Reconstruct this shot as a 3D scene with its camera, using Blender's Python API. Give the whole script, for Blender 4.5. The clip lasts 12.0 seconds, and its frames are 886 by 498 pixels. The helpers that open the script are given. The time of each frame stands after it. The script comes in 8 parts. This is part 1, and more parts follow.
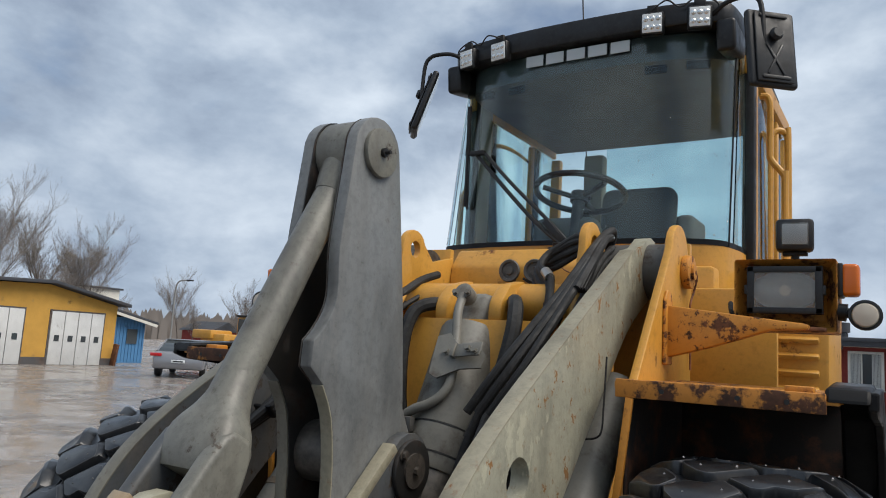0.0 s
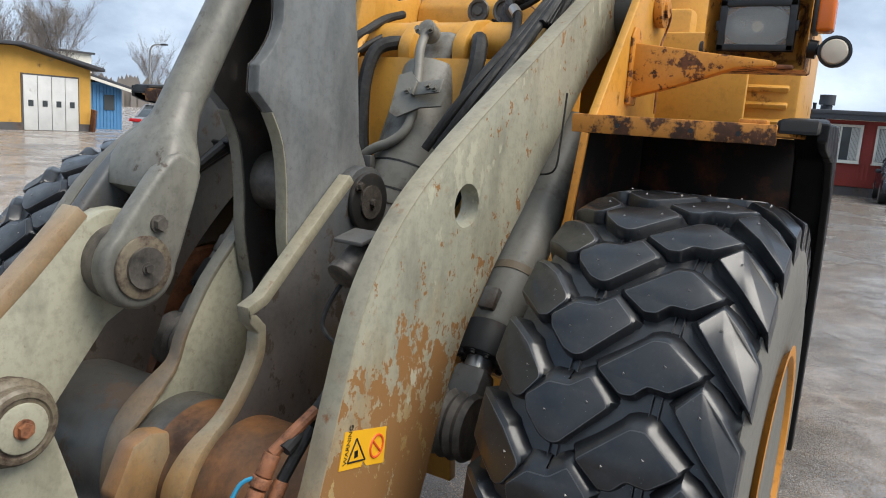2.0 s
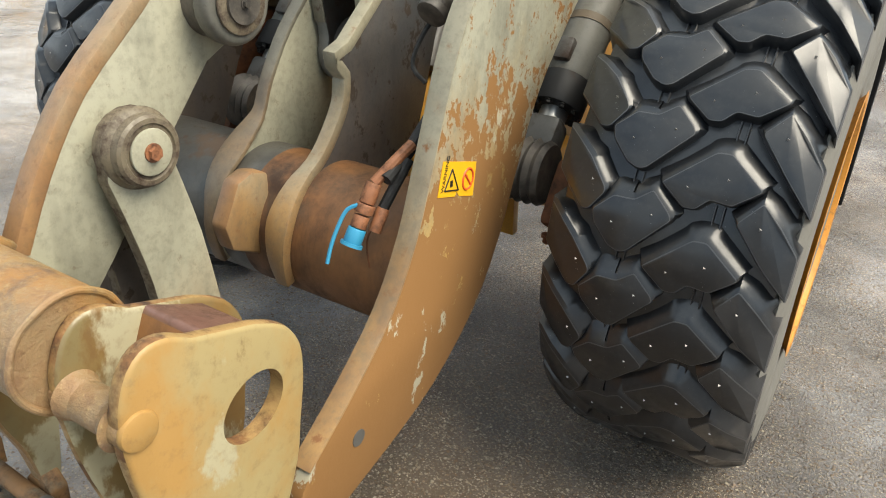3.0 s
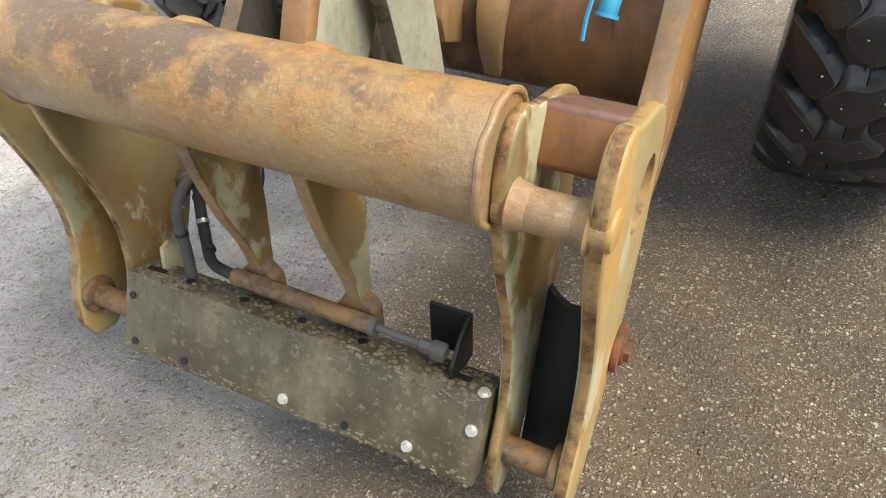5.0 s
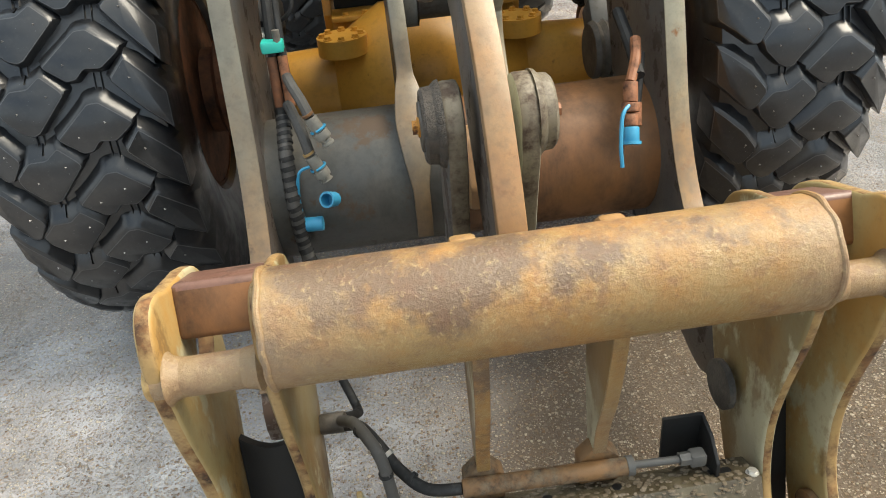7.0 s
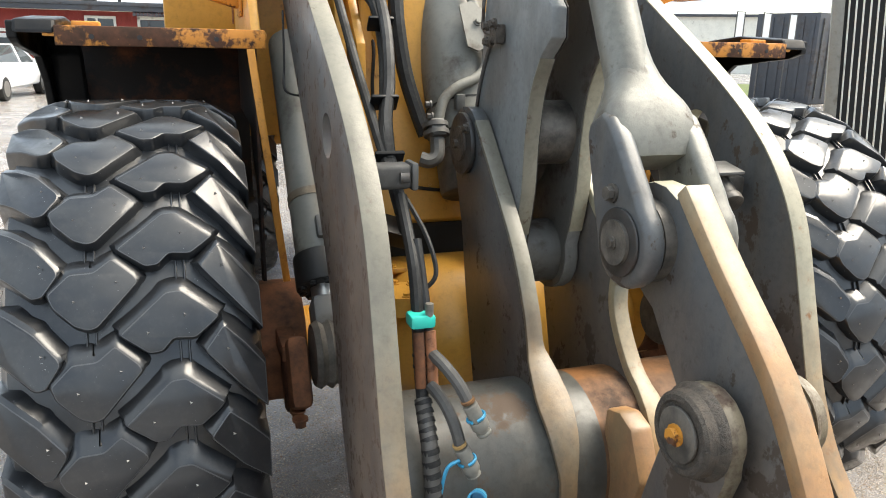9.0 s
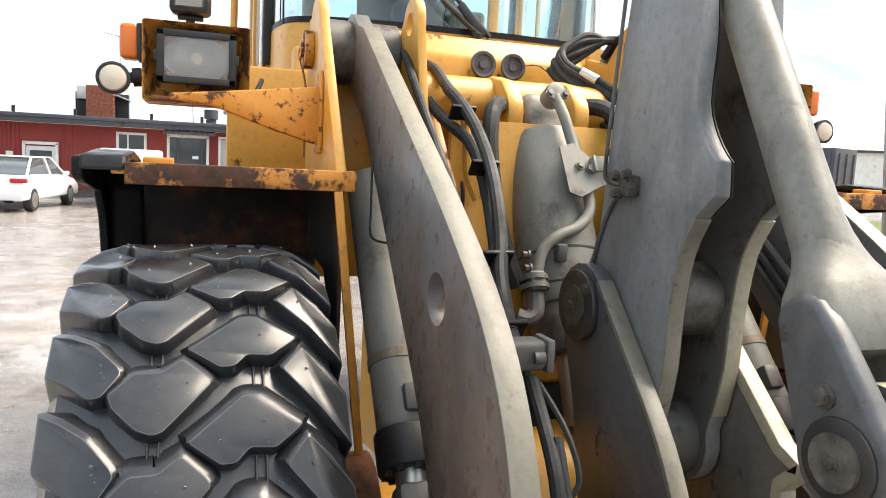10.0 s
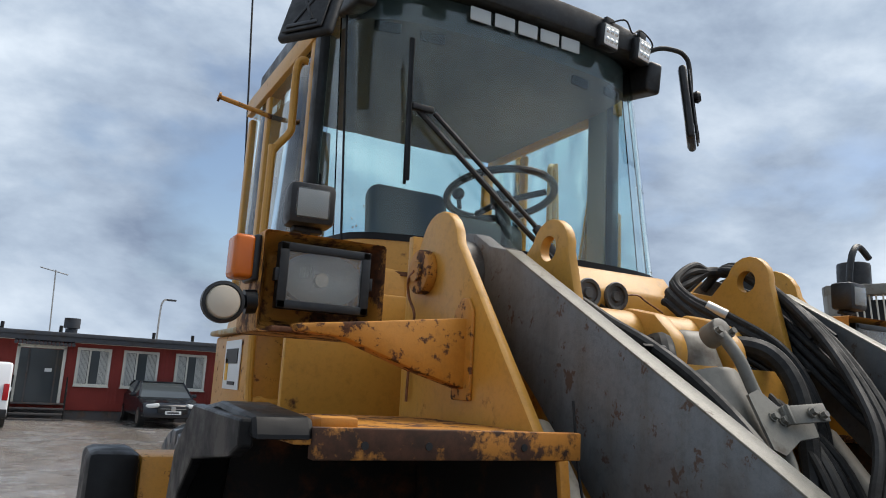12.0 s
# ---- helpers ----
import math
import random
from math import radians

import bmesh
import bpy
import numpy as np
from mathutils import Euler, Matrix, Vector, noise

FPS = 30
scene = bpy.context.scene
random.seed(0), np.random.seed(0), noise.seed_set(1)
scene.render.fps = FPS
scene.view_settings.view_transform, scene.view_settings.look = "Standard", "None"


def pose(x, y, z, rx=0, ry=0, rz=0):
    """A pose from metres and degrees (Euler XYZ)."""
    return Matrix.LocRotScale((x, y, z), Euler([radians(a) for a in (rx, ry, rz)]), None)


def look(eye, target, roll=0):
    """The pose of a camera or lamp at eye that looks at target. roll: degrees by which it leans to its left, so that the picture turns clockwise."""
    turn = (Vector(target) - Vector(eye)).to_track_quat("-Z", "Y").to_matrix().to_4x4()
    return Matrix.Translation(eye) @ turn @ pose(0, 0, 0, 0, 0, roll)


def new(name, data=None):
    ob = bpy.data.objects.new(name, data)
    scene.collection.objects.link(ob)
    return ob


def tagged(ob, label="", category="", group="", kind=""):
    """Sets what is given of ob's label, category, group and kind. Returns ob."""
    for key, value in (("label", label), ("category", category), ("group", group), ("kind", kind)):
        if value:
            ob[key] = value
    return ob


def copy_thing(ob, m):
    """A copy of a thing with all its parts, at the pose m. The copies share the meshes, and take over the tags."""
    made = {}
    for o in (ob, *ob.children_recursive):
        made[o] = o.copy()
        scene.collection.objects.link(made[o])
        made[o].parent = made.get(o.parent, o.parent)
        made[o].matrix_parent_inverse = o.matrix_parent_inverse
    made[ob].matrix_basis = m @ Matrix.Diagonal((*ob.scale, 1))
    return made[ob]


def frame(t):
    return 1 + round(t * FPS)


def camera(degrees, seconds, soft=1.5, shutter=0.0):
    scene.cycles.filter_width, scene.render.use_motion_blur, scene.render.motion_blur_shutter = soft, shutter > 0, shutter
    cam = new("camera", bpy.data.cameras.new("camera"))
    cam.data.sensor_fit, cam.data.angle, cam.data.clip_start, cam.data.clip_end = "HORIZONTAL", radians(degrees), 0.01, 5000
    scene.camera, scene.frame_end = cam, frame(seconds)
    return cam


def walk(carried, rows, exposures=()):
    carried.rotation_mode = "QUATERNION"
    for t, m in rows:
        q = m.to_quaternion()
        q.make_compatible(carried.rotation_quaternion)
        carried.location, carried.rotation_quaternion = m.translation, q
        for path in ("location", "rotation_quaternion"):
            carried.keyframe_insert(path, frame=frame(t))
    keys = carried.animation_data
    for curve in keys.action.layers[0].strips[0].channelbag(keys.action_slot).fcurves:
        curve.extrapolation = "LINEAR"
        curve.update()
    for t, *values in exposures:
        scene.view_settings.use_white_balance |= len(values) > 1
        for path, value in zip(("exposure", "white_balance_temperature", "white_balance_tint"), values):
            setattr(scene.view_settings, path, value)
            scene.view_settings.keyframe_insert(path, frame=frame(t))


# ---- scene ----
cam = camera(62.1, 12.0, 1.0)
PATH = [
    (0, (1.387, 0.238, 1.75), (0.322, 1.911, 2.014), 3.4),
    (0.5, (1.397, 0.251, 1.748), (0.363, 1.95, 1.96), 3.4),
    (1, (1.415, 0.276, 1.724), (0.403, 1.998, 1.827), 3.7),
    (1.5, (1.428, 0.301, 1.689), (0.425, 2.029, 1.593), 3.9),
    (2, (1.452, 0.308, 1.645), (0.46, 2.01, 1.3), 4.0),
    (2.5, (1.432, 0.241, 1.556), (0.469, 1.884, 0.944), 3.9),
    (3, (1.38, 0.128, 1.507), (0.455, 1.686, 0.66), 3.6),
    (3.2, (1.364, 0.091, 1.489), (0.454, 1.611, 0.562), 3.3),
    (4.8, (0.841, -0.103, 1.446), (0.14, 1.25, 0.15), -1.2),
    (5, (0.751, -0.141, 1.445), (0.076, 1.203, 0.126), -2.1),
    (5.5, (0.497, -0.288, 1.485), (-0.062, 1.101, 0.159), -3.8),
    (6, (0.25, -0.315, 1.476), (-0.185, 1.144, 0.178), -5.3),
    (6.5, (0.019, -0.305, 1.51), (-0.203, 1.265, 0.292), -6.4),
    (7, (-0.21, -0.324, 1.559), (-0.089, 1.384, 0.525), -5.8),
    (7.2, (-0.29, -0.313, 1.582), (-0.054, 1.429, 0.629), -5.5),
    (8.8, (-0.881, 0.044, 1.656), (-0.239, 1.845, 1.069), 1.0),
    (9, (-0.902, 0.103, 1.657), (-0.261, 1.921, 1.125), 1.2),
    (9.5, (-0.947, 0.301, 1.693), (-0.325, 2.164, 1.312), 2.1),
    (10, (-1.041, 0.479, 1.712), (-0.414, 2.365, 1.491), 2.7),
    (10.5, (-1.209, 0.663, 1.741), (-0.546, 2.549, 1.698), 2.8),
    (11, (-1.332, 0.85, 1.741), (-0.616, 2.711, 1.886), 3.0),
    (11.5, (-1.428, 1.04, 1.777), (-0.637, 2.848, 2.102), 3.2),
    (12, (-1.615, 1.176, 1.764), (-0.689, 2.91, 2.133), 3.1),
]
EXPOSURES = [(0.0, 0.2, 6500, 10), (1.0, 0.22, 6450, 10), (1.5, 0.42, 6450, 10), (2.0, 0.70, 6450, 9), (2.5, 1.12, 7050, 6), (3.2, 1.25, 7100, 6), (5.0, 1.42, 6900, 7), (6.0, 1.45, 6950, 7), (7.0, 1.50, 7250, 6), (9.0, 1.88, 7050, 8), (10.0, 1.83, 7300, 12), (10.6, 1.65, 7200, 13), (11.1, 1.25, 7000, 12), (11.5, 0.75, 6700, 11), (12.0, 0.4, 6600, 10)]
walk(cam, [(t, look(eye, target, roll)) for t, eye, target, roll in PATH], EXPOSURES)

# ---- world ----
SUN_EL, SUN_ROT = radians(56), radians(89)
world = bpy.data.worlds.new("world")
scene.world = world
world.use_nodes = True
wn, wl = world.node_tree.nodes, world.node_tree.links
wn.clear()
w_out, w_bg = wn.new("ShaderNodeOutputWorld"), wn.new("ShaderNodeBackground")
w_sky = wn.new("ShaderNodeTexSky")
w_sky.sky_type, w_sky.sun_disc = "NISHITA", False
w_sky.sun_elevation, w_sky.sun_rotation = SUN_EL, SUN_ROT
w_co, w_map = wn.new("ShaderNodeTexCoord"), wn.new("ShaderNodeMapping")
w_map.inputs["Scale"].default_value = (1.0, 1.0, 1.9)
w_map.inputs["Location"].default_value = (0.35, -0.2, 0.1)
w_n1, w_n2 = wn.new("ShaderNodeTexNoise"), wn.new("ShaderNodeTexNoise")
w_n1.inputs["Scale"].default_value, w_n1.inputs["Detail"].default_value = 2.7, 9.0
w_n1.inputs["Roughness"].default_value, w_n1.inputs["Distortion"].default_value = 0.55, 0.12
w_n2.inputs["Scale"].default_value, w_n2.inputs["Detail"].default_value = 2.6, 7.0
w_r1, w_r2 = wn.new("ShaderNodeValToRGB"), wn.new("ShaderNodeValToRGB")
w_r1.color_ramp.elements[0].position, w_r1.color_ramp.elements[0].color = 0.36, (1.85, 2.4, 3.4, 1)
w_r1.color_ramp.elements[1].position, w_r1.color_ramp.elements[1].color = 0.68, (6.6, 7.4, 8.3, 1)
w_mid = w_r1.color_ramp.elements.new(0.50)
w_mid.color = (3.6, 4.4, 5.5, 1)
w_r2.color_ramp.elements[0].position, w_r2.color_ramp.elements[1].position = 0.34, 0.46
w_mix = wn.new("ShaderNodeMix")
w_mix.data_type = "RGBA"
wl.new(w_co.outputs["Generated"], w_map.inputs["Vector"])
for n in (w_n1, w_n2):
    wl.new(w_map.outputs["Vector"], n.inputs["Vector"])
wl.new(w_n1.outputs["Fac"], w_r1.inputs["Fac"])
wl.new(w_n2.outputs["Fac"], w_r2.inputs["Fac"])
wl.new(w_r2.outputs["Color"], w_mix.inputs[0])
wl.new(w_sky.outputs["Color"], w_mix.inputs[6])
wl.new(w_r1.outputs["Color"], w_mix.inputs[7])
wl.new(w_mix.outputs[2], w_bg.inputs["Color"])
w_bg.inputs["Strength"].default_value = 0.10
wl.new(w_bg.outputs["Background"], w_out.inputs["Surface"])

sun_data = bpy.data.lights.new("sun", "SUN")
sun_data.energy, sun_data.angle, sun_data.color = 2.85, radians(45), (1.0, 0.93, 0.84)
sun = new("sun", sun_data)
sun.matrix_world = look((9.2, 2.2, 13.8), (0, 2, 0))


# ---- materials ----
def mat(name, base, rough=0.6, metal=0.0):
    """A node material; returns it with its tools."""
    m = bpy.data.materials.new(name)
    m.use_nodes = True
    b = m.node_tree.nodes["Principled BSDF"]
    b.inputs["Base Color"].default_value = (*base, 1)
    b.inputs["Roughness"].default_value, b.inputs["Metallic"].default_value = rough, metal
    return m


def node(m, kind, **inputs):
    n = m.node_tree.nodes.new(kind)
    for k, v in inputs.items():
        n.inputs[k].default_value = v
    return n


def link(m, a, b):
    m.node_tree.links.new(a, b)


def noise_fac(m, scale, detail=6.0, rough=0.6, low=0.4, high=0.6, stretch=(1, 1, 1), seed=0.0):
    """Noise in object metres, cut by a ramp from low to high."""
    co, mp = node(m, "ShaderNodeTexCoord"), node(m, "ShaderNodeMapping", Scale=stretch, Location=(seed, seed * 0.7, seed * 1.3))
    n = node(m, "ShaderNodeTexNoise", Scale=scale, Detail=detail, Roughness=rough)
    r = node(m, "ShaderNodeMapRange")
    r.inputs["From Min"].default_value, r.inputs["From Max"].default_value = low, high
    link(m, co.outputs["Object"], mp.inputs["Vector"])
    link(m, mp.outputs["Vector"], n.inputs["Vector"])
    link(m, n.outputs["Fac"], r.inputs["Value"])
    return r.outputs["Result"], n.outputs["Fac"]


def mixed(m, fac, a, b):
    """A colour mix; a and b are colours or sockets."""
    x = node(m, "ShaderNodeMix")
    x.data_type = "RGBA"
    if isinstance(fac, float):
        x.inputs[0].default_value = fac
    else:
        link(m, fac, x.inputs[0])
    for v, i in ((a, 6), (b, 7)):
        if isinstance(v, tuple):
            x.inputs[i].default_value = (*v, 1)
        else:
            link(m, v, x.inputs[i])
    return x.outputs[2]


def maths(m, op, a, b):
    x = node(m, "ShaderNodeMath")
    x.operation = op
    for v, i in ((a, 0), (b, 1)):
        if isinstance(v, (int, float)):
            x.inputs[i].default_value = v
        else:
            link(m, v, x.inputs[i])
    return x.outputs[0]


def height_fac(m, low, high):
    """0 below low metres, 1 above high."""
    g = node(m, "ShaderNodeNewGeometry")
    s = node(m, "ShaderNodeSeparateXYZ")
    r = node(m, "ShaderNodeMapRange")
    r.inputs["From Min"].default_value, r.inputs["From Max"].default_value = low, high
    link(m, g.outputs["Position"], s.inputs[0])
    link(m, s.outputs["Z"], r.inputs["Value"])
    return r.outputs["Result"]


def shade(m, colour=None, rough=None, bump=None, strength=0.3, distance=0.004):
    b = m.node_tree.nodes["Principled BSDF"]
    if colour is not None:
        link(m, colour, b.inputs["Base Color"])
    if rough is not None:
        link(m, rough, b.inputs["Roughness"])
    if bump is not None:
        n = node(m, "ShaderNodeBump", Strength=strength, Distance=distance)
        link(m, bump, n.inputs["Height"])
        link(m, n.outputs["Normal"], b.inputs["Normal"])
    return m


def rough_of(m, fac, a, b):
    r = node(m, "ShaderNodeMapRange")
    r.inputs["To Min"].default_value, r.inputs["To Max"].default_value = a, b
    link(m, fac, r.inputs["Value"])
    return r.outputs["Result"]


def painted(name, paint, rust, low, high, scale=9.0, rough=0.42, fade=0.85, stretch=(1, 1, 1), dark=(0.035, 0.016, 0.008)):
    """Paint that has chipped and rusted: low and high set how much of it is gone."""
    m = mat(name, paint, rough)
    chips, raw = noise_fac(m, scale, 9.0, 0.68, low, high, stretch)
    tint, _ = noise_fac(m, 2.2, 4.0, 0.55, 0.3, 0.7, seed=3.0)
    deep, _ = noise_fac(m, scale * 3.1, 5.0, 0.6, 0.35, 0.65, seed=7.0)
    grime, _ = noise_fac(m, 26.0, 6.0, 0.65, 0.52, 0.75, seed=11.0)
    col = mixed(m, tint, paint, tuple(c * fade for c in paint))
    col = mixed(m, maths(m, "MULTIPLY", grime, 0.35), col, tuple(c * 0.35 for c in paint))
    pores, grain = noise_fac(m, 70.0, 6.0, 0.7, 0.50, 0.70, seed=19.0)
    col = mixed(m, maths(m, "MULTIPLY", pores, 0.22), col, tuple(c * 0.4 for c in paint))
    col = mixed(m, chips, col, mixed(m, deep, rust, dark))
    return shade(m, col, rough_of(m, chips, rough, 0.85), maths(m, "ADD", raw, maths(m, "MULTIPLY", grain, 0.2)), 0.4, 0.004)


YELLOW = (0.62, 0.31, 0.05)
RUST = (0.22, 0.075, 0.022)
m_yellow = painted("yellow_paint", YELLOW, RUST, 0.62, 0.70, 8.0, 0.38)
m_yellow_worn = painted("worn_yellow_paint", (0.56, 0.235, 0.028), (0.15, 0.055, 0.02), 0.52, 0.565, 17.0, 0.5)
m_rust_bar = painted("rust_bar", (0.54, 0.21, 0.028), (0.085, 0.032, 0.015), 0.475, 0.54, 10.0, 0.6)
m_lamp_rust = painted("rust_eaten_yellow", (0.50, 0.225, 0.035), (0.13, 0.048, 0.018), 0.475, 0.56, 15.0, 0.5)
m_orange_edge = painted("orange_edge", (0.58, 0.24, 0.03), RUST, 0.55, 0.66, 12.0, 0.5)


def worn_grey(name, low, high, rusty, stain_top, base=(0.285, 0.285, 0.262), base2=(0.235, 0.243, 0.235), chip=(0.15, 0.082, 0.04), streaks=0.3, size=7.0, lo_film=0.30, flaked=0.0, films=((0.40, 0.185, 0.045), (0.21, 0.08, 0.028)), washed=0.0):
    """Grey paint, flaked to brown, with a rust film that thickens towards the ground spray."""
    m = mat(name, (0.3, 0.3, 0.28), 0.45)
    chips, raw = noise_fac(m, size, 10.0, 0.7, low, high, (1, 1, 0.8))
    fine, _ = noise_fac(m, 30.0, 6.0, 0.7, 0.60, 0.68, seed=5.0)
    tint, _ = noise_fac(m, 2.5, 5.0, 0.6, 0.3, 0.7, seed=2.0)
    _, film = noise_fac(m, 4.5, 8.0, 0.65, 0.3, 0.6, (1, 1, 0.55), seed=9.0)
    streak, _ = noise_fac(m, 14.0, 6.0, 0.6, 0.45, 0.75, (1, 1, 0.15), seed=13.0)
    high_up = height_fac(m, stain_top - 0.7, stain_top)
    col = mixed(m, tint, base, base2)
    col = mixed(m, maths(m, "MULTIPLY", streak, streaks), col, (0.10, 0.088, 0.072))
    lower = maths(m, "SUBTRACT", 1.0, high_up)
    edge = node(m, "ShaderNodeMapRange")
    edge.inputs["From Min"].default_value, edge.inputs["From Max"].default_value = 0.62 + lo_film * 0.3, 1.02 + lo_film * 0.3
    link(m, maths(m, "ADD", film, maths(m, "MULTIPLY", lower, 0.75)), edge.inputs["Value"])
    stain = maths(m, "MULTIPLY", edge.outputs[0], rusty)
    warm, _ = noise_fac(m, 7.0, 7.0, 0.65, 0.38, 0.62, (1, 1, 0.4), seed=17.0)
    col = mixed(m, stain, col, mixed(m, warm, films[0], films[1]))
    worn = node(m, "ShaderNodeMapRange")
    worn.inputs["From Min"].default_value, worn.inputs["From Max"].default_value = low, high
    link(m, maths(m, "ADD", raw, maths(m, "MULTIPLY", lower, flaked)), worn.inputs["Value"])
    speck, grain = noise_fac(m, 48.0, 7.0, 0.72, 0.46, 0.66, seed=23.0)
    col = mixed(m, maths(m, "MULTIPLY", speck, 0.34), col, tuple(c * 0.38 for c in base2))
    drip, _ = noise_fac(m, 5.5, 8.0, 0.62, 0.52, 0.66, (1, 1, 0.35), seed=29.0)
    col = mixed(m, maths(m, "MULTIPLY", drip, 0.55), col, tuple(c * 0.42 for c in base2))
    gone = maths(m, "MAXIMUM", worn.outputs[0], maths(m, "MULTIPLY", fine, 0.45))
    col = mixed(m, gone, col, chip)
    if washed:
        left, _ = noise_fac(m, 8.0, 10.0, 0.68, 0.60, 0.625, (1, 1, 0.6), seed=37.0)
        col = mixed(m, maths(m, "MULTIPLY", left, washed), col, tuple(c * 1.15 for c in base))
    return shade(m, col, rough_of(m, gone, 0.40, 0.8), maths(m, "ADD", raw, maths(m, "MULTIPLY", grain, 0.25)), 0.4, 0.004)


m_grey = worn_grey("grey_paint", 0.62, 0.66, 0.9, 1.1, (0.225, 0.218, 0.178), (0.118, 0.118, 0.106), (0.06, 0.045, 0.033), 0.8)
m_tube_cream = worn_grey("stained_dark_grey_paint", 0.56, 0.62, 0.35, 0.75, (0.100, 0.097, 0.086), (0.062, 0.061, 0.056), (0.09, 0.06, 0.04), 0.7)
m_crank = worn_grey("smooth_grey_paint", 0.70, 0.74, 0.5, 1.2, (0.205, 0.208, 0.20), (0.155, 0.165, 0.168), (0.07, 0.06, 0.05), 0.45)
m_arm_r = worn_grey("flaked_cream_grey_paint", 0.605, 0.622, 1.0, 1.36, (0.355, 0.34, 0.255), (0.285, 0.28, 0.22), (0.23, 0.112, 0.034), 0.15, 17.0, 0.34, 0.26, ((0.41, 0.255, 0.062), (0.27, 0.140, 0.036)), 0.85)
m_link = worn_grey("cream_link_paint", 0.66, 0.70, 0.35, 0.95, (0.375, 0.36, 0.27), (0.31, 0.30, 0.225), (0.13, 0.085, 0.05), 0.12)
m_link_edge = worn_grey("rusty_link_edge", 0.66, 0.70, 1.0, 1.62, (0.32, 0.27, 0.18), (0.27, 0.21, 0.13), (0.16, 0.08, 0.04), 0.1, 10.0, 0.05, films=((0.32, 0.176, 0.076), (0.22, 0.118, 0.058)))
m_edge_left = worn_grey("darker_edge_paint", 0.62, 0.68, 0.85, 1.25, (0.20, 0.185, 0.14), (0.15, 0.14, 0.11), (0.09, 0.06, 0.04), 0.5, 12.0, 0.10, films=((0.24, 0.140, 0.062), (0.15, 0.088, 0.045)))
m_plum = painted("plum_brown_primer", (0.155, 0.078, 0.056), (0.10, 0.045, 0.025), 0.50, 0.66, 7.0, 0.36)
# dark grey for sides facing -x: soil, and their shade put into the colour
m_arm_l = worn_grey("soiled_shaded_grey_paint", 0.585, 0.615, 0.40, 1.50, (0.084, 0.090, 0.095), (0.060, 0.064, 0.067), (0.050, 0.035, 0.025), 0.8, 9.0, 0.2, 0.03, ((0.145, 0.095, 0.062), (0.075, 0.050, 0.036)))
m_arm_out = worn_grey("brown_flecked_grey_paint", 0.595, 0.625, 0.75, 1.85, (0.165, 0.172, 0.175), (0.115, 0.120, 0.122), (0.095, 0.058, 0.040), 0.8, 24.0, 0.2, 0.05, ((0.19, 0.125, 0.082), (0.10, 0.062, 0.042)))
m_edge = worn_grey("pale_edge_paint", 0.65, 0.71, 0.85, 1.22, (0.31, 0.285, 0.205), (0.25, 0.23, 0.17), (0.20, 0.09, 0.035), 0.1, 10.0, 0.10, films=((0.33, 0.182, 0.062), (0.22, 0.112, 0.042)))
m_grey_dark = painted("dirty_grey_paint", (0.09, 0.088, 0.082), (0.045, 0.035, 0.028), 0.50, 0.64, 8.0, 0.5)
m_cyl = painted("cylinder_grey_paint", (0.20, 0.192, 0.165), (0.09, 0.07, 0.05), 0.52, 0.72, 7.0, 0.5)
m_tube_brown = painted("rust_filmed_paint", (0.23, 0.10, 0.035), (0.085, 0.055, 0.035), 0.46, 0.62, 3.2, 0.5, stretch=(1, 1, 0.35))


def coupler_paint():
    m = mat("rusted_cream_paint", (0.4, 0.3, 0.15), 0.6)
    a, raw = noise_fac(m, 7.0, 10.0, 0.72, 0.42, 0.58)
    b, _ = noise_fac(m, 4.2, 8.0, 0.66, 0.52, 0.60, seed=4.5)
    c, _ = noise_fac(m, 26.0, 9.0, 0.75, 0.50, 0.62, seed=8.0)
    pit, pits = noise_fac(m, 85.0, 5.0, 0.7, 0.56, 0.68, seed=18.0)
    film, _ = noise_fac(m, 2.1, 4.0, 0.5, 0.45, 0.60, seed=15.0)
    col = mixed(m, a, (0.270, 0.177, 0.074), (0.29, 0.148, 0.046))
    col = mixed(m, maths(m, "MULTIPLY", b, 0.9), col, (0.105, 0.066, 0.042))
    col = mixed(m, maths(m, "MULTIPLY", film, 0.6), col, (0.24, 0.175, 0.115))
    col = mixed(m, maths(m, "MULTIPLY", c, 0.5), col, (0.15, 0.075, 0.04))
    col = mixed(m, maths(m, "MULTIPLY", pit, 0.5), col, (0.40, 0.29, 0.14))
    return shade(m, col, rough_of(m, a, 0.28, 0.55), maths(m, "ADD", raw, maths(m, "MULTIPLY", pits, 0.4)), 0.8, 0.008)


m_coupler = coupler_paint()


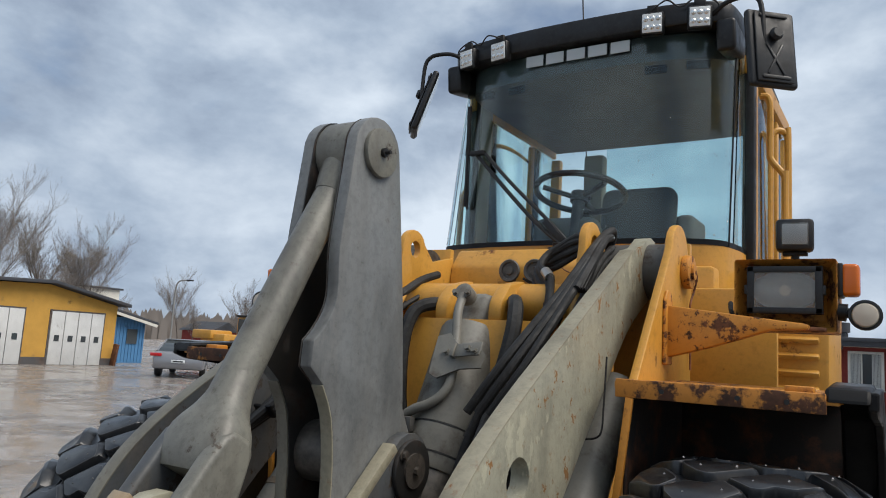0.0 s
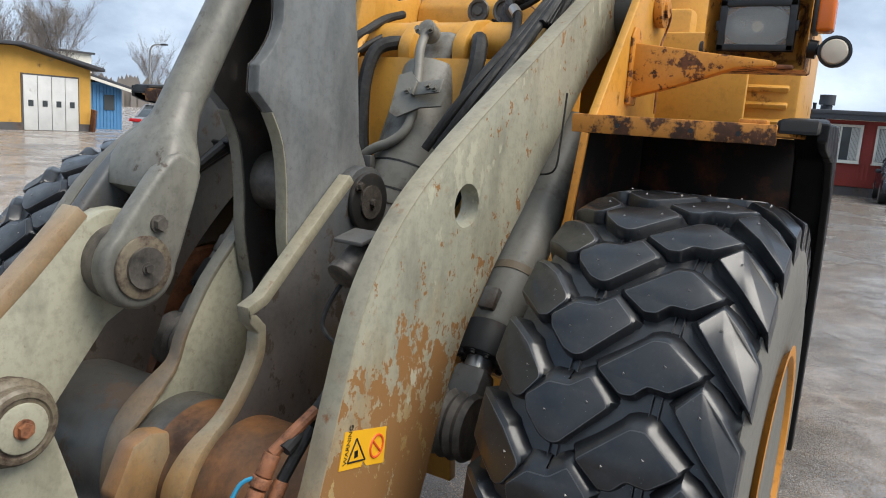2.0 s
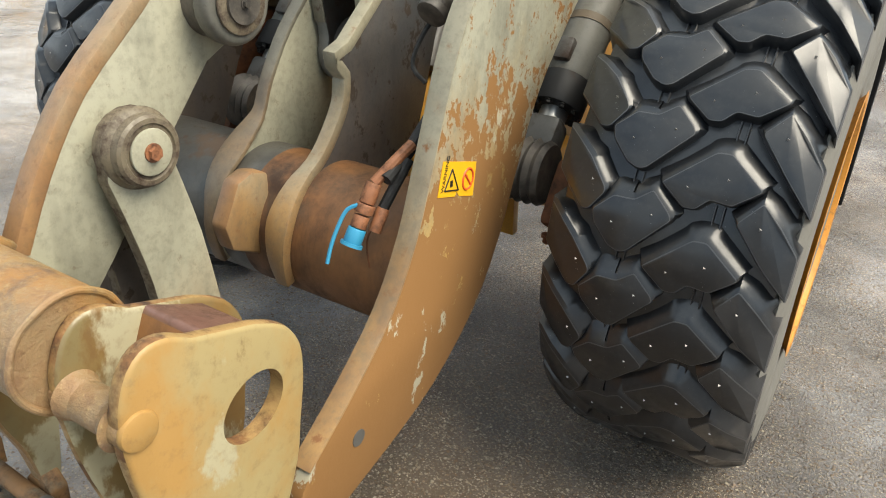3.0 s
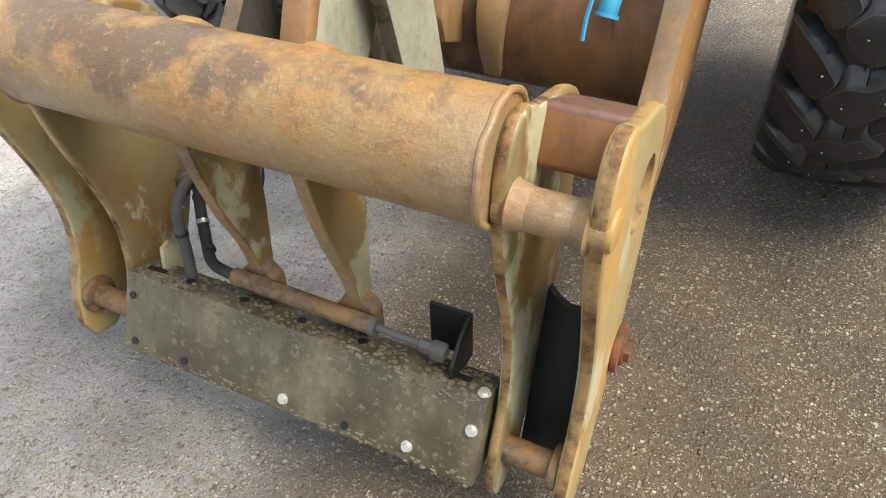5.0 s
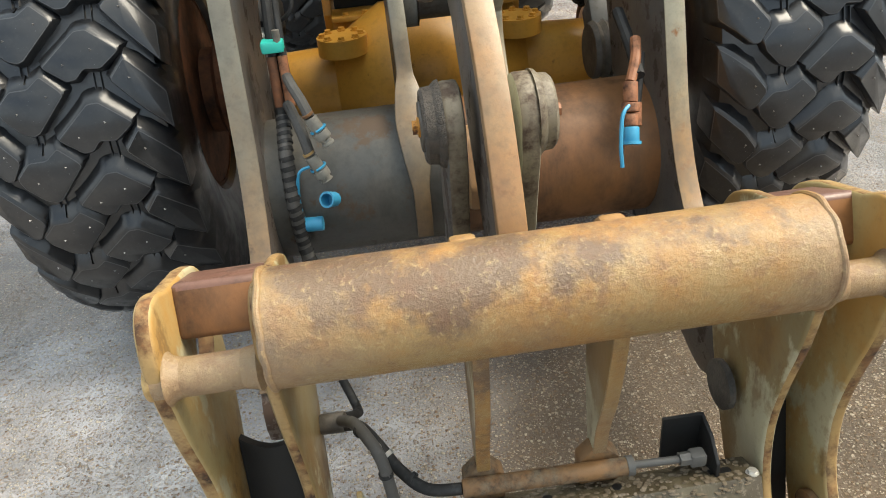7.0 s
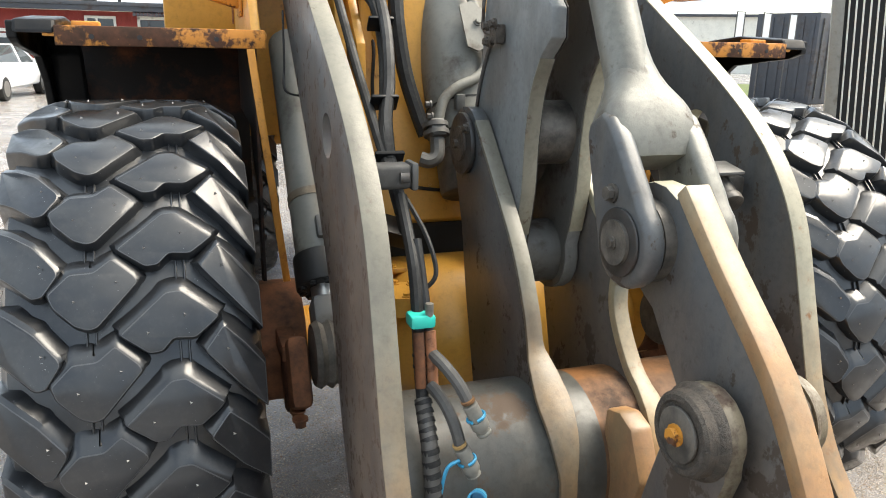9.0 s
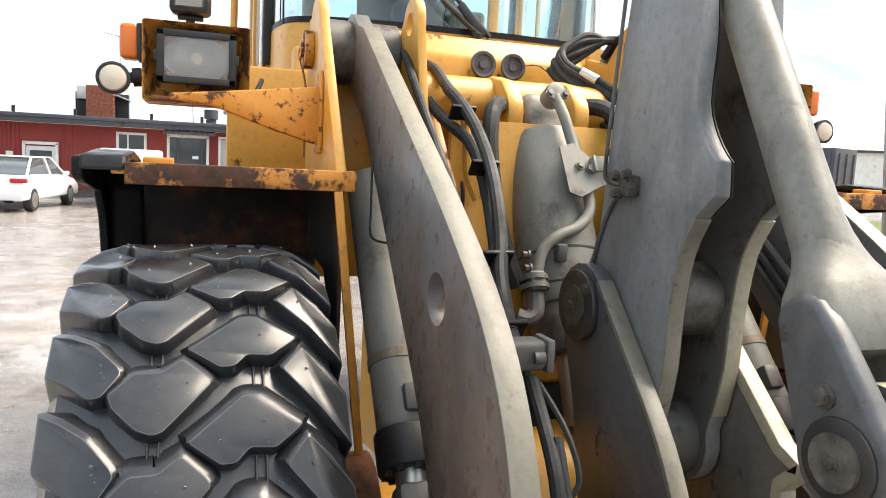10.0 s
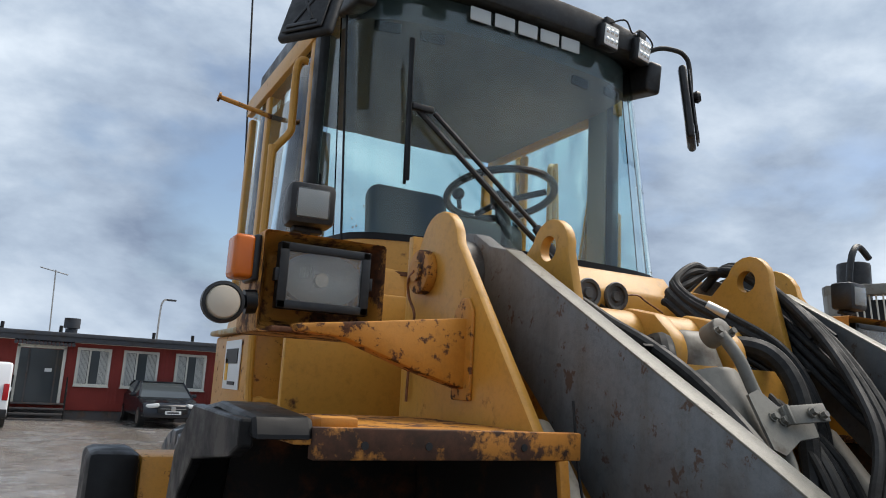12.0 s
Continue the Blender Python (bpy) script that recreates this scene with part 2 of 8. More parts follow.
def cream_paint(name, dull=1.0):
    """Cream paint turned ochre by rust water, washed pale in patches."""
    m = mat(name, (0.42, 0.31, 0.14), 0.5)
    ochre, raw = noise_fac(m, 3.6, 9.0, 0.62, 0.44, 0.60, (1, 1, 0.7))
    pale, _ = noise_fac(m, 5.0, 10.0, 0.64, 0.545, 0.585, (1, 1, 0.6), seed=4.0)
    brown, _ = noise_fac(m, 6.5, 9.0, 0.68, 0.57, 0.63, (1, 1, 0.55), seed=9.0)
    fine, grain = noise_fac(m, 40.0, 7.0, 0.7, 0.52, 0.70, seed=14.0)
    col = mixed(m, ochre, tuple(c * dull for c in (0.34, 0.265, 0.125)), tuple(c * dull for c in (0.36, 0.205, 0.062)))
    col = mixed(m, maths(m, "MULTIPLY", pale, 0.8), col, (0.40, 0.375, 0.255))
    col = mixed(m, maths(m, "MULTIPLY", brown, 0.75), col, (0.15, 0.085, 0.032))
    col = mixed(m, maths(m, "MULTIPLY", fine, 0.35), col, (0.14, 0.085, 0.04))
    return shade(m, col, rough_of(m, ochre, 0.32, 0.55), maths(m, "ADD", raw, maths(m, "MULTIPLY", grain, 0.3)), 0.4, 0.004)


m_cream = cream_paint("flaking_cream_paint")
m_olive = cream_paint("darker_cream_paint", 0.55)
m_gold = painted("rust_gold_edge", (0.34, 0.215, 0.085), (0.20, 0.095, 0.035), 0.44, 0.58, 11.0, 0.42)
m_muddy = painted("muddy_steel", (0.15, 0.115, 0.075), (0.29, 0.24, 0.18), 0.52, 0.66, 12.0, 0.62, dark=(0.05, 0.04, 0.03))


def cover_paint():
    """Olive paint under a wet film of mud with run marks."""
    m = mat("mud_streaked_olive", (0.15, 0.13, 0.08), 0.45)
    run, raw = noise_fac(m, 9.0, 9.0, 0.68, 0.40, 0.66, (1, 1, 0.30))
    blot, _ = noise_fac(m, 5.0, 8.0, 0.65, 0.42, 0.60, seed=5.0)
    crumb, fine = noise_fac(m, 60.0, 5.0, 0.7, 0.56, 0.66, seed=2.0)
    col = mixed(m, run, (0.075, 0.062, 0.034), (0.19, 0.16, 0.10))
    col = mixed(m, maths(m, "MULTIPLY", blot, 0.8), col, (0.058, 0.043, 0.026))
    col = mixed(m, maths(m, "MULTIPLY", crumb, 0.7), col, (0.22, 0.18, 0.13))
    return shade(m, col, rough_of(m, run, 0.30, 0.6), fine, 0.4, 0.006)


m_cover = cover_paint()
m_rust_mud = painted("muddy_rust", (0.22, 0.115, 0.045), (0.15, 0.12, 0.08), 0.42, 0.62, 18.0, 0.6)
m_yellow_speck = painted("speckled_yellow_paint", (0.58, 0.265, 0.035), (0.20, 0.07, 0.02), 0.585, 0.63, 22.0, 0.42)
m_rust = painted("rust", (0.20, 0.075, 0.03), (0.07, 0.03, 0.015), 0.40, 0.65, 12.0, 0.8)
m_copper = painted("rusty_fitting", (0.32, 0.13, 0.06), (0.13, 0.05, 0.025), 0.45, 0.65, 30.0, 0.5)
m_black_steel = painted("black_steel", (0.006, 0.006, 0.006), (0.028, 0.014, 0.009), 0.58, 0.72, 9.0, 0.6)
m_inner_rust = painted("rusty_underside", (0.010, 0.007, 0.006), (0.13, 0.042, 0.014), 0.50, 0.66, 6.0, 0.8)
m_bright = mat("worn_bright_steel", (0.45, 0.43, 0.4), 0.4, 0.9)
m_film = painted("black_grease_and_shade", (0.020, 0.019, 0.018), (0.055, 0.048, 0.042), 0.50, 0.66, 9.0, 0.42)
m_weld = shade(mat("greasy_weld", (0.06, 0.05, 0.042), 0.55))
m_boss = painted("mud_caked_boss", (0.17, 0.14, 0.095), (0.075, 0.055, 0.04), 0.44, 0.62, 26.0, 0.42)
m_grease = mat("greasy_dirty_paint", (0.07, 0.062, 0.055), 0.5)
_g = noise_fac(m_grease, 14.0, 8.0, 0.68, 0.38, 0.62)
shade(m_grease, mixed(m_grease, _g[0], (0.03, 0.027, 0.024), (0.115, 0.10, 0.083)), None, _g[1], 0.5, 0.006)
_w = noise_fac(m_weld, 60.0, 6.0, 0.7, 0.3, 0.7)
shade(m_weld, mixed(m_weld, _w[0], (0.022, 0.019, 0.016), (0.085, 0.068, 0.052)), None, _w[1], 0.9, 0.010)


def rubber(name, base, rough, dusty, spread=0.28, specks=0.0):
    m = mat(name, base, rough)
    f, raw = noise_fac(m, 9.0, 8.0, 0.65, 0.42, 0.62)
    g, _ = noise_fac(m, 45.0, 6.0, 0.7, 0.5, 0.72, seed=6.0)
    col = mixed(m, maths(m, "MULTIPLY", g, dusty), base, (0.10, 0.095, 0.088))
    if specks:
        dot, _ = noise_fac(m, 190.0, 3.0, 0.6, 0.70, 0.76, seed=16.0)
        patch, _ = noise_fac(m, 11.0, 5.0, 0.6, 0.46, 0.62, seed=26.0)
        col = mixed(m, maths(m, "MULTIPLY", dot, maths(m, "MULTIPLY", patch, specks)), col, (0.50, 0.51, 0.52))
    return shade(m, col, rough_of(m, f, rough, rough + spread), raw, 0.25, 0.003)


m_tread = rubber("wet_tread_rubber", (0.0085, 0.0098, 0.012), 0.32, 0.10, 0.26, 0.9)
m_tread.node_tree.nodes["Principled BSDF"].inputs["Specular IOR Level"].default_value = 0.35
m_tread.node_tree.nodes["Principled BSDF"].inputs["Coat Weight"].default_value = 0.65
m_tread.node_tree.nodes["Principled BSDF"].inputs["Coat Roughness"].default_value = 0.20
# pale rim of the tread blocks: wear, and a sky highlight put into colour
m_lip = rubber("worn_lit_block_edge", (0.040, 0.042, 0.046), 0.3, 0.4)
m_tyre = rubber("dusty_tyre_rubber", (0.011, 0.011, 0.011), 0.42, 0.45)
m_side_rubber = rubber("mud_filmed_rubber", (0.15, 0.143, 0.125), 0.6, 0.5)
m_black_rubber = rubber("black_rubber", (0.004, 0.004, 0.0045), 0.33, 0.04)
m_black_rubber.node_tree.nodes["Principled BSDF"].inputs["Specular IOR Level"].default_value = 0.25
m_hose = rubber("hose_rubber", (0.009, 0.009, 0.009), 0.55, 0.25)
m_sleeve = rubber("grey_sleeve", (0.06, 0.057, 0.053), 0.5, 0.6)
m_plastic = rubber("black_plastic", (0.006, 0.006, 0.0065), 0.36, 0.12)
m_fabric = rubber("grey_seat_fabric", (0.10, 0.105, 0.108), 0.9, 0.2)
m_dark_cab = rubber("dark_cab_lining", (0.12, 0.12, 0.12), 0.8, 0.1)
m_blue_cap = mat("blue_plastic", (0.03, 0.25, 0.42), 0.4)
m_teal = mat("teal_plastic", (0.02, 0.50, 0.40), 0.4)
m_amber = mat("amber_lens", (0.58, 0.13, 0.01), 0.25)
m_white_lamp = mat("frosted_lamp_lens", (0.52, 0.46, 0.37), 0.5)
m_zinc = mat("zinc_bolt", (0.62, 0.60, 0.55), 0.45, 0.6)
m_stud = mat("dull_stud_steel", (0.24, 0.235, 0.23), 0.45, 0.6)
m_sticker = mat("yellow_sticker", (0.80, 0.42, 0.02), 0.4)
m_red = mat("red_print", (0.65, 0.09, 0.02), 0.5)
m_ink = mat("black_print", (0.01, 0.01, 0.01), 0.5)
m_white_print = mat("white_print", (0.72, 0.74, 0.74), 0.5)
m_grey_print = mat("pale_grey_print", (0.50, 0.54, 0.54), 0.6)


def glass_of(name, tint, rough=0.0):
    m = mat(name, tint, rough)
    b = m.node_tree.nodes["Principled BSDF"]
    b.inputs["Transmission Weight"].default_value, b.inputs["IOR"].default_value = 1.0, 1.45
    return m


m_glass = glass_of("tinted_cab_glass", (0.76, 0.92, 0.92))
m_lens = glass_of("lamp_glass", (0.93, 0.95, 0.93), 0.12)
m_dull_lens = glass_of("dirty_lamp_glass", (0.80, 0.80, 0.77), 0.13)
m_dull_lens.node_tree.nodes["Principled BSDF"].inputs["Transmission Weight"].default_value = 0.90
m_reflector = mat("lamp_reflector", (0.75, 0.75, 0.72), 0.18, 1.0)
m_dull_reflector = mat("dull_lamp_reflector", (0.34, 0.34, 0.33), 0.4, 0.8)
m_led = mat("led_module", (0.75, 0.76, 0.74), 0.3)
m_window_dark = mat("window_pane", (0.06, 0.07, 0.075), 0.06)


def asphalt():
    """Wet worn asphalt: crushed stones, damp film and water lying in the hollows."""
    m = mat("wet_asphalt", (0.06, 0.06, 0.06), 0.5)
    grit, raw = noise_fac(m, 95.0, 5.0, 0.75, 0.40, 0.62)
    big, _ = noise_fac(m, 0.55, 6.0, 0.6, 0.47, 0.60, seed=2.0)
    mid, _ = noise_fac(m, 3.0, 6.0, 0.6, 0.4, 0.65, seed=9.0)
    warm, _ = noise_fac(m, 0.8, 5.0, 0.6, 0.42, 0.62, seed=21.0)
    pale, _ = noise_fac(m, 1.6, 5.0, 0.6, 0.40, 0.58, seed=31.0)
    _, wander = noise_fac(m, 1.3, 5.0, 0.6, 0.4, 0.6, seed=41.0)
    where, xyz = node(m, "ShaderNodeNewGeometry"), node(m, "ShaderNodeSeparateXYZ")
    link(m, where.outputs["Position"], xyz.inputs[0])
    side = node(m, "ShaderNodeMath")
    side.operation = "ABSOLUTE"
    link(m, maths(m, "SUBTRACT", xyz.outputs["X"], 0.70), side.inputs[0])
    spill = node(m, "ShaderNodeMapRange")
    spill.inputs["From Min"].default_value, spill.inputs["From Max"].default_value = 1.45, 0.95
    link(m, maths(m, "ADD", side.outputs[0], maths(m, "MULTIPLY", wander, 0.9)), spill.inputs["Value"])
    co = node(m, "ShaderNodeTexCoord")
    cells = []
    for size, lo, hi in ((190.0, 0.54, 0.80), (95.0, 0.70, 0.92)):
        vor = node(m, "ShaderNodeTexVoronoi", Scale=size)
        bend = node(m, "ShaderNodeTexNoise", Scale=size * 1.1, Detail=2.0)
        link(m, co.outputs["Object"], bend.inputs["Vector"])
        push = node(m, "ShaderNodeVectorMath")
        push.operation = "MULTIPLY_ADD"
        push.inputs[1].default_value = (0.9 / size,) * 3
        link(m, bend.outputs["Color"], push.inputs[0])
        link(m, co.outputs["Object"], push.inputs[2])
        link(m, push.outputs[0], vor.inputs["Vector"])
        stone = node(m, "ShaderNodeSeparateColor")
        link(m, vor.outputs["Color"], stone.inputs[0])
        spec = node(m, "ShaderNodeMapRange")
        spec.inputs["From Min"].default_value, spec.inputs["From Max"].default_value = lo, hi
        link(m, stone.outputs[0], spec.inputs["Value"])
        core = node(m, "ShaderNodeMapRange")
        core.inputs["From Min"].default_value, core.inputs["From Max"].default_value = 0.60, 0.40
        link(m, vor.outputs["Distance"], core.inputs["Value"])
        cells.append((maths(m, "MULTIPLY", spec.outputs[0], core.outputs[0]), stone.outputs[1], vor.outputs["Distance"]))
    col = mixed(m, grit, (0.050, 0.048, 0.046), (0.42, 0.40, 0.38))
    sheen_side = maths(m, "SUBTRACT", 1.0, spill.outputs[0])
    # paler beside the brown strip: the wet yard's sky sheen put into colour
    col = mixed(m, maths(m, "MULTIPLY", maths(m, "MULTIPLY", pale, 0.8), maths(m, "ADD", maths(m, "MULTIPLY", sheen_side, 0.9), 0.1)), col, (0.50, 0.51, 0.535))
    col = mixed(m, maths(m, "MULTIPLY", sheen_side, 0.42), col, (0.46, 0.45, 0.455))
    # bluish-white sky sheen of the wet ground, painted in before the left wheel
    gap = node(m, "ShaderNodeVectorMath")
    gap.operation = "DISTANCE"
    gap.inputs[1].default_value = (-1.25, 0.55, 0.0)
    link(m, where.outputs["Position"], gap.inputs[0])
    sheen_patch = node(m, "ShaderNodeMapRange")
    sheen_patch.inputs["From Min"].default_value, sheen_patch.inputs["From Max"].default_value = 2.3, 1.35
    link(m, maths(m, "ADD", gap.outputs["Value"], maths(m, "MULTIPLY", wander, 0.9)), sheen_patch.inputs["Value"])
    col = mixed(m, maths(m, "MULTIPLY", sheen_patch.outputs[0], 0.72), col, (0.64, 0.66, 0.70))
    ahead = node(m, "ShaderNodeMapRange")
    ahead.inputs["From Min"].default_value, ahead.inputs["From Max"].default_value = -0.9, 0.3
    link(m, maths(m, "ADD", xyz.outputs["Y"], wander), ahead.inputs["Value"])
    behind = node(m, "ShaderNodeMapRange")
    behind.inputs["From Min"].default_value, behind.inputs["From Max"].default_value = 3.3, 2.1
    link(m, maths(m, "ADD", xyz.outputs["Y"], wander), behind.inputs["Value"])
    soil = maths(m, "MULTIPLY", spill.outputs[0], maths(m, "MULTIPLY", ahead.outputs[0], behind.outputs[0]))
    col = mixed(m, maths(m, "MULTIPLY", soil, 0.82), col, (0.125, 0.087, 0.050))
    col = mixed(m, maths(m, "MULTIPLY", warm, 0.5), col, (0.23, 0.165, 0.11))
    for fac, hue, _ in cells:
        col = mixed(m, maths(m, "MULTIPLY", fac, 0.92), col, mixed(m, hue, (0.80, 0.70, 0.55), (0.26, 0.15, 0.075)))
    col = mixed(m, maths(m, "MULTIPLY", mid, 0.4), col, (0.07, 0.066, 0.062))
    wet = rough_of(m, big, 0.08, 0.34)
    height = maths(m, "ADD", raw, maths(m, "MULTIPLY", maths(m, "ADD", cells[0][0], cells[1][0]), 1.6))
    return shade(m, col, wet, maths(m, "MULTIPLY", height, maths(m, "ADD", maths(m, "ADD", big, 0.2), maths(m, "MULTIPLY", soil, 0.9))), 1.0, 0.016)


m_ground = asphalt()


# ---- building tools ----
def thing(name, label, category, at=(0, 0, 0), group="", kind=""):
    e = new(name)
    e.location = at
    e.empty_display_size = 0.1
    return tagged(e, label, category, group, kind)


def part(name, bm, material, parent=None, label="", smooth=35):
    """Links a bmesh as one mesh object under a thing or a part."""
    bmesh.ops.recalc_face_normals(bm, faces=bm.faces[:])
    me = bpy.data.meshes.new(name)
    bm.to_mesh(me)
    bm.free()
    for m in material if isinstance(material, (list, tuple)) else (material,):
        me.materials.append(m)
    if smooth:
        me.shade_smooth()
        me.set_sharp_from_angle(angle=radians(smooth))
    ob = new(name, me)
    if parent is not None:
        ob.parent = parent
        if parent.data is None:
            ob.matrix_parent_inverse = Matrix.Translation(-parent.location)
    return tagged(ob, label)


def bevelled(bm, width, seg=2, angle=30):
    if width:
        edges = [e for e in bm.edges if len(e.link_faces) == 2 and e.calc_face_angle(0) > radians(angle)]
        bmesh.ops.bevel(bm, geom=edges, offset=width, segments=seg, profile=0.5, affect="EDGES", clamp_overlap=True)
    return bm


def prism(profile, x0, x1, bevel=0.006, bm=None, seg=2):
    """A plate with the outline profile of (y, z), from x0 to x1."""
    own = bmesh.new()
    a = [own.verts.new((x0, y, z)) for y, z in profile]
    b = [own.verts.new((x1, y, z)) for y, z in profile]
    own.faces.new(a), own.faces.new(b[::-1])
    for i in range(len(a)):
        j = (i + 1) % len(a)
        own.faces.new((a[i], b[i], b[j], a[j]))
    bmesh.ops.recalc_face_normals(own, faces=own.faces[:])
    bevelled(own, bevel, seg)
    return joined(bm, own)


def joined(bm, own, m=None):
    if m is not None:
        own.transform(m)
    if bm is None:
        return own
    me = bpy.data.meshes.new("t")
    own.to_mesh(me)
    own.free()
    bm.from_mesh(me)
    bpy.data.meshes.remove(me)
    return bm


def box(c, s, bevel=0.004, bm=None, turn=(0, 0, 0), seg=2):
    own = bmesh.new()
    bmesh.ops.create_cube(own, size=1.0)
    own.transform(Matrix.Diagonal((*s, 1)))
    bevelled(own, bevel, seg)
    return joined(bm, own, pose(*c, *turn))


def rod(a, b, r, r2=None, bm=None, seg=24, bevel=0.0):
    """A round bar from a to b."""
    a, b = Vector(a), Vector(b)
    own = bmesh.new()
    bmesh.ops.create_cone(own, cap_ends=True, segments=seg, radius1=r, radius2=r if r2 is None else r2, depth=(b - a).length)
    if bevel:
        bevelled(own, bevel, 2, 60)
    turn = (b - a).to_track_quat("Z", "Y").to_matrix().to_4x4()
    return joined(bm, own, Matrix.Translation((a + b) / 2) @ turn)


def sweep(points, r, bm=None, seg=10, steps=6, closed=False):
    """A round tube through the points, along a smooth curve."""
    pts = [Vector(p) for p in points]
    line = []
    if len(pts) == 2:
        line = pts
    else:
        for i in range(len(pts) - 1):
            p0, p1, p2, p3 = pts[max(i - 1, 0)], pts[i], pts[i + 1], pts[min(i + 2, len(pts) - 1)]
            for k in range(steps):
                t = k / steps
                line.append(0.5 * (2 * p1 + (p2 - p0) * t + (2 * p0 - 5 * p1 + 4 * p2 - p3) * t**2 + (3 * p1 - p0 - 3 * p2 + p3) * t**3))
        line.append(pts[-1])
    own = bmesh.new()
    rings, up = [], None
    for i, p in enumerate(line):
        d = (line[min(i + 1, len(line) - 1)] - line[max(i - 1, 0)]).normalized()
        if up is None:
            up = d.orthogonal().normalized()
        up = (up - d * up.dot(d)).normalized()
        side = d.cross(up)
        rings.append([own.verts.new(p + r * (math.cos(2 * math.pi * k / seg) * up + math.sin(2 * math.pi * k / seg) * side)) for k in range(seg)])
    for a, b in zip(rings, rings[1:]):
        for k in range(seg):
            own.faces.new((a[k], a[(k + 1) % seg], b[(k + 1) % seg], b[k]))
    own.faces.new(rings[0][::-1]), own.faces.new(rings[-1])
    return joined(bm, own)


def lathe(profile, seg=48, axis="X", bm=None, m=None):
    """A turned body: profile of (along, radius) about the axis."""
    own = bmesh.new()
    rings = []
    for x, r in profile:
        ring = []
        for k in range(seg):
            a = 2 * math.pi * k / seg
            c, s = r * math.cos(a), r * math.sin(a)
            ring.append(own.verts.new({"X": (x, c, s), "Y": (c, x, s), "Z": (c, s, x)}[axis]))
        rings.append(ring)
    for a, b in zip(rings, rings[1:]):
        for k in range(seg):
            own.faces.new((a[k], a[(k + 1) % seg], b[(k + 1) % seg], b[k]))
    own.faces.new(rings[0]), own.faces.new(rings[-1][::-1])
    return joined(bm, own, m)


def arc(cy, cz, r, a0, a1, n=8):
    """Points of a circle in (y, z), degrees from +y towards +z."""
    return [(cy + r * math.cos(radians(a0 + (a1 - a0) * i / n)), cz + r * math.sin(radians(a0 + (a1 - a0) * i / n))) for i in range(n + 1)]


def smooth_line(pts, n=4):
    """An open outline made rounder."""
    out = []
    p = [Vector((*q, 0)) for q in pts]
    for i in range(len(p) - 1):
        p0, p1, p2, p3 = p[max(i - 1, 0)], p[i], p[i + 1], p[min(i + 2, len(p) - 1)]
        for k in range(n):
            t = k / n
            q = 0.5 * (2 * p1 + (p2 - p0) * t + (2 * p0 - 5 * p1 + 4 * p2 - p3) * t**2 + (3 * p1 - p0 - 3 * p2 + p3) * t**3)
            out.append((q.x, q.y))
    out.append(pts[-1])
    return out


def holed(ob, cutters):
    """Cuts round holes through a plate, for good."""
    for c in cutters:
        me = bpy.data.meshes.new("cut")
        c.to_mesh(me)
        c.free()
        tool = bpy.data.objects.new("cut", me)
        scene.collection.objects.link(tool)
        mod = ob.modifiers.new("hole", "BOOLEAN")
        mod.object, mod.operation, mod.solver = tool, "DIFFERENCE", "EXACT"
        dg = bpy.context.evaluated_depsgraph_get()
        dg.update()
        done = bpy.data.meshes.new_from_object(ob.evaluated_get(dg))
        ob.modifiers.clear()
        old, ob.data = ob.data, done
        bpy.data.meshes.remove(old)
        bpy.data.objects.remove(tool)
        done.shade_smooth()
        done.set_sharp_from_angle(angle=radians(35))
    return ob


def bolt(p, axis, r=0.012, h=0.01, bm=None):
    a = Vector(p)
    d = Vector(axis).normalized()
    bm = rod(a, a + d * h * 0.3, r * 1.35, bm=bm, seg=14)
    return rod(a, a + d * h, r, bm=bm, seg=6)


def strip(path, x, half, thick, bm=None):
    """A band along a path of (y, z), as wide as half says at each fraction of its way, laid on the path's outer side."""
    own = bmesh.new()
    rows = []
    n = len(path) - 1
    for i, (y, z) in enumerate(path):
        a, b = path[max(i - 1, 0)], path[min(i + 1, n)]
        t = Vector((b[0] - a[0], b[1] - a[1])).normalized()
        ny, nz = -t.y, t.x
        if ny > 0:
            ny, nz = -ny, -nz
        w, h = half(i / n), thick / 2
        rows.append([own.verts.new(v) for v in ((x - w, y + ny * h, z + nz * h), (x + w, y + ny * h, z + nz * h), (x + w, y - ny * h, z - nz * h), (x - w, y - ny * h, z - nz * h))])
    for a, b in zip(rows, rows[1:]):
        for k in range(4):
            own.faces.new((a[k], a[(k + 1) % 4], b[(k + 1) % 4], b[k]))
    own.faces.new(rows[0][::-1]), own.faces.new(rows[-1])
    bmesh.ops.recalc_face_normals(own, faces=own.faces[:])
    bevelled(own, min(0.004, thick * 0.3), 2, 40)
    return joined(bm, own)


SIDES = (-1, 1)

# ---- ground ----
bm = bmesh.new()
# one sheet, finer near the machine
xs = [-3000, -300, -60] + [-20 + 2 * i for i in range(21)] + [60, 300, 3000]
grid = [[bm.verts.new((x, y, 0.0)) for y in xs] for x in xs]
for i in range(len(xs) - 1):
    for j in range(len(xs) - 1):
        bm.faces.new((grid[i][j], grid[i + 1][j], grid[i + 1][j + 1], grid[i][j + 1]))
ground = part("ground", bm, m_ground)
tagged(ground, "wet worn asphalt yard with puddles", "ground", kind="structure")

# ---- wheel loader ----
loader = thing("wheel_loader", "yellow wheel loader with grey lift arms, rusty and wet", "wheel loader", (0, 3.6, 0))

AX_Y, AX_Z, TYRE_R, TYRE_X = 2.34, 0.745, 0.75, 1.035


N_PITCH = 25
PITCH = 2 * math.pi * TYRE_R / N_PITCH


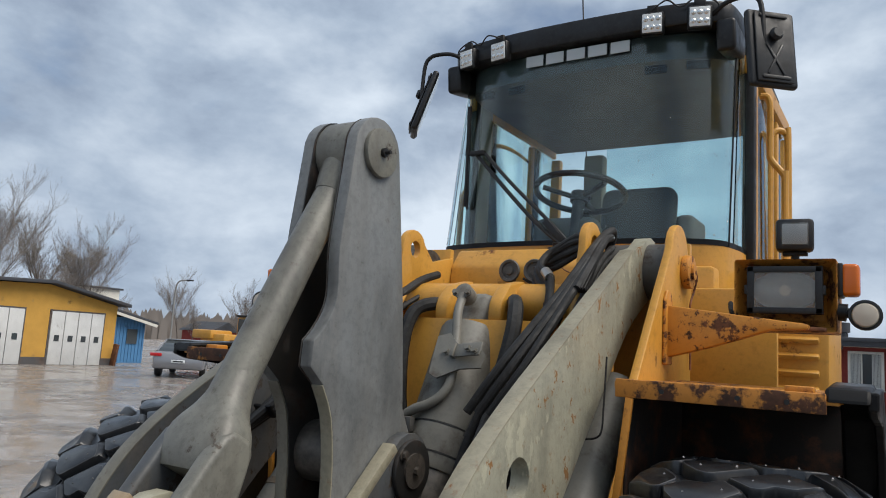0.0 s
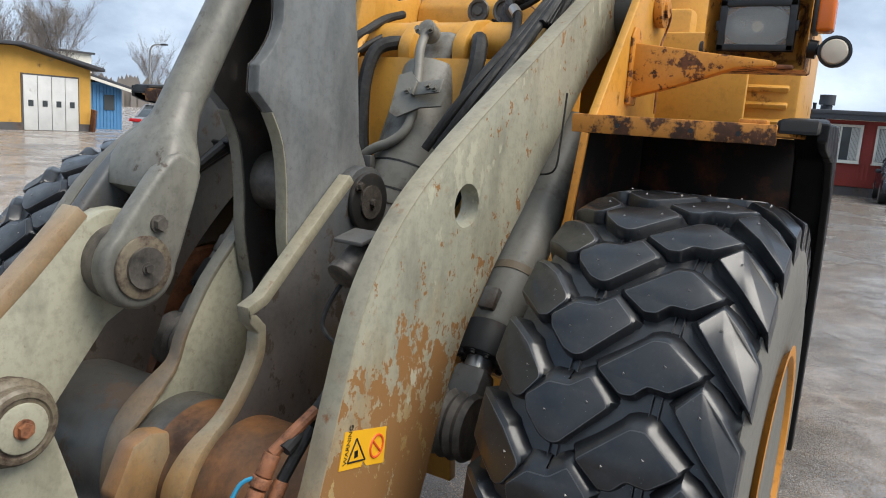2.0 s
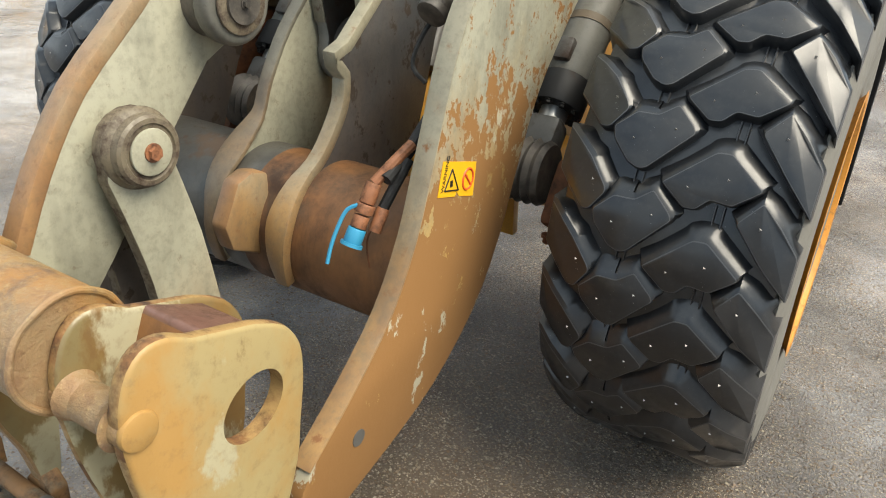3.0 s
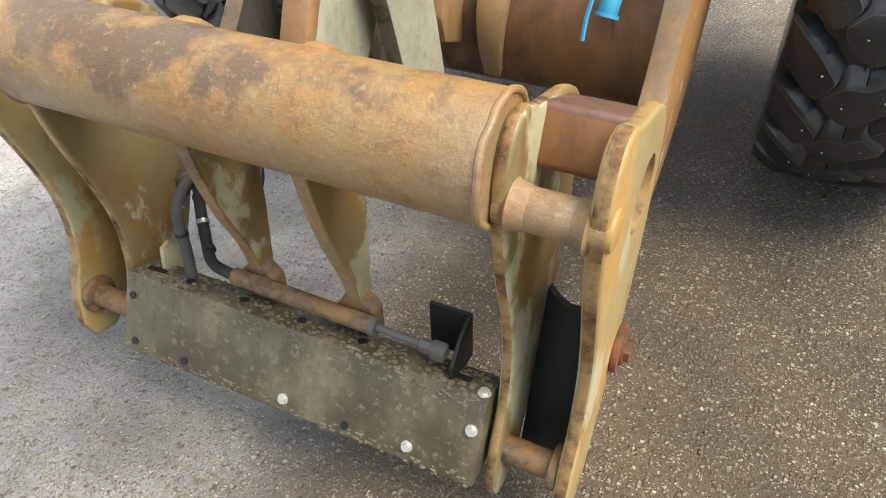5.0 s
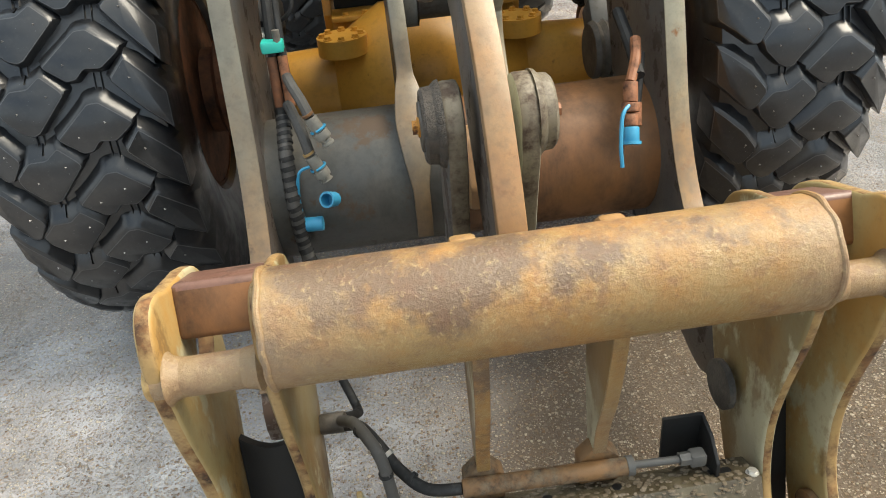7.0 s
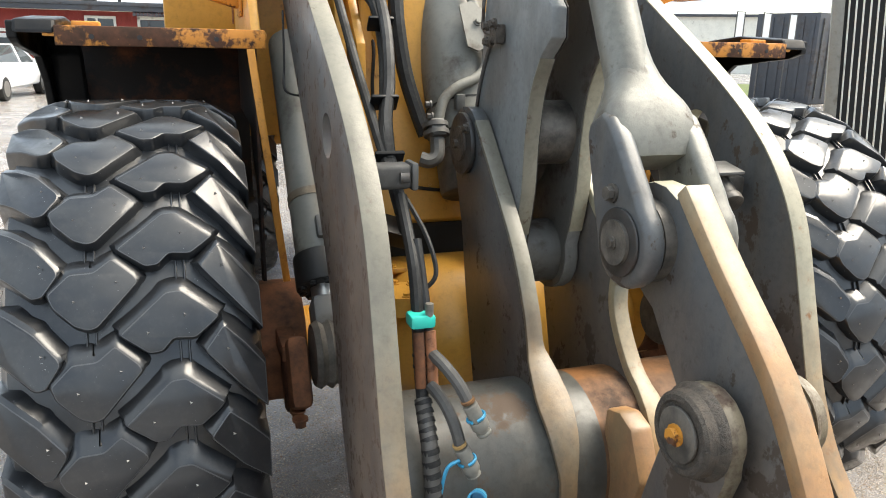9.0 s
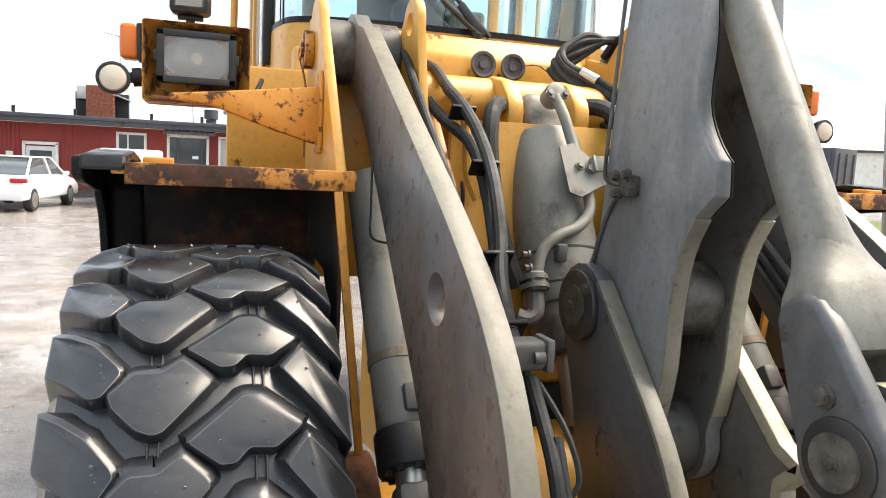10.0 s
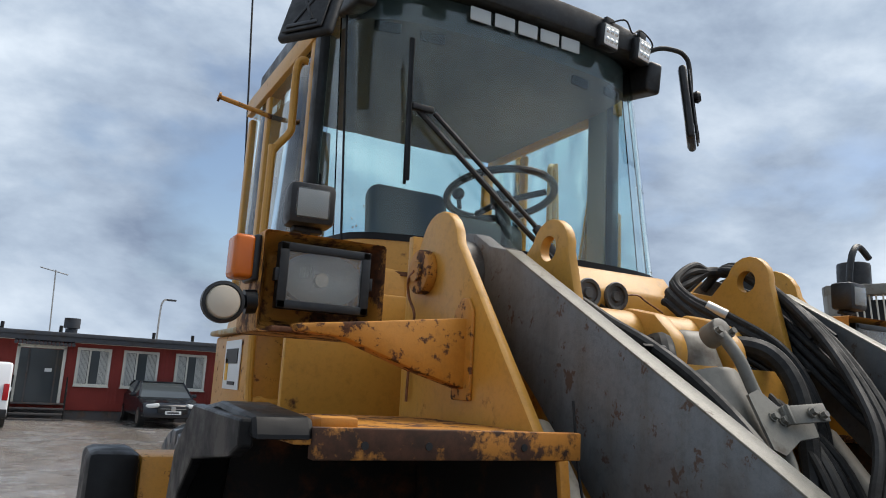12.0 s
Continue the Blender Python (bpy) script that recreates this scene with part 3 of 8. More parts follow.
def softened(points, cut=0.007):
    """The closed outline with its corners rounded off."""
    out = []
    for i, p in enumerate(points):
        p = Vector(p)
        before, after = Vector(points[i - 1]) - p, Vector(points[(i + 1) % len(points)]) - p
        a = p + before.normalized() * min(cut, before.length * 0.4)
        b = p + after.normalized() * min(cut, after.length * 0.4)
        out += [a, a * 0.25 + p * 0.5 + b * 0.25, b]
    return out


def lug_mesh(outline, studs, ribs=()):
    """One tread block, bent round the tyre: its outline in metres across and along, studs, and thin ribs in the groove below."""
    bm = bmesh.new()

    def place(u, v, h):
        u = max(-0.270, min(0.270, u))
        r = TYRE_R - 0.040 + h - 3.2 * max(0.0, abs(u) - 0.15) ** 2
        return (u, -r * math.cos(v / TYRE_R), r * math.sin(v / TYRE_R))

    line = softened([(u, v - 0.1375) for u, v in outline])
    n = len(line)
    rings = []
    for out, ramp, h in ((0.003, 0.052, -0.006), (0.0015, 0.012, 0.0335), (-0.0010, 0.001, 0.0385), (-0.0030, 0.0, 0.0395)):
        ring = []
        for i, p in enumerate(line):
            along = (line[(i + 1) % n] - line[i - 1]).normalized()
            # the upper flanks run out in a slope, the lower ones stand steep
            q = p + Vector((along.y, -along.x)) * (out + ramp * max(0.0, -along.x))
            ring.append(bm.verts.new(place(q.x, q.y, h - (0.07 if h < 0 and abs(p.x) > 0.245 else 0.0))))
        rings.append(ring)
    for k, (low, high) in enumerate(zip(rings, rings[1:])):
        for i in range(n):
            bm.faces.new((low[i], low[(i + 1) % n], high[(i + 1) % n], high[i])).material_index = 2 if k == 2 else 0
    bm.faces.new(rings[-1])
    for u, v0, v1 in ribs:
        for du in (-0.009, 0.009):
            foot = [bm.verts.new(place(u + du + a, v - 0.1375, 0.004)) for a, v in ((-0.003, v0), (0.003, v0), (0.003, v1), (-0.003, v1))]
            crest = [bm.verts.new(place(u + du + a, v - 0.1375, 0.0125)) for a, v in ((-0.001, v0), (0.001, v0), (0.001, v1), (-0.001, v1))]
            for k in range(4):
                bm.faces.new((foot[k], foot[(k + 1) % 4], crest[(k + 1) % 4], crest[k]))
            bm.faces.new(crest)
    for u, v in studs:
        p = Vector(place(u, v - 0.1375, 0.0385))
        nrm = Vector((0, p.y, p.z)).normalized()
        s = [bm.verts.new(p + 0.0042 * (math.cos(k * 2.094) * Vector((1, 0, 0)) + math.sin(k * 2.094) * nrm.cross(Vector((1, 0, 0))))) for k in range(3)]
        t = bm.verts.new(p + nrm * 0.0045)
        for k in range(3):
            bm.faces.new((s[k], s[(k + 1) % 3], t)).material_index = 1
    bmesh.ops.recalc_face_normals(bm, faces=bm.faces[:])
    me = bpy.data.meshes.new("tread_block")
    bm.to_mesh(me)
    bm.free()
    me.materials.append(m_tread), me.materials.append(m_stud), me.materials.append(m_lip)
    me.shade_smooth()
    me.set_sharp_from_angle(angle=radians(32))
    return me


LUGS = [
    lug_mesh([(-0.268, 0.327), (-0.227, 0.287), (-0.187, 0.248), (-0.166, 0.250), (-0.136, 0.296), (-0.140, 0.310), (-0.185, 0.366), (-0.230, 0.404), (-0.268, 0.434)], [(-0.172, 0.318)]),
    lug_mesh([(-0.148, 0.226), (-0.108, 0.184), (-0.082, 0.173), (-0.064, 0.178), (0.018, 0.270), (0.010, 0.284), (-0.034, 0.326), (-0.070, 0.297), (-0.116, 0.296), (-0.158, 0.254)],
             [(-0.108, 0.236), (-0.026, 0.272)], [(-0.080, 0.118, 0.172)]),
    lug_mesh([(-0.014, 0.149), (0.032, 0.114), (0.058, 0.116), (0.082, 0.142), (0.125, 0.138), (0.161, 0.166), (0.178, 0.182), (0.100, 0.244), (0.070, 0.242), (-0.024, 0.158)],
             [(0.031, 0.158), (0.106, 0.190)], [(0.102, 0.078, 0.135)]),
    lug_mesh([(0.142, 0.296), (0.208, 0.218), (0.262, 0.157), (0.270, 0.146), (0.270, 0.252), (0.229, 0.306), (0.184, 0.350)], [(0.190, 0.296)]),
]


def wheel(x, y, label, side, single=True):
    """A studded tyre with its tread blocks and rim."""
    carcass = [(-0.20, 0.335), (-0.235, 0.36), (-0.262, 0.45), (-0.275, 0.55), (-0.268, 0.63), (-0.246, 0.684), (-0.19, 0.711), (0, 0.7185),
               (0.19, 0.711), (0.246, 0.684), (0.268, 0.63), (0.275, 0.55), (0.262, 0.45), (0.235, 0.36), (0.20, 0.335)]
    tyre = part("tyre", lathe(carcass, 72, m=pose(x, y, AX_Z)), m_tread if single else m_tyre, loader, label)
    if side > 0:
        wall = [(0.268, 0.44), (0.2775, 0.50), (0.2785, 0.56), (0.2715, 0.63), (0.258, 0.672), (0.25, 0.668), (0.262, 0.625), (0.268, 0.55), (0.262, 0.46)]
        part("sidewall", lathe(wall, 72, m=pose(x, y, AX_Z)), m_side_rubber, tyre, "mud-filmed outer sidewall")
    rim_in = [(0.215, 0.345), (0.22, 0.33), (0.19, 0.315), (0.05, 0.30), (0.02, 0.26), (0.02, 0.14), (-0.02, 0.13), (-0.10, 0.13), (-0.10, 0.02)]
    rim = lathe([(side * -1 * a, r) for a, r in rim_in], 40, m=pose(x, y, AX_Z))
    rim = lathe([(side * 0.215, 0.345), (side * 0.19, 0.31), (side * 0.06, 0.29), (side * 0.03, 0.20), (side * 0.10, 0.18), (side * 0.13, 0.02)], 40, bm=rim, m=pose(x, y, AX_Z))
    for k in range(12):
        a = 2 * math.pi * k / 12
        rim = bolt((x - side * 0.02, y + 0.2 * math.cos(a), AX_Z + 0.2 * math.sin(a)), (-side, 0, 0), 0.016, 0.02, rim)
    part("rim", rim, m_rust, tyre, "rust-covered steel rim")
    flange = lathe([(side * 0.10, 0.335), (side * 0.262, 0.352), (side * 0.280, 0.372), (side * 0.2835, 0.384), (side * 0.285, 0.372), (side * 0.282, 0.355), (side * 0.255, 0.335), (side * 0.11, 0.318)], 48, m=pose(x, y, AX_Z))
    part("rim_flange", flange, m_orange_edge, tyre, "yellow painted rim flange")
    if not single:
        own = bmesh.new()
        for k in range(N_PITCH):
            for me in LUGS:
                b = bmesh.new()
                b.from_mesh(me)
                own = joined(own, b, pose(x, y, AX_Z) @ Matrix.Rotation(-k * PITCH / TYRE_R, 4, "X"))
        tagged(part("tread", own, m_tread, tyre, smooth=28), kind="stuff")
        return tyre
    for k in range(N_PITCH):
        for j, me in enumerate(LUGS):
            ob = new("tread_block", me)
            ob.parent = tyre
            turn = (k * PITCH + (0.4985 if side < 0 else 0.4315)) / TYRE_R
            ob.matrix_basis = pose(x, y, AX_Z) @ Matrix.Rotation(-turn, 4, "X")
    return tyre


for s in SIDES:
    wheel(s * TYRE_X, AX_Y, "large wet studded tyre with chevron tread blocks", s)
    wheel(0.90 if s > 0 else -0.62, AX_Y + 3.25, "large studded rear tyre", s, False)

# front frame, axle and drive parts
part("axle", lathe([(-0.78, 0.10), (-0.66, 0.17), (-0.60, 0.17), (-0.58, 0.12), (-0.34, 0.13), (-0.26, 0.20), (-0.16, 0.26), (0.16, 0.26), (0.26, 0.20), (0.34, 0.13), (0.58, 0.12), (0.60, 0.17), (0.66, 0.17), (0.78, 0.10)], 32, m=pose(0, AX_Y, 0.72)), m_yellow, loader, "yellow axle housing")
for s in SIDES:
    bm = rod((s * 0.30, 2.20, 0.86), (s * 0.30, 2.20, 0.92), 0.085, seg=20)
    for k in range(8):
        a = k * math.pi / 4
        bm = bolt((s * 0.30 + 0.065 * math.cos(a), 2.20 + 0.065 * math.sin(a), 0.92), (0, 0, 1), 0.011, 0.012, bm)
    part("axle_flange", bm, m_yellow, loader)
    part("brake_hub", lathe([(s * 0.60, 0.19), (s * 0.74, 0.19), (s * 0.76, 0.15), (s * 0.80, 0.15)], 30, m=pose(0, AX_Y, AX_Z)), m_rust, loader, "rusty brake housing")

FRAME = smooth_line([(2.52, 1.66), (2.50, 1.35), (2.45, 1.08)], 3) + [(2.42, 0.94), (2.55, 0.62), (3.6, 0.50), (3.6, 1.85), (2.75, 1.90)]
bm = prism(FRAME, -0.36, -0.33, 0.004)
bm = prism(FRAME, 0.33, 0.36, 0.004, bm)
part("front_frame", bm, m_yellow, loader, "yellow front frame cheeks")
bm = prism([(2.60, 1.86), (2.56, 1.40), (2.495, 1.07), (2.515, 1.05), (2.58, 1.38), (2.62, 1.85)], -0.33, 0.33, 0.003)
part("front_panel", bm, m_yellow, loader, "yellow front frame panel")
bm = box((0, 2.42, 0.935), (0.66, 0.14, 0.018), 0.003)
for i in range(9):
    bm = bolt((-0.28 + 0.07 * i, 2.37, 0.944), (0, 0, 1), 0.011, 0.012, bm)
for x, z in ((-0.20, 1.20), (-0.15, 1.185), (-0.10, 1.18), (0.10, 1.18), (0.16, 1.19)):
    bm = bolt((x, 2.515, z), (0, -1, 0.15), 0.010, 0.012, bm)
part("bolted_flange", bm, m_yellow, loader)
part("lower_plate", prism([(2.40, 0.93), (2.345, 0.80), (2.39, 0.42), (2.43, 0.42), (2.385, 0.80), (2.44, 0.93)], -0.33, 0.33, 0.003), m_yellow, loader, "yellow lower frame plate")
# black block fills the open slot, its inner shade put into the colour
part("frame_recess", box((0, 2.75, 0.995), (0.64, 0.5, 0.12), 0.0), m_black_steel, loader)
part("hose_clamp_block", box((-0.27, 2.40, 1.06), (0.10, 0.10, 0.06), 0.01, turn=(30, 20, 10)), m_black_rubber, loader)

for s in SIDES:
    # outer tower plate with its pin boss
    tower = [(2.44, 1.66)] + arc(2.93, 2.13, 0.11, 175, 25, 8) + [(3.10, 2.05), (3.10, 1.66)]
    t = part("tower_plate", prism(tower, s * 0.665, s * 0.695, 0.006), m_yellow, loader, "yellow arm tower plate")
    bm = rod((s * 0.695, 2.985, 2.075), (s * 0.725, 2.985, 2.075), 0.062, bevel=0.004)
    bm = rod((s * 0.725, 2.985, 2.075), (s * 0.735, 2.985, 2.075), 0.028, bm=bm)
    part("pin_boss", bm, m_yellow_worn, t)
    part("grease_pipe", sweep([(s * 0.735, 2.985, 2.075), (s * 0.73, 3.03, 2.055), (s * 0.715, 3.05, 2.01), (s * 0.71, 3.02, 1.96), (s * 0.705, 3.04, 1.90), (s * 0.705, 3.05, 1.72)], 0.004, seg=6), m_copper, t)
    # inner ear
    ear = arc(2.80, 2.155, 0.085, 190, 20, 9) + [(2.95, 2.12), (3.12, 2.16), (3.14, 1.85), (2.86, 1.80), (2.70, 1.45), (2.66, 1.0), (2.50, 1.0), (2.545, 1.62), (2.66, 1.92)]
    e = part("tower_ear", prism(ear, s * 0.385, s * 0.415, 0.006), m_yellow, loader, "yellow inner tower ear with a round hole")
    holed(e, [rod((s * 0.30, 2.805, 2.157), (s * 0.50, 2.805, 2.157), 0.036)])
    part("pivot_pin", rod((s * 0.40, 2.985, 2.075), (s * 0.68, 2.985, 2.075), 0.055), m_grey_dark, loader)
    part("tower_back", box((s * 0.54, 3.12, 1.75), (0.29, 0.03, 0.9), 0.003), m_yellow, loader)
    # headlamp arm
    p = part("headlamp_bracket", prism([(2.71, 1.735), (2.71, 1.95), (2.735, 1.985), (2.77, 1.985), (2.80, 1.95), (2.80, 1.735)], s * 0.695, s * 0.707, 0.006), m_yellow_worn, loader, "rusty yellow headlamp bracket")
    own = bmesh.new()
    top = [(0.70, 1.935), (0.95, 1.905), (1.13, 1.885), (1.13, 1.868), (1.02, 1.862), (0.84, 1.80), (0.70, 1.76)]
    va = [own.verts.new((s * x, 2.735, z)) for x, z in top]
    vb = [own.verts.new((s * x, 2.795, z)) for x, z in top]
    own.faces.new(va), own.faces.new(vb)
    for i in range(len(top)):
        j = (i + 1) % len(top)
        own.faces.new((va[i], va[j], vb[j], vb[i]))
    bmesh.ops.recalc_face_normals(own, faces=own.faces[:])
    bevelled(own, 0.006)
    part("bracket_arm", own, m_yellow_worn, p)
    # headlamp box
    hx, hz, hy = s * 1.055, 1.985, 2.80
    hb = bmesh.new()
    bmesh.ops.create_cube(hb, size=1.0)
    hb.transform(Matrix.Diagonal((0.30, 0.20, 0.230, 1)))
    front = [f for f in hb.faces if f.normal.y < -0.9]
    bmesh.ops.inset_region(hb, faces=front, thickness=0.006)
    bmesh.ops.translate(hb, verts=list({v for f in front for v in f.verts}), vec=(0, 0.020, 0))
    bmesh.ops.inset_region(hb, faces=front, thickness=0.046)
    bmesh.ops.translate(hb, verts=list({v for f in front for v in f.verts}), vec=(0, 0.09, 0))
    bevelled(hb, 0.008, 2, 50)
    hb.transform(pose(hx, hy + 0.09, hz - 0.006, 0, 0, 0))
    head = part("headlamp", hb, m_lamp_rust, loader, "rusty yellow headlamp box")
    bm = bmesh.new()
    for dx, dz, w, h in ((0, 0.066, 0.222, 0.020), (0, -0.066, 0.222, 0.020), (-0.1, 0, 0.022, 0.152), (0.1, 0, 0.022, 0.152)):
        bm = box((hx + dx, hy + 0.008, hz + 0.01 + dz), (w, 0.03, h), 0.003, bm)
    for dx in (-0.112, 0.112):
        bm = box((hx + dx, hy + 0.005, hz + 0.01), (0.014, 0.02, 0.03), 0.002, bm)
    part("lamp_frame", bm, m_plastic, head, "black lamp surround")
    dish = bmesh.new()
    bmesh.ops.create_uvsphere(dish, u_segments=24, v_segments=12, radius=1.0)
    bmesh.ops.delete(dish, geom=[v for v in dish.verts if v.co.y < -0.05], context="VERTS")
    dish.transform(pose(hx, hy + 0.014, hz + 0.01) @ Matrix.Diagonal((0.097, 0.065, 0.060, 1)))
    part("reflector", dish, m_dull_reflector, head)
    bm = box((hx, hy + 0.002, hz + 0.01), (0.186, 0.012, 0.118), 0.004)
    for k in range(6):
        bm = box((hx - 0.062 + 0.006 * k, hy - 0.0045, hz + 0.02), (0.002, 0.003, 0.03), 0.0, bm)
    lens = tagged(part("lamp_lens", bm, m_dull_lens, head, "dirty ribbed lamp glass"), kind="stuff")
    lens.visible_shadow = False
    part("bulb_cap", lathe([(0, 0.0), (0, 0.016), (0.02, 0.014), (0.024, 0.004)], 14, "Y", m=pose(hx, hy + 0.02, hz + 0.01)), m_white_lamp, head)
    bm = box((hx - s * 0.01, 2.86, 1.872), (0.26, 0.17, 0.012), 0.003)
    part("lamp_tray", bm, m_rust, head)
    # amber indicator, side lamp and work lamp
    ind = part("indicator", box((hx + s * 0.185, hy + 0.05, hz + 0.045), (0.05, 0.075, 0.10), 0.012, seg=3), m_amber, head, "amber indicator lens")
    part("indicator_base", box((hx + s * 0.157, hy + 0.06, hz + 0.045), (0.018, 0.095, 0.105), 0.006), m_plastic, ind)
    c = (hx + s * 0.225, hy + 0.01, hz - 0.065)
    sl = part("side_lamp", lathe([(0.03, 0.0), (0.03, 0.034), (0.0, 0.046), (-0.018, 0.046), (-0.02, 0.039), (-0.012, 0.037)], 28, "Y", m=pose(*c)), m_plastic, head, "round side marker lamp on a rubber stalk")
    part("side_lens", lathe([(-0.014, 0.038), (-0.024, 0.033), (-0.028, 0.02), (-0.029, 0.0)], 28, "Y", m=pose(*c)), m_white_lamp, sl)
    bm = sweep([c, (hx + s * 0.19, hy + 0.02, hz - 0.06), (hx + s * 0.155, hy + 0.02, hz - 0.055)], 0.016)
    bm = rod((hx + s * 0.175, hy + 0.02, hz - 0.058), (hx + s * 0.15, hy + 0.02, hz - 0.055), 0.027, bm=bm)
    part("side_lamp_stalk", bm, m_black_rubber, sl)
    wl_c = (s * 1.075, 2.90, 2.185)
    tilt = pose(*wl_c, 0, 0, s * 6)
    own = box((0, 0, 0), (0.115, 0.085, 0.105), 0.014)
    work = part("work_lamp", joined(None, own, tilt), m_plastic, loader, "square black work lamp on a bracket")
    part("work_lens", joined(None, box((0, -0.042, 0), (0.084, 0.012, 0.076), 0.008), tilt), m_dull_lens, work)
    part("work_reflector", joined(None, box((0, -0.040, 0), (0.078, 0.006, 0.07), 0.008), tilt), m_dull_reflector, work)
    bm = rod((s * 1.075, 2.91, 2.08), (s * 1.075, 2.91, 2.145), 0.013)
    bm = box((s * 1.075, 2.91, 2.125), (0.075, 0.03, 0.012), 0.003, bm)
    part("lamp_foot", bm, m_black_steel, work)
    part("lamp_cable", sweep([(hx - s * 0.10, hy + 0.16, hz - 0.09), (hx - s * 0.15, hy + 0.16, hz - 0.10), (hx - s * 0.18, hy + 0.12, hz - 0.06), (hx - s * 0.20, hy + 0.2, hz - 0.02)], 0.008), m_hose, head)

    # front fender
    f = part("front_fender", box((s * 0.95, 2.66, 1.672), (0.58, 0.62, 0.022), 0.004), m_yellow_worn, loader, "rusty yellow fender over the front wheel")
    bm = box((s * 0.938, 2.352, 1.664), (0.544, 0.024, 0.052), 0.003)
    bar = part("fender_bar", bm, m_rust_bar, f, "rust-eaten orange fender edge bar")
    holes = bmesh.new()
    for dx in (0.80, 1.0, 1.12):
        holes = rod((s * dx, 2.3385, 1.662), (s * dx, 2.3405, 1.662), 0.007, bm=holes, seg=10)
    tagged(part("bar_holes", holes, m_ink, bar), kind="stuff")
    cut = [(2.36, 1.64), (2.36, 0.82), (2.38, 0.80), (2.42, 0.80), (2.44, 1.2), (2.60, 1.40), (2.97, 1.42), (2.97, 1.66), (2.40, 1.66)]
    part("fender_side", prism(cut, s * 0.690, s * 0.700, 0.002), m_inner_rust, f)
    part("fender_edge", box((s * 0.664, 2.345, 1.235), (0.022, 0.014, 0.81), 0.002, turn=(0, s * 6.3, 0)), m_orange_edge, f, "orange painted fender flange")
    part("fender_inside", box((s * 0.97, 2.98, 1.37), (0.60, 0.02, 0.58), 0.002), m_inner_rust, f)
    lip = [(2.34, 1.668), (2.36, 1.705), (2.6, 1.718), (2.78, 1.70), (2.90, 1.62), (2.98, 1.40), (3.0, 1.10), (3.005, 0.62), (2.975, 0.62), (2.97, 1.10), (2.955, 1.40), (2.88, 1.605), (2.77, 1.68), (2.6, 1.697), (2.42, 1.685), (2.36, 1.67)]
    flare = part("rubber_flare", prism(lip, s * 1.205, s * 1.31, 0.012), m_black_rubber, f, "black rubber fender flare", smooth=18)
    skirt = [(2.36, 1.70), (2.76, 1.705), (2.92, 1.60), (3.0, 1.38), (3.03, 1.10), (3.03, 0.62), (2.96, 0.62), (2.95, 1.10), (2.91, 1.34), (2.83, 1.52), (2.72, 1.60), (2.42, 1.635), (2.36, 1.655)]
    part("flare_skirt", prism(skirt, s * 1.30, s * 1.325, 0.005), m_black_rubber, f, smooth=18)
    part("fender_cap", box((s * 1.14, 2.44, 1.693), (0.07, 0.06, 0.02), 0.004), m_orange_edge, f)
    bm = sweep([(s * 0.60, 2.45, 1.75), (s * 0.605, 2.42, 1.60), (s * 0.61, 2.38, 1.52), (s * 0.55, 2.40, 1.50)], 0.0032, seg=6)
    part("brake_cable", bm, m_hose, loader)

    # lift cylinder between arm and tower
    top, low = Vector((s * 0.548, 2.70, 1.66)), Vector((s * 0.552, 1.985, 0.83))
    d = (low - top).normalized()
    c = part("lift_cylinder", rod(top, top + d * 0.80, 0.072, bevel=0.012), m_cyl, loader, "grey hydraulic lift cylinder")
    bm = rod(top + d * 0.80, top + d * 0.90, 0.082, bevel=0.006)
    for k in range(10):
        a = k * math.pi / 5
        n1 = d.orthogonal().normalized()
        n2 = d.cross(n1)
        bm = bolt(top + d * 0.90 + 0.066 * (math.cos(a) * n1 + math.sin(a) * n2), d, 0.009, 0.01, bm)
    part("cylinder_head", bm, m_black_steel, c)
    part("cylinder_band", rod(top + d * 0.60, top + d * 0.625, 0.0748), m_muddy, c)
    part("piston_rod", rod(top + d * 0.88, low, 0.042), m_bright, c)
    bm = lathe([(-0.06, 0.05), (-0.06, 0.085), (-0.045, 0.095), (-0.03, 0.085), (-0.015, 0.097), (0.0, 0.085), (0.015, 0.097), (0.03, 0.085), (0.045, 0.095), (0.06, 0.085), (0.06, 0.05)], 32, m=Matrix.Translation(low))
    part("rod_eye", bm, m_grease, c, "greasy ribbed rod eye")
    part("rod_clevis", box(low - d * 0.10, (0.10, 0.10, 0.13), 0.02, turn=(-37, 0, 0)), m_grey_dark, c)
    bm = box((s * 0.650, 2.06, 0.74), (0.06, 0.22, 0.20), 0.02, turn=(-30, 0, 0))
    bm = box((s * 0.665, 2.12, 0.82), (0.05, 0.18, 0.05), 0.008, bm)
    for k in range(4):
        bm = bolt((s * 0.66, 1.92 + 0.05 * k, 0.68), (0, 0, -1), 0.016, 0.025, bm)
    part("hub_bracket", bm, m_rust, loader)
    part("valve_block", box(top + d * 0.72 + Vector((s * -0.01, -0.065, 0.03)), (0.05, 0.05, 0.07), 0.008, turn=(-37, 0, 0)), m_grey_dark, c)

# cross tube between the towers
tube = part("tower_tube", rod((-0.40, 2.80, 1.925), (0.40, 2.80, 1.925), 0.085, seg=40), m_yellow, loader, "yellow cross tube between the towers")
for x in (-0.115, 0.115):
    lug = arc(2.70, 1.885, 0.095, -60, -215, 10) + [(2.68, 1.995), (2.80, 2.02), (2.88, 1.90)]
    part("cylinder_lug", prism(lug, x - 0.028, x + 0.028, 0.012), m_yellow, tube)

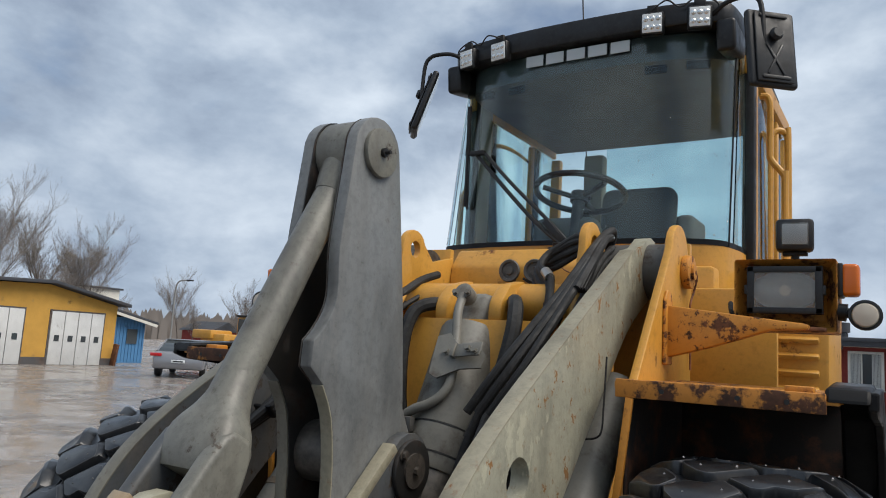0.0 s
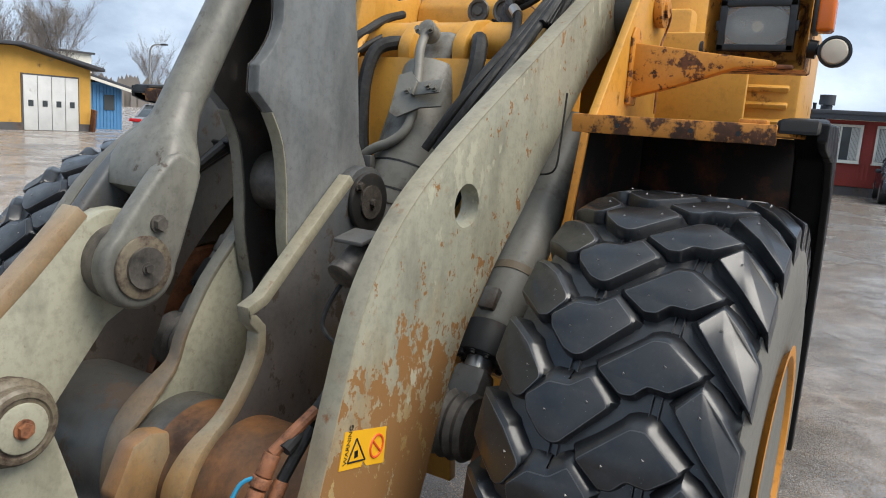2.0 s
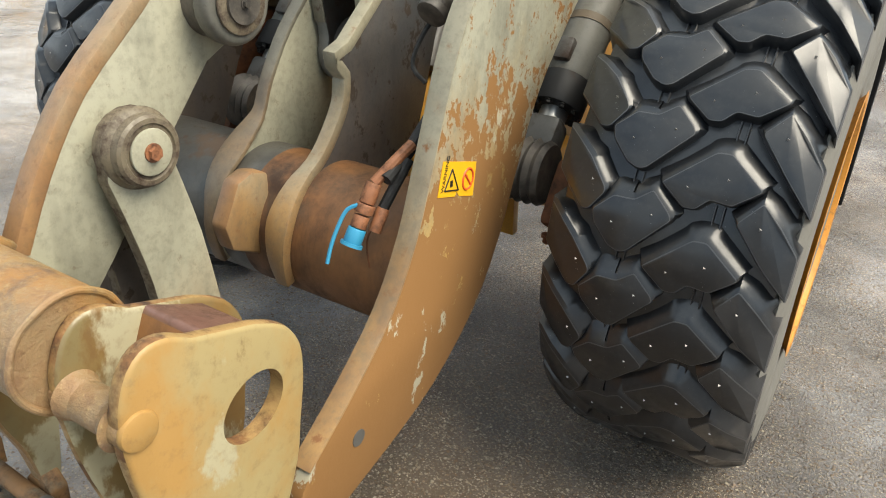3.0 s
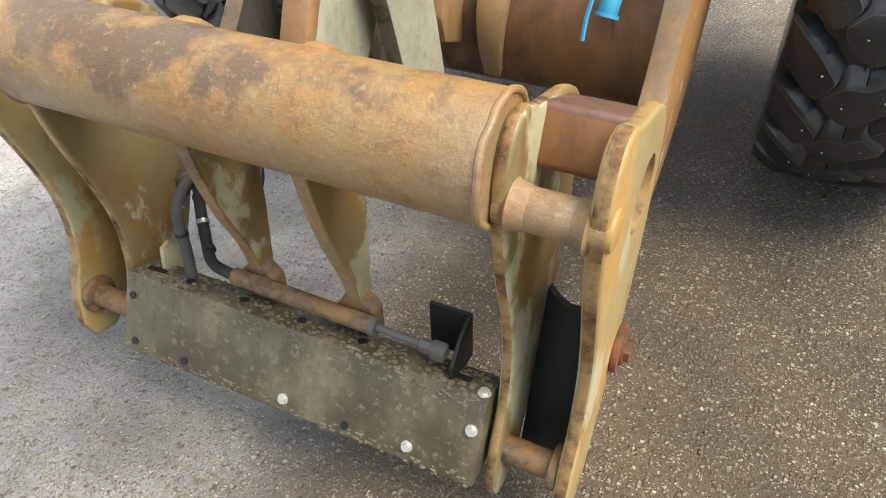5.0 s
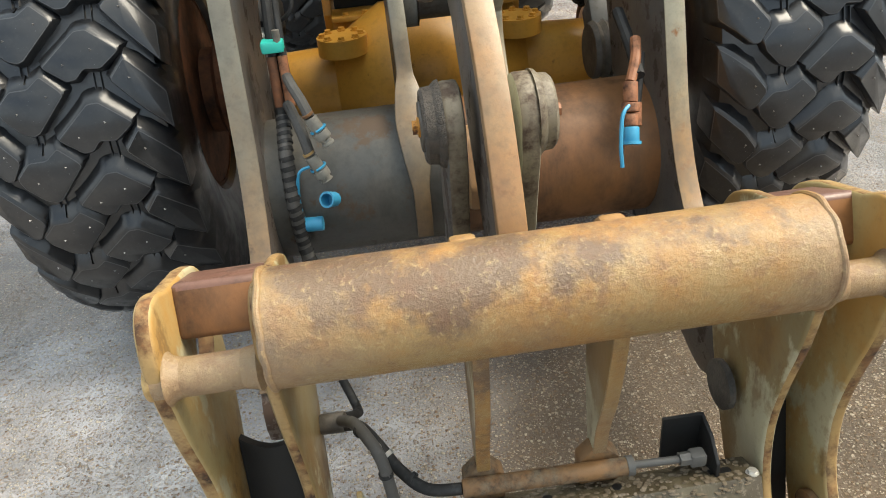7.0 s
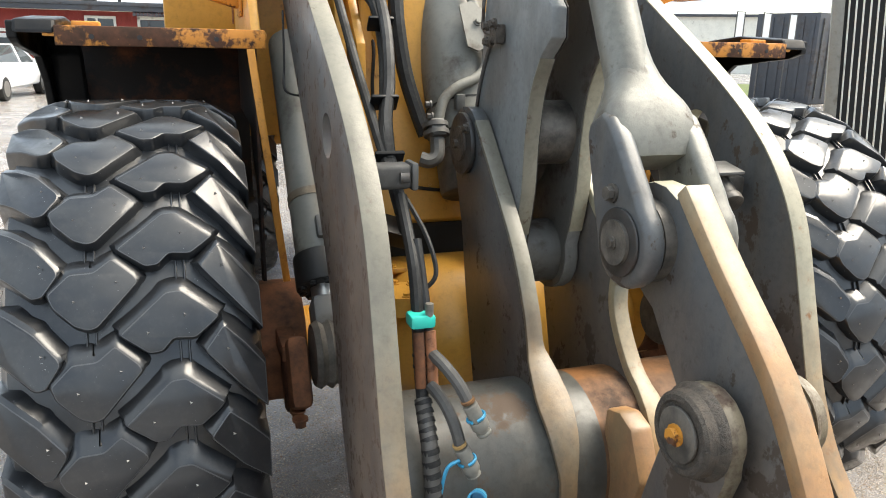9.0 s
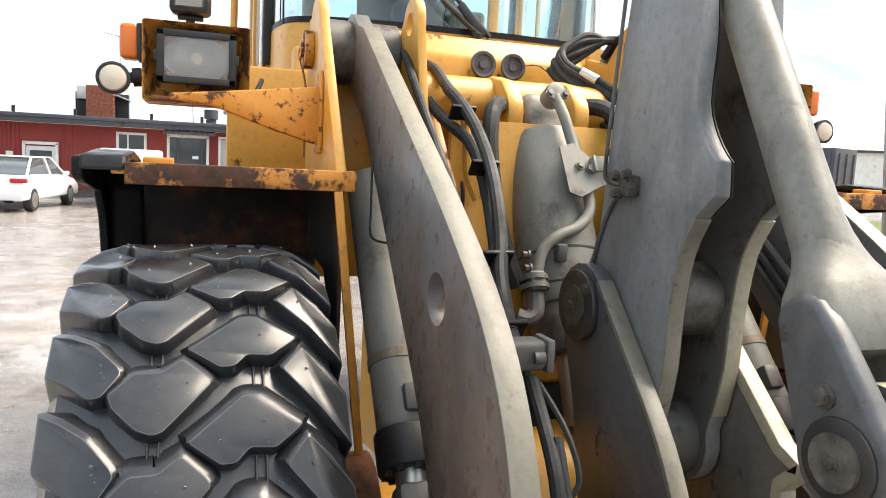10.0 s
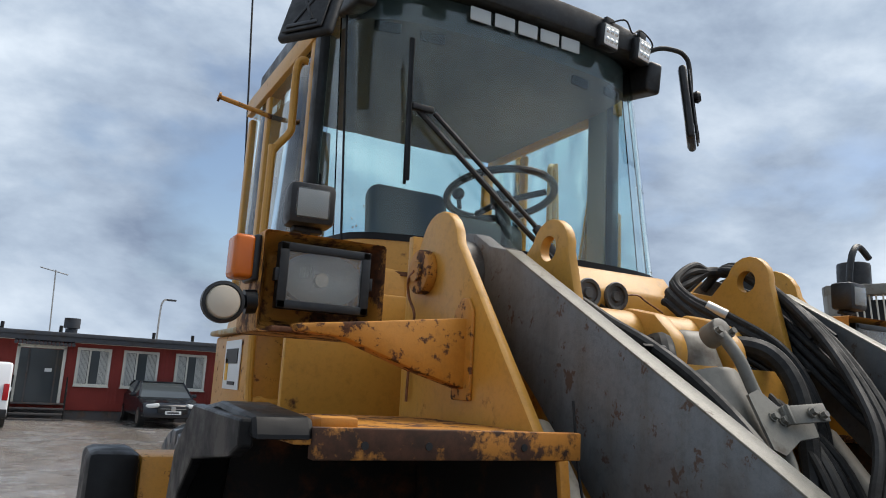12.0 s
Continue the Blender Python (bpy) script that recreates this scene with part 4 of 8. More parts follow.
# lift arms
ARM_BACK = [(3.10, 2.03), (2.93, 1.95), (2.72, 1.83), (2.48, 1.61), (2.25, 1.39), (2.08, 1.23), (1.94, 1.06), (1.85, 0.86), (1.79, 0.70), (1.67, 0.52), (1.48, 0.38), (1.30, 0.31)]
ARM_FRONT = [(1.01, 0.43), (1.16, 0.55), (1.29, 0.68), (1.375, 0.83), (1.425, 0.98), (1.460, 1.09), (1.495, 1.20), (1.54, 1.295), (1.61, 1.39), (1.70, 1.475), (1.81, 1.555), (2.0, 1.675), (2.42, 1.92), (2.78, 2.13)]
ARM = arc(2.985, 2.075, 0.13, -25, 110, 7) + [(2.86, 2.15)] + smooth_line(ARM_FRONT[::-1], 3) + arc(1.08, 0.35, 0.10, 130, 290, 6) + smooth_line(ARM_BACK[::-1], 3)
for s in SIDES:
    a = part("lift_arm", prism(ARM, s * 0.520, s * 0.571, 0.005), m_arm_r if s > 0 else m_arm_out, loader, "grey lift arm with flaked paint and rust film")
    holed(a, [joined(None, rod((0, 0, -0.2), (0, 0, 0.2), 0.05), pose(s * 0.54, 1.924, 1.437, 0, 90, 0) @ Matrix.Diagonal((1.12, 1.24, 1, 1)))])
    # dark disc laid on the arm for the shaded hole there
    bm = rod((s * 0.568, 1.172, 0.415), (s * 0.573, 1.172, 0.415), 0.021, seg=16)
    part("arm_hole_disc", bm, m_grey_dark, a)
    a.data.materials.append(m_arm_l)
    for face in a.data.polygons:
        # inner side in the dark paint, with the shade between the arms put in
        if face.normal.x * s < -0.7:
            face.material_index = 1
    part("arm_edge", strip(smooth_line(ARM_FRONT, 3), s * 0.5455, lambda f: 0.0262, 0.005), m_edge if s > 0 else m_edge_left, a, "pale worn front edge of the arm")
    bm = rod((s * 0.42, 2.985, 2.075), (s * 0.66, 2.985, 2.075), 0.105, seg=36)
    part("pivot_sleeve", bm, m_grey_dark, a)

# cross tube of the arms, halves differently soiled
part("arm_cross_tube", rod((-0.524, 1.604, 0.664), (-0.02, 1.604, 0.664), 0.195, seg=48), m_tube_cream, loader, "thick grimy grey cross tube between the lift arms")
part("arm_cross_tube", rod((-0.02, 1.604, 0.664), (0.524, 1.604, 0.664), 0.195, seg=48), m_tube_brown, loader, "thick rust-brown cross tube between the lift arms")

# bell crank, ribs, rod and links
PIV, LOWPIN, TOPPIN, RODPIN, LINKPIN = (2.07, 1.39), (1.93, 1.10), (1.885, 2.295), (1.322, 1.288), (1.046, 1.016)
CRANK = arc(*TOPPIN, 0.105, 15, 165, 9) + smooth_line([(1.765, 2.17), (1.745, 2.0), (1.75, 1.87), (1.72, 1.80), (1.675, 1.748)], 3)[:-1] + [(1.672, 1.748), (1.668, 1.68)] + smooth_line([(1.72, 1.635), (1.765, 1.55), (1.785, 1.42), (1.79, 1.30), (1.815, 1.18)], 3) + arc(*LOWPIN, 0.11, 160, 330, 8) + [(2.12, 1.25), (2.16, 1.36), (2.14, 1.47), (2.09, 1.56), (2.06, 1.85)]
part("bell_crank", prism(CRANK, 0.060, 0.100, 0.005), m_crank, loader, "tall grey bell crank plate")
part("bell_crank", prism(CRANK, -0.100, -0.060, 0.005), m_crank, loader, "tall grey bell crank plate")
for s in SIDES:
    for pts in ([(1.72, 1.633), (1.763, 1.55), (1.783, 1.42), (1.788, 1.30), (1.813, 1.18)],):
        part("crank_edge", strip(smooth_line(pts, 3), s * 0.08, lambda f: 0.0195, 0.005), m_edge if s > 0 else m_edge_left, loader, "worn edge of the bell crank")
    # dark sheets inside the crank plates: the shade between them put in as colour
    part("shade_sheet", prism(CRANK, s * 0.0565, s * 0.0595, 0.0), m_film if s < 0 else m_grey_dark, loader, "dark sheet for the grease and shade inside the bell crank")
part("crank_tube", rod((-0.06, *PIV), (0.06, *PIV), 0.125, seg=36), m_grease, loader)
part("spacer_tube", rod((-0.058, 1.885, 1.44), (0.058, 1.885, 1.44), 0.085, seg=32), m_grease, loader, "greasy spacer tube of the bell crank")
part("crank_pin_tube", rod((-0.06, *LOWPIN), (0.06, *LOWPIN), 0.09, seg=32), m_grey_dark, loader)
for s in SIDES:
    bm = rod((s * 0.10, *TOPPIN), (s * 0.116, *TOPPIN), 0.072, seg=32, bevel=0.003)
    if s < 0:
        bm = prism([(1.85, 2.27), (1.80, 2.20), (1.80, 2.12), (1.84, 2.12), (1.93, 2.25)], -0.114, -0.10, 0.004, bm)
        bm = rod((-0.114, 1.82, 2.155), (-0.13, 1.82, 2.155), 0.014, bm=bm, seg=6)
    cap = part("pin_cap", bm, m_grey, loader, "round grey pin retainer")
    bm = rod((s * 0.116, *TOPPIN), (s * 0.126, *TOPPIN), 0.014, seg=12)
    part("grease_nipple", rod((s * 0.126, *TOPPIN), (s * 0.142, *TOPPIN), 0.006, bm=bm, seg=8), m_black_steel, cap)
    # rib with its pivot boss
    if s < 0:
        rib_front = smooth_line([(2.00, 1.46), (1.857, 1.315), (1.717, 1.165), (1.635, 1.03), (1.600, 0.945), (1.530, 0.885), (1.440, 0.800), (1.402, 0.700), (1.404, 0.62), (1.428, 0.55)], 4)
        rib = arc(PIV[0], PIV[1], 0.105, -35, 140, 8) + rib_front + [(1.60, 0.60), (1.95, 0.70), (2.03, 0.95), (2.08, 1.15)]
        swell, width = 0.60, 0.023
    else:
        rib_front = smooth_line([(2.00, 1.46), (1.925, 1.395), (1.767, 1.253), (1.665, 1.160)], 4) + [(1.612, 1.140), (1.622, 1.118)] + smooth_line([(1.655, 1.085), (1.645, 1.00), (1.565, 0.885), (1.465, 0.815), (1.408, 0.74), (1.396, 0.65), (1.420, 0.56)], 4)
        rib = arc(PIV[0], PIV[1], 0.105, -35, 140, 8) + rib_front + [(1.60, 0.60), (1.95, 0.70), (2.03, 0.95), (2.08, 1.15)]
        swell, width = 0.80, 0.016
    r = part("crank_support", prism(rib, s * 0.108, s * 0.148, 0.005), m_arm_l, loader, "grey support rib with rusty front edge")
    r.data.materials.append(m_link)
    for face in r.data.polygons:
        # the +x side of the far rib gets the cream paint
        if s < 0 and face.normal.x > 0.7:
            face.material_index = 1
    part("rib_flange", strip(rib_front, s * 0.128, lambda f: 0.0215 + width * max(0.0, 1 - abs(f - swell) / 0.16) ** 0.7, 0.014 if s < 0 else 0.030), m_edge if s > 0 else m_edge_left, r, "pale worn flange of the rib")
    bm = rod((s * 0.148, *PIV), (s * 0.165, *PIV), 0.088, seg=32, bevel=0.005)
    part("boss_weld", bm, m_film, r, "black greasy welded boss")
    bm = rod((s * 0.165, *PIV), (s * 0.172, *PIV), 0.05, seg=24)
    bm = rod((s * 0.172, *PIV), (s * 0.184, *PIV), 0.012, bm=bm, seg=6)
    bm = bolt((s * 0.165, PIV[0] - 0.06, PIV[1] + 0.05), (s, 0, 0), 0.012, 0.016, bm)
    part("boss_cap", bm, m_weld, r)

# tilt cylinder
t_top, t_low = Vector((0, 2.715, 1.90)), Vector((0, 2.27, 1.00))
td = (t_low - t_top).normalized()
tilt_cyl = part("tilt_cylinder", rod(t_top + td * 0.10, t_top + td * 0.66, 0.124, seg=44, bevel=0.02), m_cyl, loader, "grey hydraulic tilt cylinder")
bm = rod(t_top + td * 0.50, t_top + td * 0.506, 0.126, seg=40)
bm = rod(t_top + td * 0.60, t_top + td * 0.606, 0.126, seg=40, bm=bm)
part("cylinder_band", bm, m_hose, tilt_cyl)
part("cylinder_head", rod(t_top + td * 0.64, t_top + td * 0.80, 0.112, seg=36, bevel=0.012), m_grease, tilt_cyl)
bm = box(t_top + td * 0.04, (0.15, 0.15, 0.17), 0.04, turn=(-26, 0, 0), seg=3)
part("cylinder_foot", bm, m_cyl, tilt_cyl)
part("piston_rod", rod(t_top + td * 0.78, t_low, 0.05), m_bright, tilt_cyl)
up = Vector((0, td.z, -td.y))
up = up if up.z > 0 else -up
def on_cyl(a, h, x=0.0):
    """A point along the tilt cylinder, h metres off its axis on the upper side."""
    return t_top + td * a + up * (h + 0.014) + Vector((x, 0, 0))
bm = sweep([on_cyl(0.02, 0.13), on_cyl(0.10, 0.145, 0.01), on_cyl(0.20, 0.135, 0.03), on_cyl(0.34, 0.13, 0.055), on_cyl(0.41, 0.13, 0.045), on_cyl(0.455, 0.13, 0.0), on_cyl(0.48, 0.125, -0.06), on_cyl(0.52, 0.11, -0.11), on_cyl(0.60, 0.09, -0.135)], 0.017, seg=12)
part("steel_pipe", bm, m_cyl, tilt_cyl, "grey steel hydraulic pipe")
bm = rod(on_cyl(0.01, 0.085), on_cyl(0.01, 0.145), 0.034, bevel=0.006)
for k in (-1, 1):
    bm = bolt(on_cyl(0.02, 0.14, 0.026 * k), up, 0.010, 0.018, bm)
part("pipe_flange", bm, m_cyl, tilt_cyl)
own = bmesh.new()
out2 = [(-0.095, -0.085), (-0.06, -0.10), (0.02, -0.06), (0.10, -0.05), (0.105, 0.0), (0.05, 0.035), (-0.01, 0.03), (-0.06, 0.075), (-0.105, 0.06)]
va = [own.verts.new((a, b, 0)) for a, b in out2]
vb = [own.verts.new((a, b, 0.008)) for a, b in out2]
own.faces.new(va), own.faces.new(vb[::-1])
for i in range(len(out2)):
    j = (i + 1) % len(out2)
    own.faces.new((va[i], vb[i], vb[j], va[j]))
own = box((0.045, 0.0, 0.035), (0.13, 0.05, 0.008), 0.003, own, (0, -14, 0))
own = box((-0.01, 0.0, 0.02), (0.008, 0.05, 0.03), 0.002, own)
for dx, dy, dz in ((-0.05, 0.0, 0.008), (-0.02, -0.01, 0.008), (0.055, 0.0, 0.045), (0.085, -0.01, 0.05)):
    own = bolt((dx, dy, dz), (0, 0, 1), 0.010, 0.016, own)
frame_m = Matrix.Identity(4)
for k, v in enumerate((Vector((1, 0, 0)), -td, up)):
    frame_m.col[k][:3] = v
frame_m.translation = on_cyl(0.27, 0.15, 0.075)
part("pipe_bracket", joined(None, own, frame_m), m_cyl, tilt_cyl, "bent grey bracket plate with bolts")
bm = box(on_cyl(0.61, 0.085, -0.14), (0.05, 0.07, 0.06), 0.01, turn=(-26, 0, 0))
bm = rod(on_cyl(0.59, 0.085, -0.14), on_cyl(0.605, 0.085, -0.14), 0.042, bm=bm)
bm = rod(on_cyl(0.615, 0.085, -0.14), on_cyl(0.63, 0.085, -0.14), 0.042, bm=bm)
for k in (-1, 1):
    bm = bolt(on_cyl(0.55 + 0.02 * k, 0.10, -0.15), (-1, 0, 0), 0.010, 0.02, bm)
bm = sweep([on_cyl(0.63, 0.085, -0.14), on_cyl(0.69, 0.08, -0.145), on_cyl(0.71, 0.075, -0.17), on_cyl(0.70, 0.07, -0.20)], 0.024, bm=bm)
part("pipe_coupling", bm, m_grey_dark, tilt_cyl)
part("pipe_clip", box(on_cyl(0.53, 0.12, -0.06), (0.03, 0.03, 0.05), 0.004), m_grey_dark, tilt_cyl)

# rod with its fork
R_TOP, R_FORK = Vector((0, 1.845, 2.235)), Vector((0, 1.415, 1.50))
f_dir = (R_TOP - Vector((0, *RODPIN))).normalized()
bm = rod((-0.055, *TOPPIN), (0.055, *TOPPIN), 0.10, seg=36)
rodp = part("push_rod", bm, m_grey, loader, "grey push rod with a forked end")
part("rod_bar", joined(joined(None, rod(R_TOP, Vector((0, *RODPIN)) + f_dir * 0.33, 0.046, 0.051, seg=28)), rod((0, 1.885, 2.30), (0, 1.80, 2.157), 0.085, 0.0465, seg=28)), m_grey, rodp)
for s in SIDES:
    # cheek: a round eye drawn out along the rod
    cheek = []
    for k in range(17):
        a = radians(-115 + 230 * k / 16)
        cheek.append((-0.095 * math.cos(a), 0.095 * math.sin(a)))
    cheek = cheek + [(0.07, 0.084), (0.13, 0.074), (0.19, 0.064), (0.245, 0.050), (0.27, 0.030), (0.27, -0.030), (0.245, -0.050), (0.19, -0.062), (0.13, -0.072), (0.07, -0.083)]
    cheek = [(RODPIN[0] + f_dir.y * a - f_dir.z * w, RODPIN[1] + f_dir.z * a + f_dir.y * w) for a, w in cheek]
    part("fork_cheek", prism(cheek, s * 0.054 if s < 0 else 0.066, s * 0.100 if s < 0 else 0.117, 0.016, seg=4), m_grey if s > 0 else m_arm_l, rodp)
    w = 0.100 if s < 0 else 0.117
    part("fork_weld", rod((s * w, *RODPIN), (s * (w + 0.008), *RODPIN), 0.070, seg=32, bevel=0.004), m_boss if s > 0 else m_film, rodp)
    bm = rod((s * (w + 0.008), *RODPIN), (s * (w + 0.016), *RODPIN), 0.046, seg=24)
    part("fork_pin", bolt((s * (w + 0.016), *RODPIN), (s, 0, 0), 0.010, 0.01, bm), m_grease, rodp)
# bridge: the round rod flares into the width of both cheeks
own = bmesh.new()
f_up = Vector((0, -f_dir.z, f_dir.y))
pin = Vector((0, *RODPIN))
rows = []
for b, hw, hh, sharp in ((0.50, 0.045, 0.045, 1.0), (0.42, 0.0475, 0.047, 1.0), (0.375, 0.052, 0.049, 0.95), (0.345, 0.060, 0.051, 0.86), (0.32, 0.071, 0.053, 0.76), (0.30, 0.083, 0.056, 0.66), (0.282, 0.094, 0.059, 0.58), (0.262, 0.102, 0.061, 0.52), (0.23, 0.1070, 0.062, 0.48), (0.19, 0.1070, 0.060, 0.48), (0.163, 0.094, 0.046, 0.5)):
    ring = []
    for k in range(36):
        a = math.tau * k / 36
        ca, sa = math.cos(a), math.sin(a)
        ring.append(own.verts.new(pin + f_dir * b + Vector((0.0085 * min(1.0, (0.50 - b) / 0.2) + hw * math.copysign(abs(ca) ** sharp, ca), 0, 0)) + f_up * hh * math.copysign(abs(sa) ** sharp, sa)))
    rows.append(ring)
for a, b in zip(rows[:-1], rows[1:]):
    for k in range(36):
        own.faces.new((a[k], a[(k + 1) % 36], b[(k + 1) % 36], b[k]))
own.faces.new(rows[0]), own.faces.new(rows[-1][::-1])
bmesh.ops.recalc_face_normals(own, faces=own.faces[:])
part("fork_bridge", own, m_grey, rodp, smooth=50)
part("fork_bolt", bolt((-0.100, 1.360, 1.380), (-1, 0, 0), 0.015, 0.018), m_grease, rodp)
part("fork_bolt", bolt((0.117, 1.360, 1.380), (1, 0, 0), 0.015, 0.018), m_grease, rodp)

LINK = arc(*RODPIN, 0.118, -40, 125, 8) + smooth_line([(1.25, 1.40), (1.13, 1.275), (0.98, 1.13), (0.88, 0.98), (0.81, 0.84)], 3) + [(0.80, 0.72), (0.95, 0.70)] + smooth_line([(1.0, 0.76), (1.09, 0.88), (1.18, 1.00), (1.30, 1.15)], 3)
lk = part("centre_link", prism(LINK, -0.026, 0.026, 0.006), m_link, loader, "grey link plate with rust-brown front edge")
path = smooth_line([(1.245, 1.405), (1.125, 1.28), (0.975, 1.135), (0.875, 0.985), (0.805, 0.84)], 3)
part("link_edge", strip(path, 0.0, lambda f: 0.0275, 0.034), m_link_edge, lk, "pale edge of the link, rusty lower down")
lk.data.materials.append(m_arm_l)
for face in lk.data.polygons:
    # the -x face gets the dark paint, its shade put into the colour
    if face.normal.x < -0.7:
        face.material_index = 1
part("link_sleeve", rod((-0.052, *RODPIN), (0.064, *RODPIN), 0.085, seg=32), m_grease, lk)
for s in SIDES:
    guide = arc(*LINKPIN, 0.085, 0, 200, 10) + smooth_line([(0.965, 0.96), (1.0, 0.85), (1.04, 0.70), (1.07, 0.50)], 3) + [(1.12, 0.42), (1.22, 0.42)] + smooth_line([(1.235, 0.56), (1.19, 0.78), (1.135, 0.96)], 3)
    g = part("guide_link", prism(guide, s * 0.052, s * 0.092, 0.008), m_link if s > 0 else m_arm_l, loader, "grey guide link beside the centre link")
    g.data.materials.append(m_boss)
    for face in g.data.polygons:
        if abs(face.normal.x) < 0.6:
            face.material_index = 1
    boss = lathe([(s * 0.090, 0.088), (s * 0.098, 0.086), (s * 0.106, 0.078), (s * 0.124, 0.076), (s * 0.130, 0.070), (s * 0.131, 0.060), (s * 0.127, 0.057), (s * 0.127, 0.02)], 36, m=Matrix.Translation((0, *LINKPIN)))
    part("guide_boss", boss, m_boss if s > 0 else m_weld, g, "muddy round boss with a grooved rim")
    bm = rod((s * 0.127, *LINKPIN), (s * 0.135, *LINKPIN), 0.050, seg=28, bevel=0.003)
    cap = part("guide_cap", bm, m_link if s > 0 else m_grease, g)
    part("cap_bolt", bolt((s * 0.135, *LINKPIN), (s, 0, 0), 0.015, 0.014), m_copper if s > 0 else m_yellow_worn, cap)
bm = prism([(1.455, 0.845), (1.40, 0.860), (1.350, 0.842), (1.298, 0.735), (1.32, 0.665), (1.42, 0.62), (1.46, 0.70)], -0.012, 0.046, 0.010)
gus = part("tube_gusset", bm, m_link_edge, loader, "rust-orange stop bracket on the cross tube")
gus.data.materials.append(m_edge)
for face in gus.data.polygons:
    if face.normal.x > 0.7:
        face.material_index = 1

# ---- cab ----
m_trim = rubber("beige_cab_trim", (0.30, 0.29, 0.25), 0.7, 0.1)
WIND = smooth_line([(-0.755, 3.88), (-0.745, 3.70), (-0.68, 3.53), (-0.42, 3.445), (0.0, 3.425), (0.42, 3.445), (0.68, 3.53), (0.745, 3.70), (0.755, 3.88)], 4)


LEAN_Y = 0.15


def sheet(line, z0, z1, thick, lean=0.0, bm=None):
    """An upright curved sheet along a plan line of (x, y)."""
    own = bmesh.new()
    rows = []
    for i, (x, y) in enumerate(line):
        a, b = Vector(line[max(i - 1, 0)]), Vector(line[min(i + 1, len(line) - 1)])
        n = Vector((-(b - a).y, (b - a).x)).normalized() * thick
        rows.append([own.verts.new(v) for v in ((x, y, z0), (x, y + lean, z1), (x + n.x, y + n.y + lean, z1), (x + n.x, y + n.y, z0))])
    for a, b in zip(rows, rows[1:]):
        for k in range(4):
            own.faces.new((a[k], a[(k + 1) % 4], b[(k + 1) % 4], b[k]))
    own.faces.new(rows[0]), own.faces.new(rows[-1][::-1])
    return joined(bm, own)


cab = part("cab", prism([(3.30, 1.30), (3.46, 1.75), (3.47, 2.16), (5.0, 2.16), (5.0, 1.30)], -0.70, 0.70, 0.02), m_yellow, loader, "yellow cab body with rust spots")
part("cowl", sheet(WIND, 1.72, 2.262, 0.02), m_yellow, cab, "curved yellow cowl under the windscreen")
part("cowl_seam", sheet([(x, y - 0.004) for x, y in WIND[8:-8]], 2.135, 2.150, 0.004), m_rust, cab)
front_lo, front_hi = 6, len(WIND) - 6
mid = WIND[front_lo:front_hi]
ws = part("windscreen", sheet(mid, 2.275, 3.30, 0.006, LEAN_Y), m_glass, cab, "tinted curved windscreen with raindrops")
ws.visible_shadow = False
for s in SIDES:
    side = WIND[:front_lo] if s < 0 else WIND[front_hi - 0:]
    q = part("quarter_pane", sheet(side, 2.12, 3.30, 0.006, LEAN_Y), m_glass, cab)
    q.visible_shadow = False
    e = WIND[front_lo] if s < 0 else WIND[front_hi - 1]
    part("pane_seam", rod((e[0], e[1] - 0.003, 2.26), (e[0], e[1] - 0.003 + LEAN_Y, 3.27), 0.005, seg=8), m_black_rubber, cab)
seal = sheet([(x, y - 0.004) for x, y in WIND], 2.258, 2.282, 0.016)
part("windscreen_seal", seal, m_black_rubber, cab)

# rain on the glass
drops = bmesh.new()
rng = random.Random(5)
for i in range(260):
    k = rng.randrange(len(mid) - 1)
    f = rng.random()
    x, y = mid[k][0] + (mid[k + 1][0] - mid[k][0]) * f, mid[k][1] + (mid[k + 1][1] - mid[k][1]) * f
    z = 2.30 + 0.75 * rng.random() ** 1.5
    if noise.noise((x * 3, z * 3, 1.0)) < -0.05:
        continue
    r = rng.uniform(0.0015, 0.0042)
    drops = joined(drops, bmesh.ops.create_icosphere(b := bmesh.new(), subdivisions=1, radius=r) and b, Matrix.Translation((x, y - 0.001 + LEAN_Y * (z - 2.275), z)) @ Matrix.Diagonal((1, 0.5, 1.2, 1)))
tagged(part("raindrops", drops, m_lens, cab), kind="stuff")

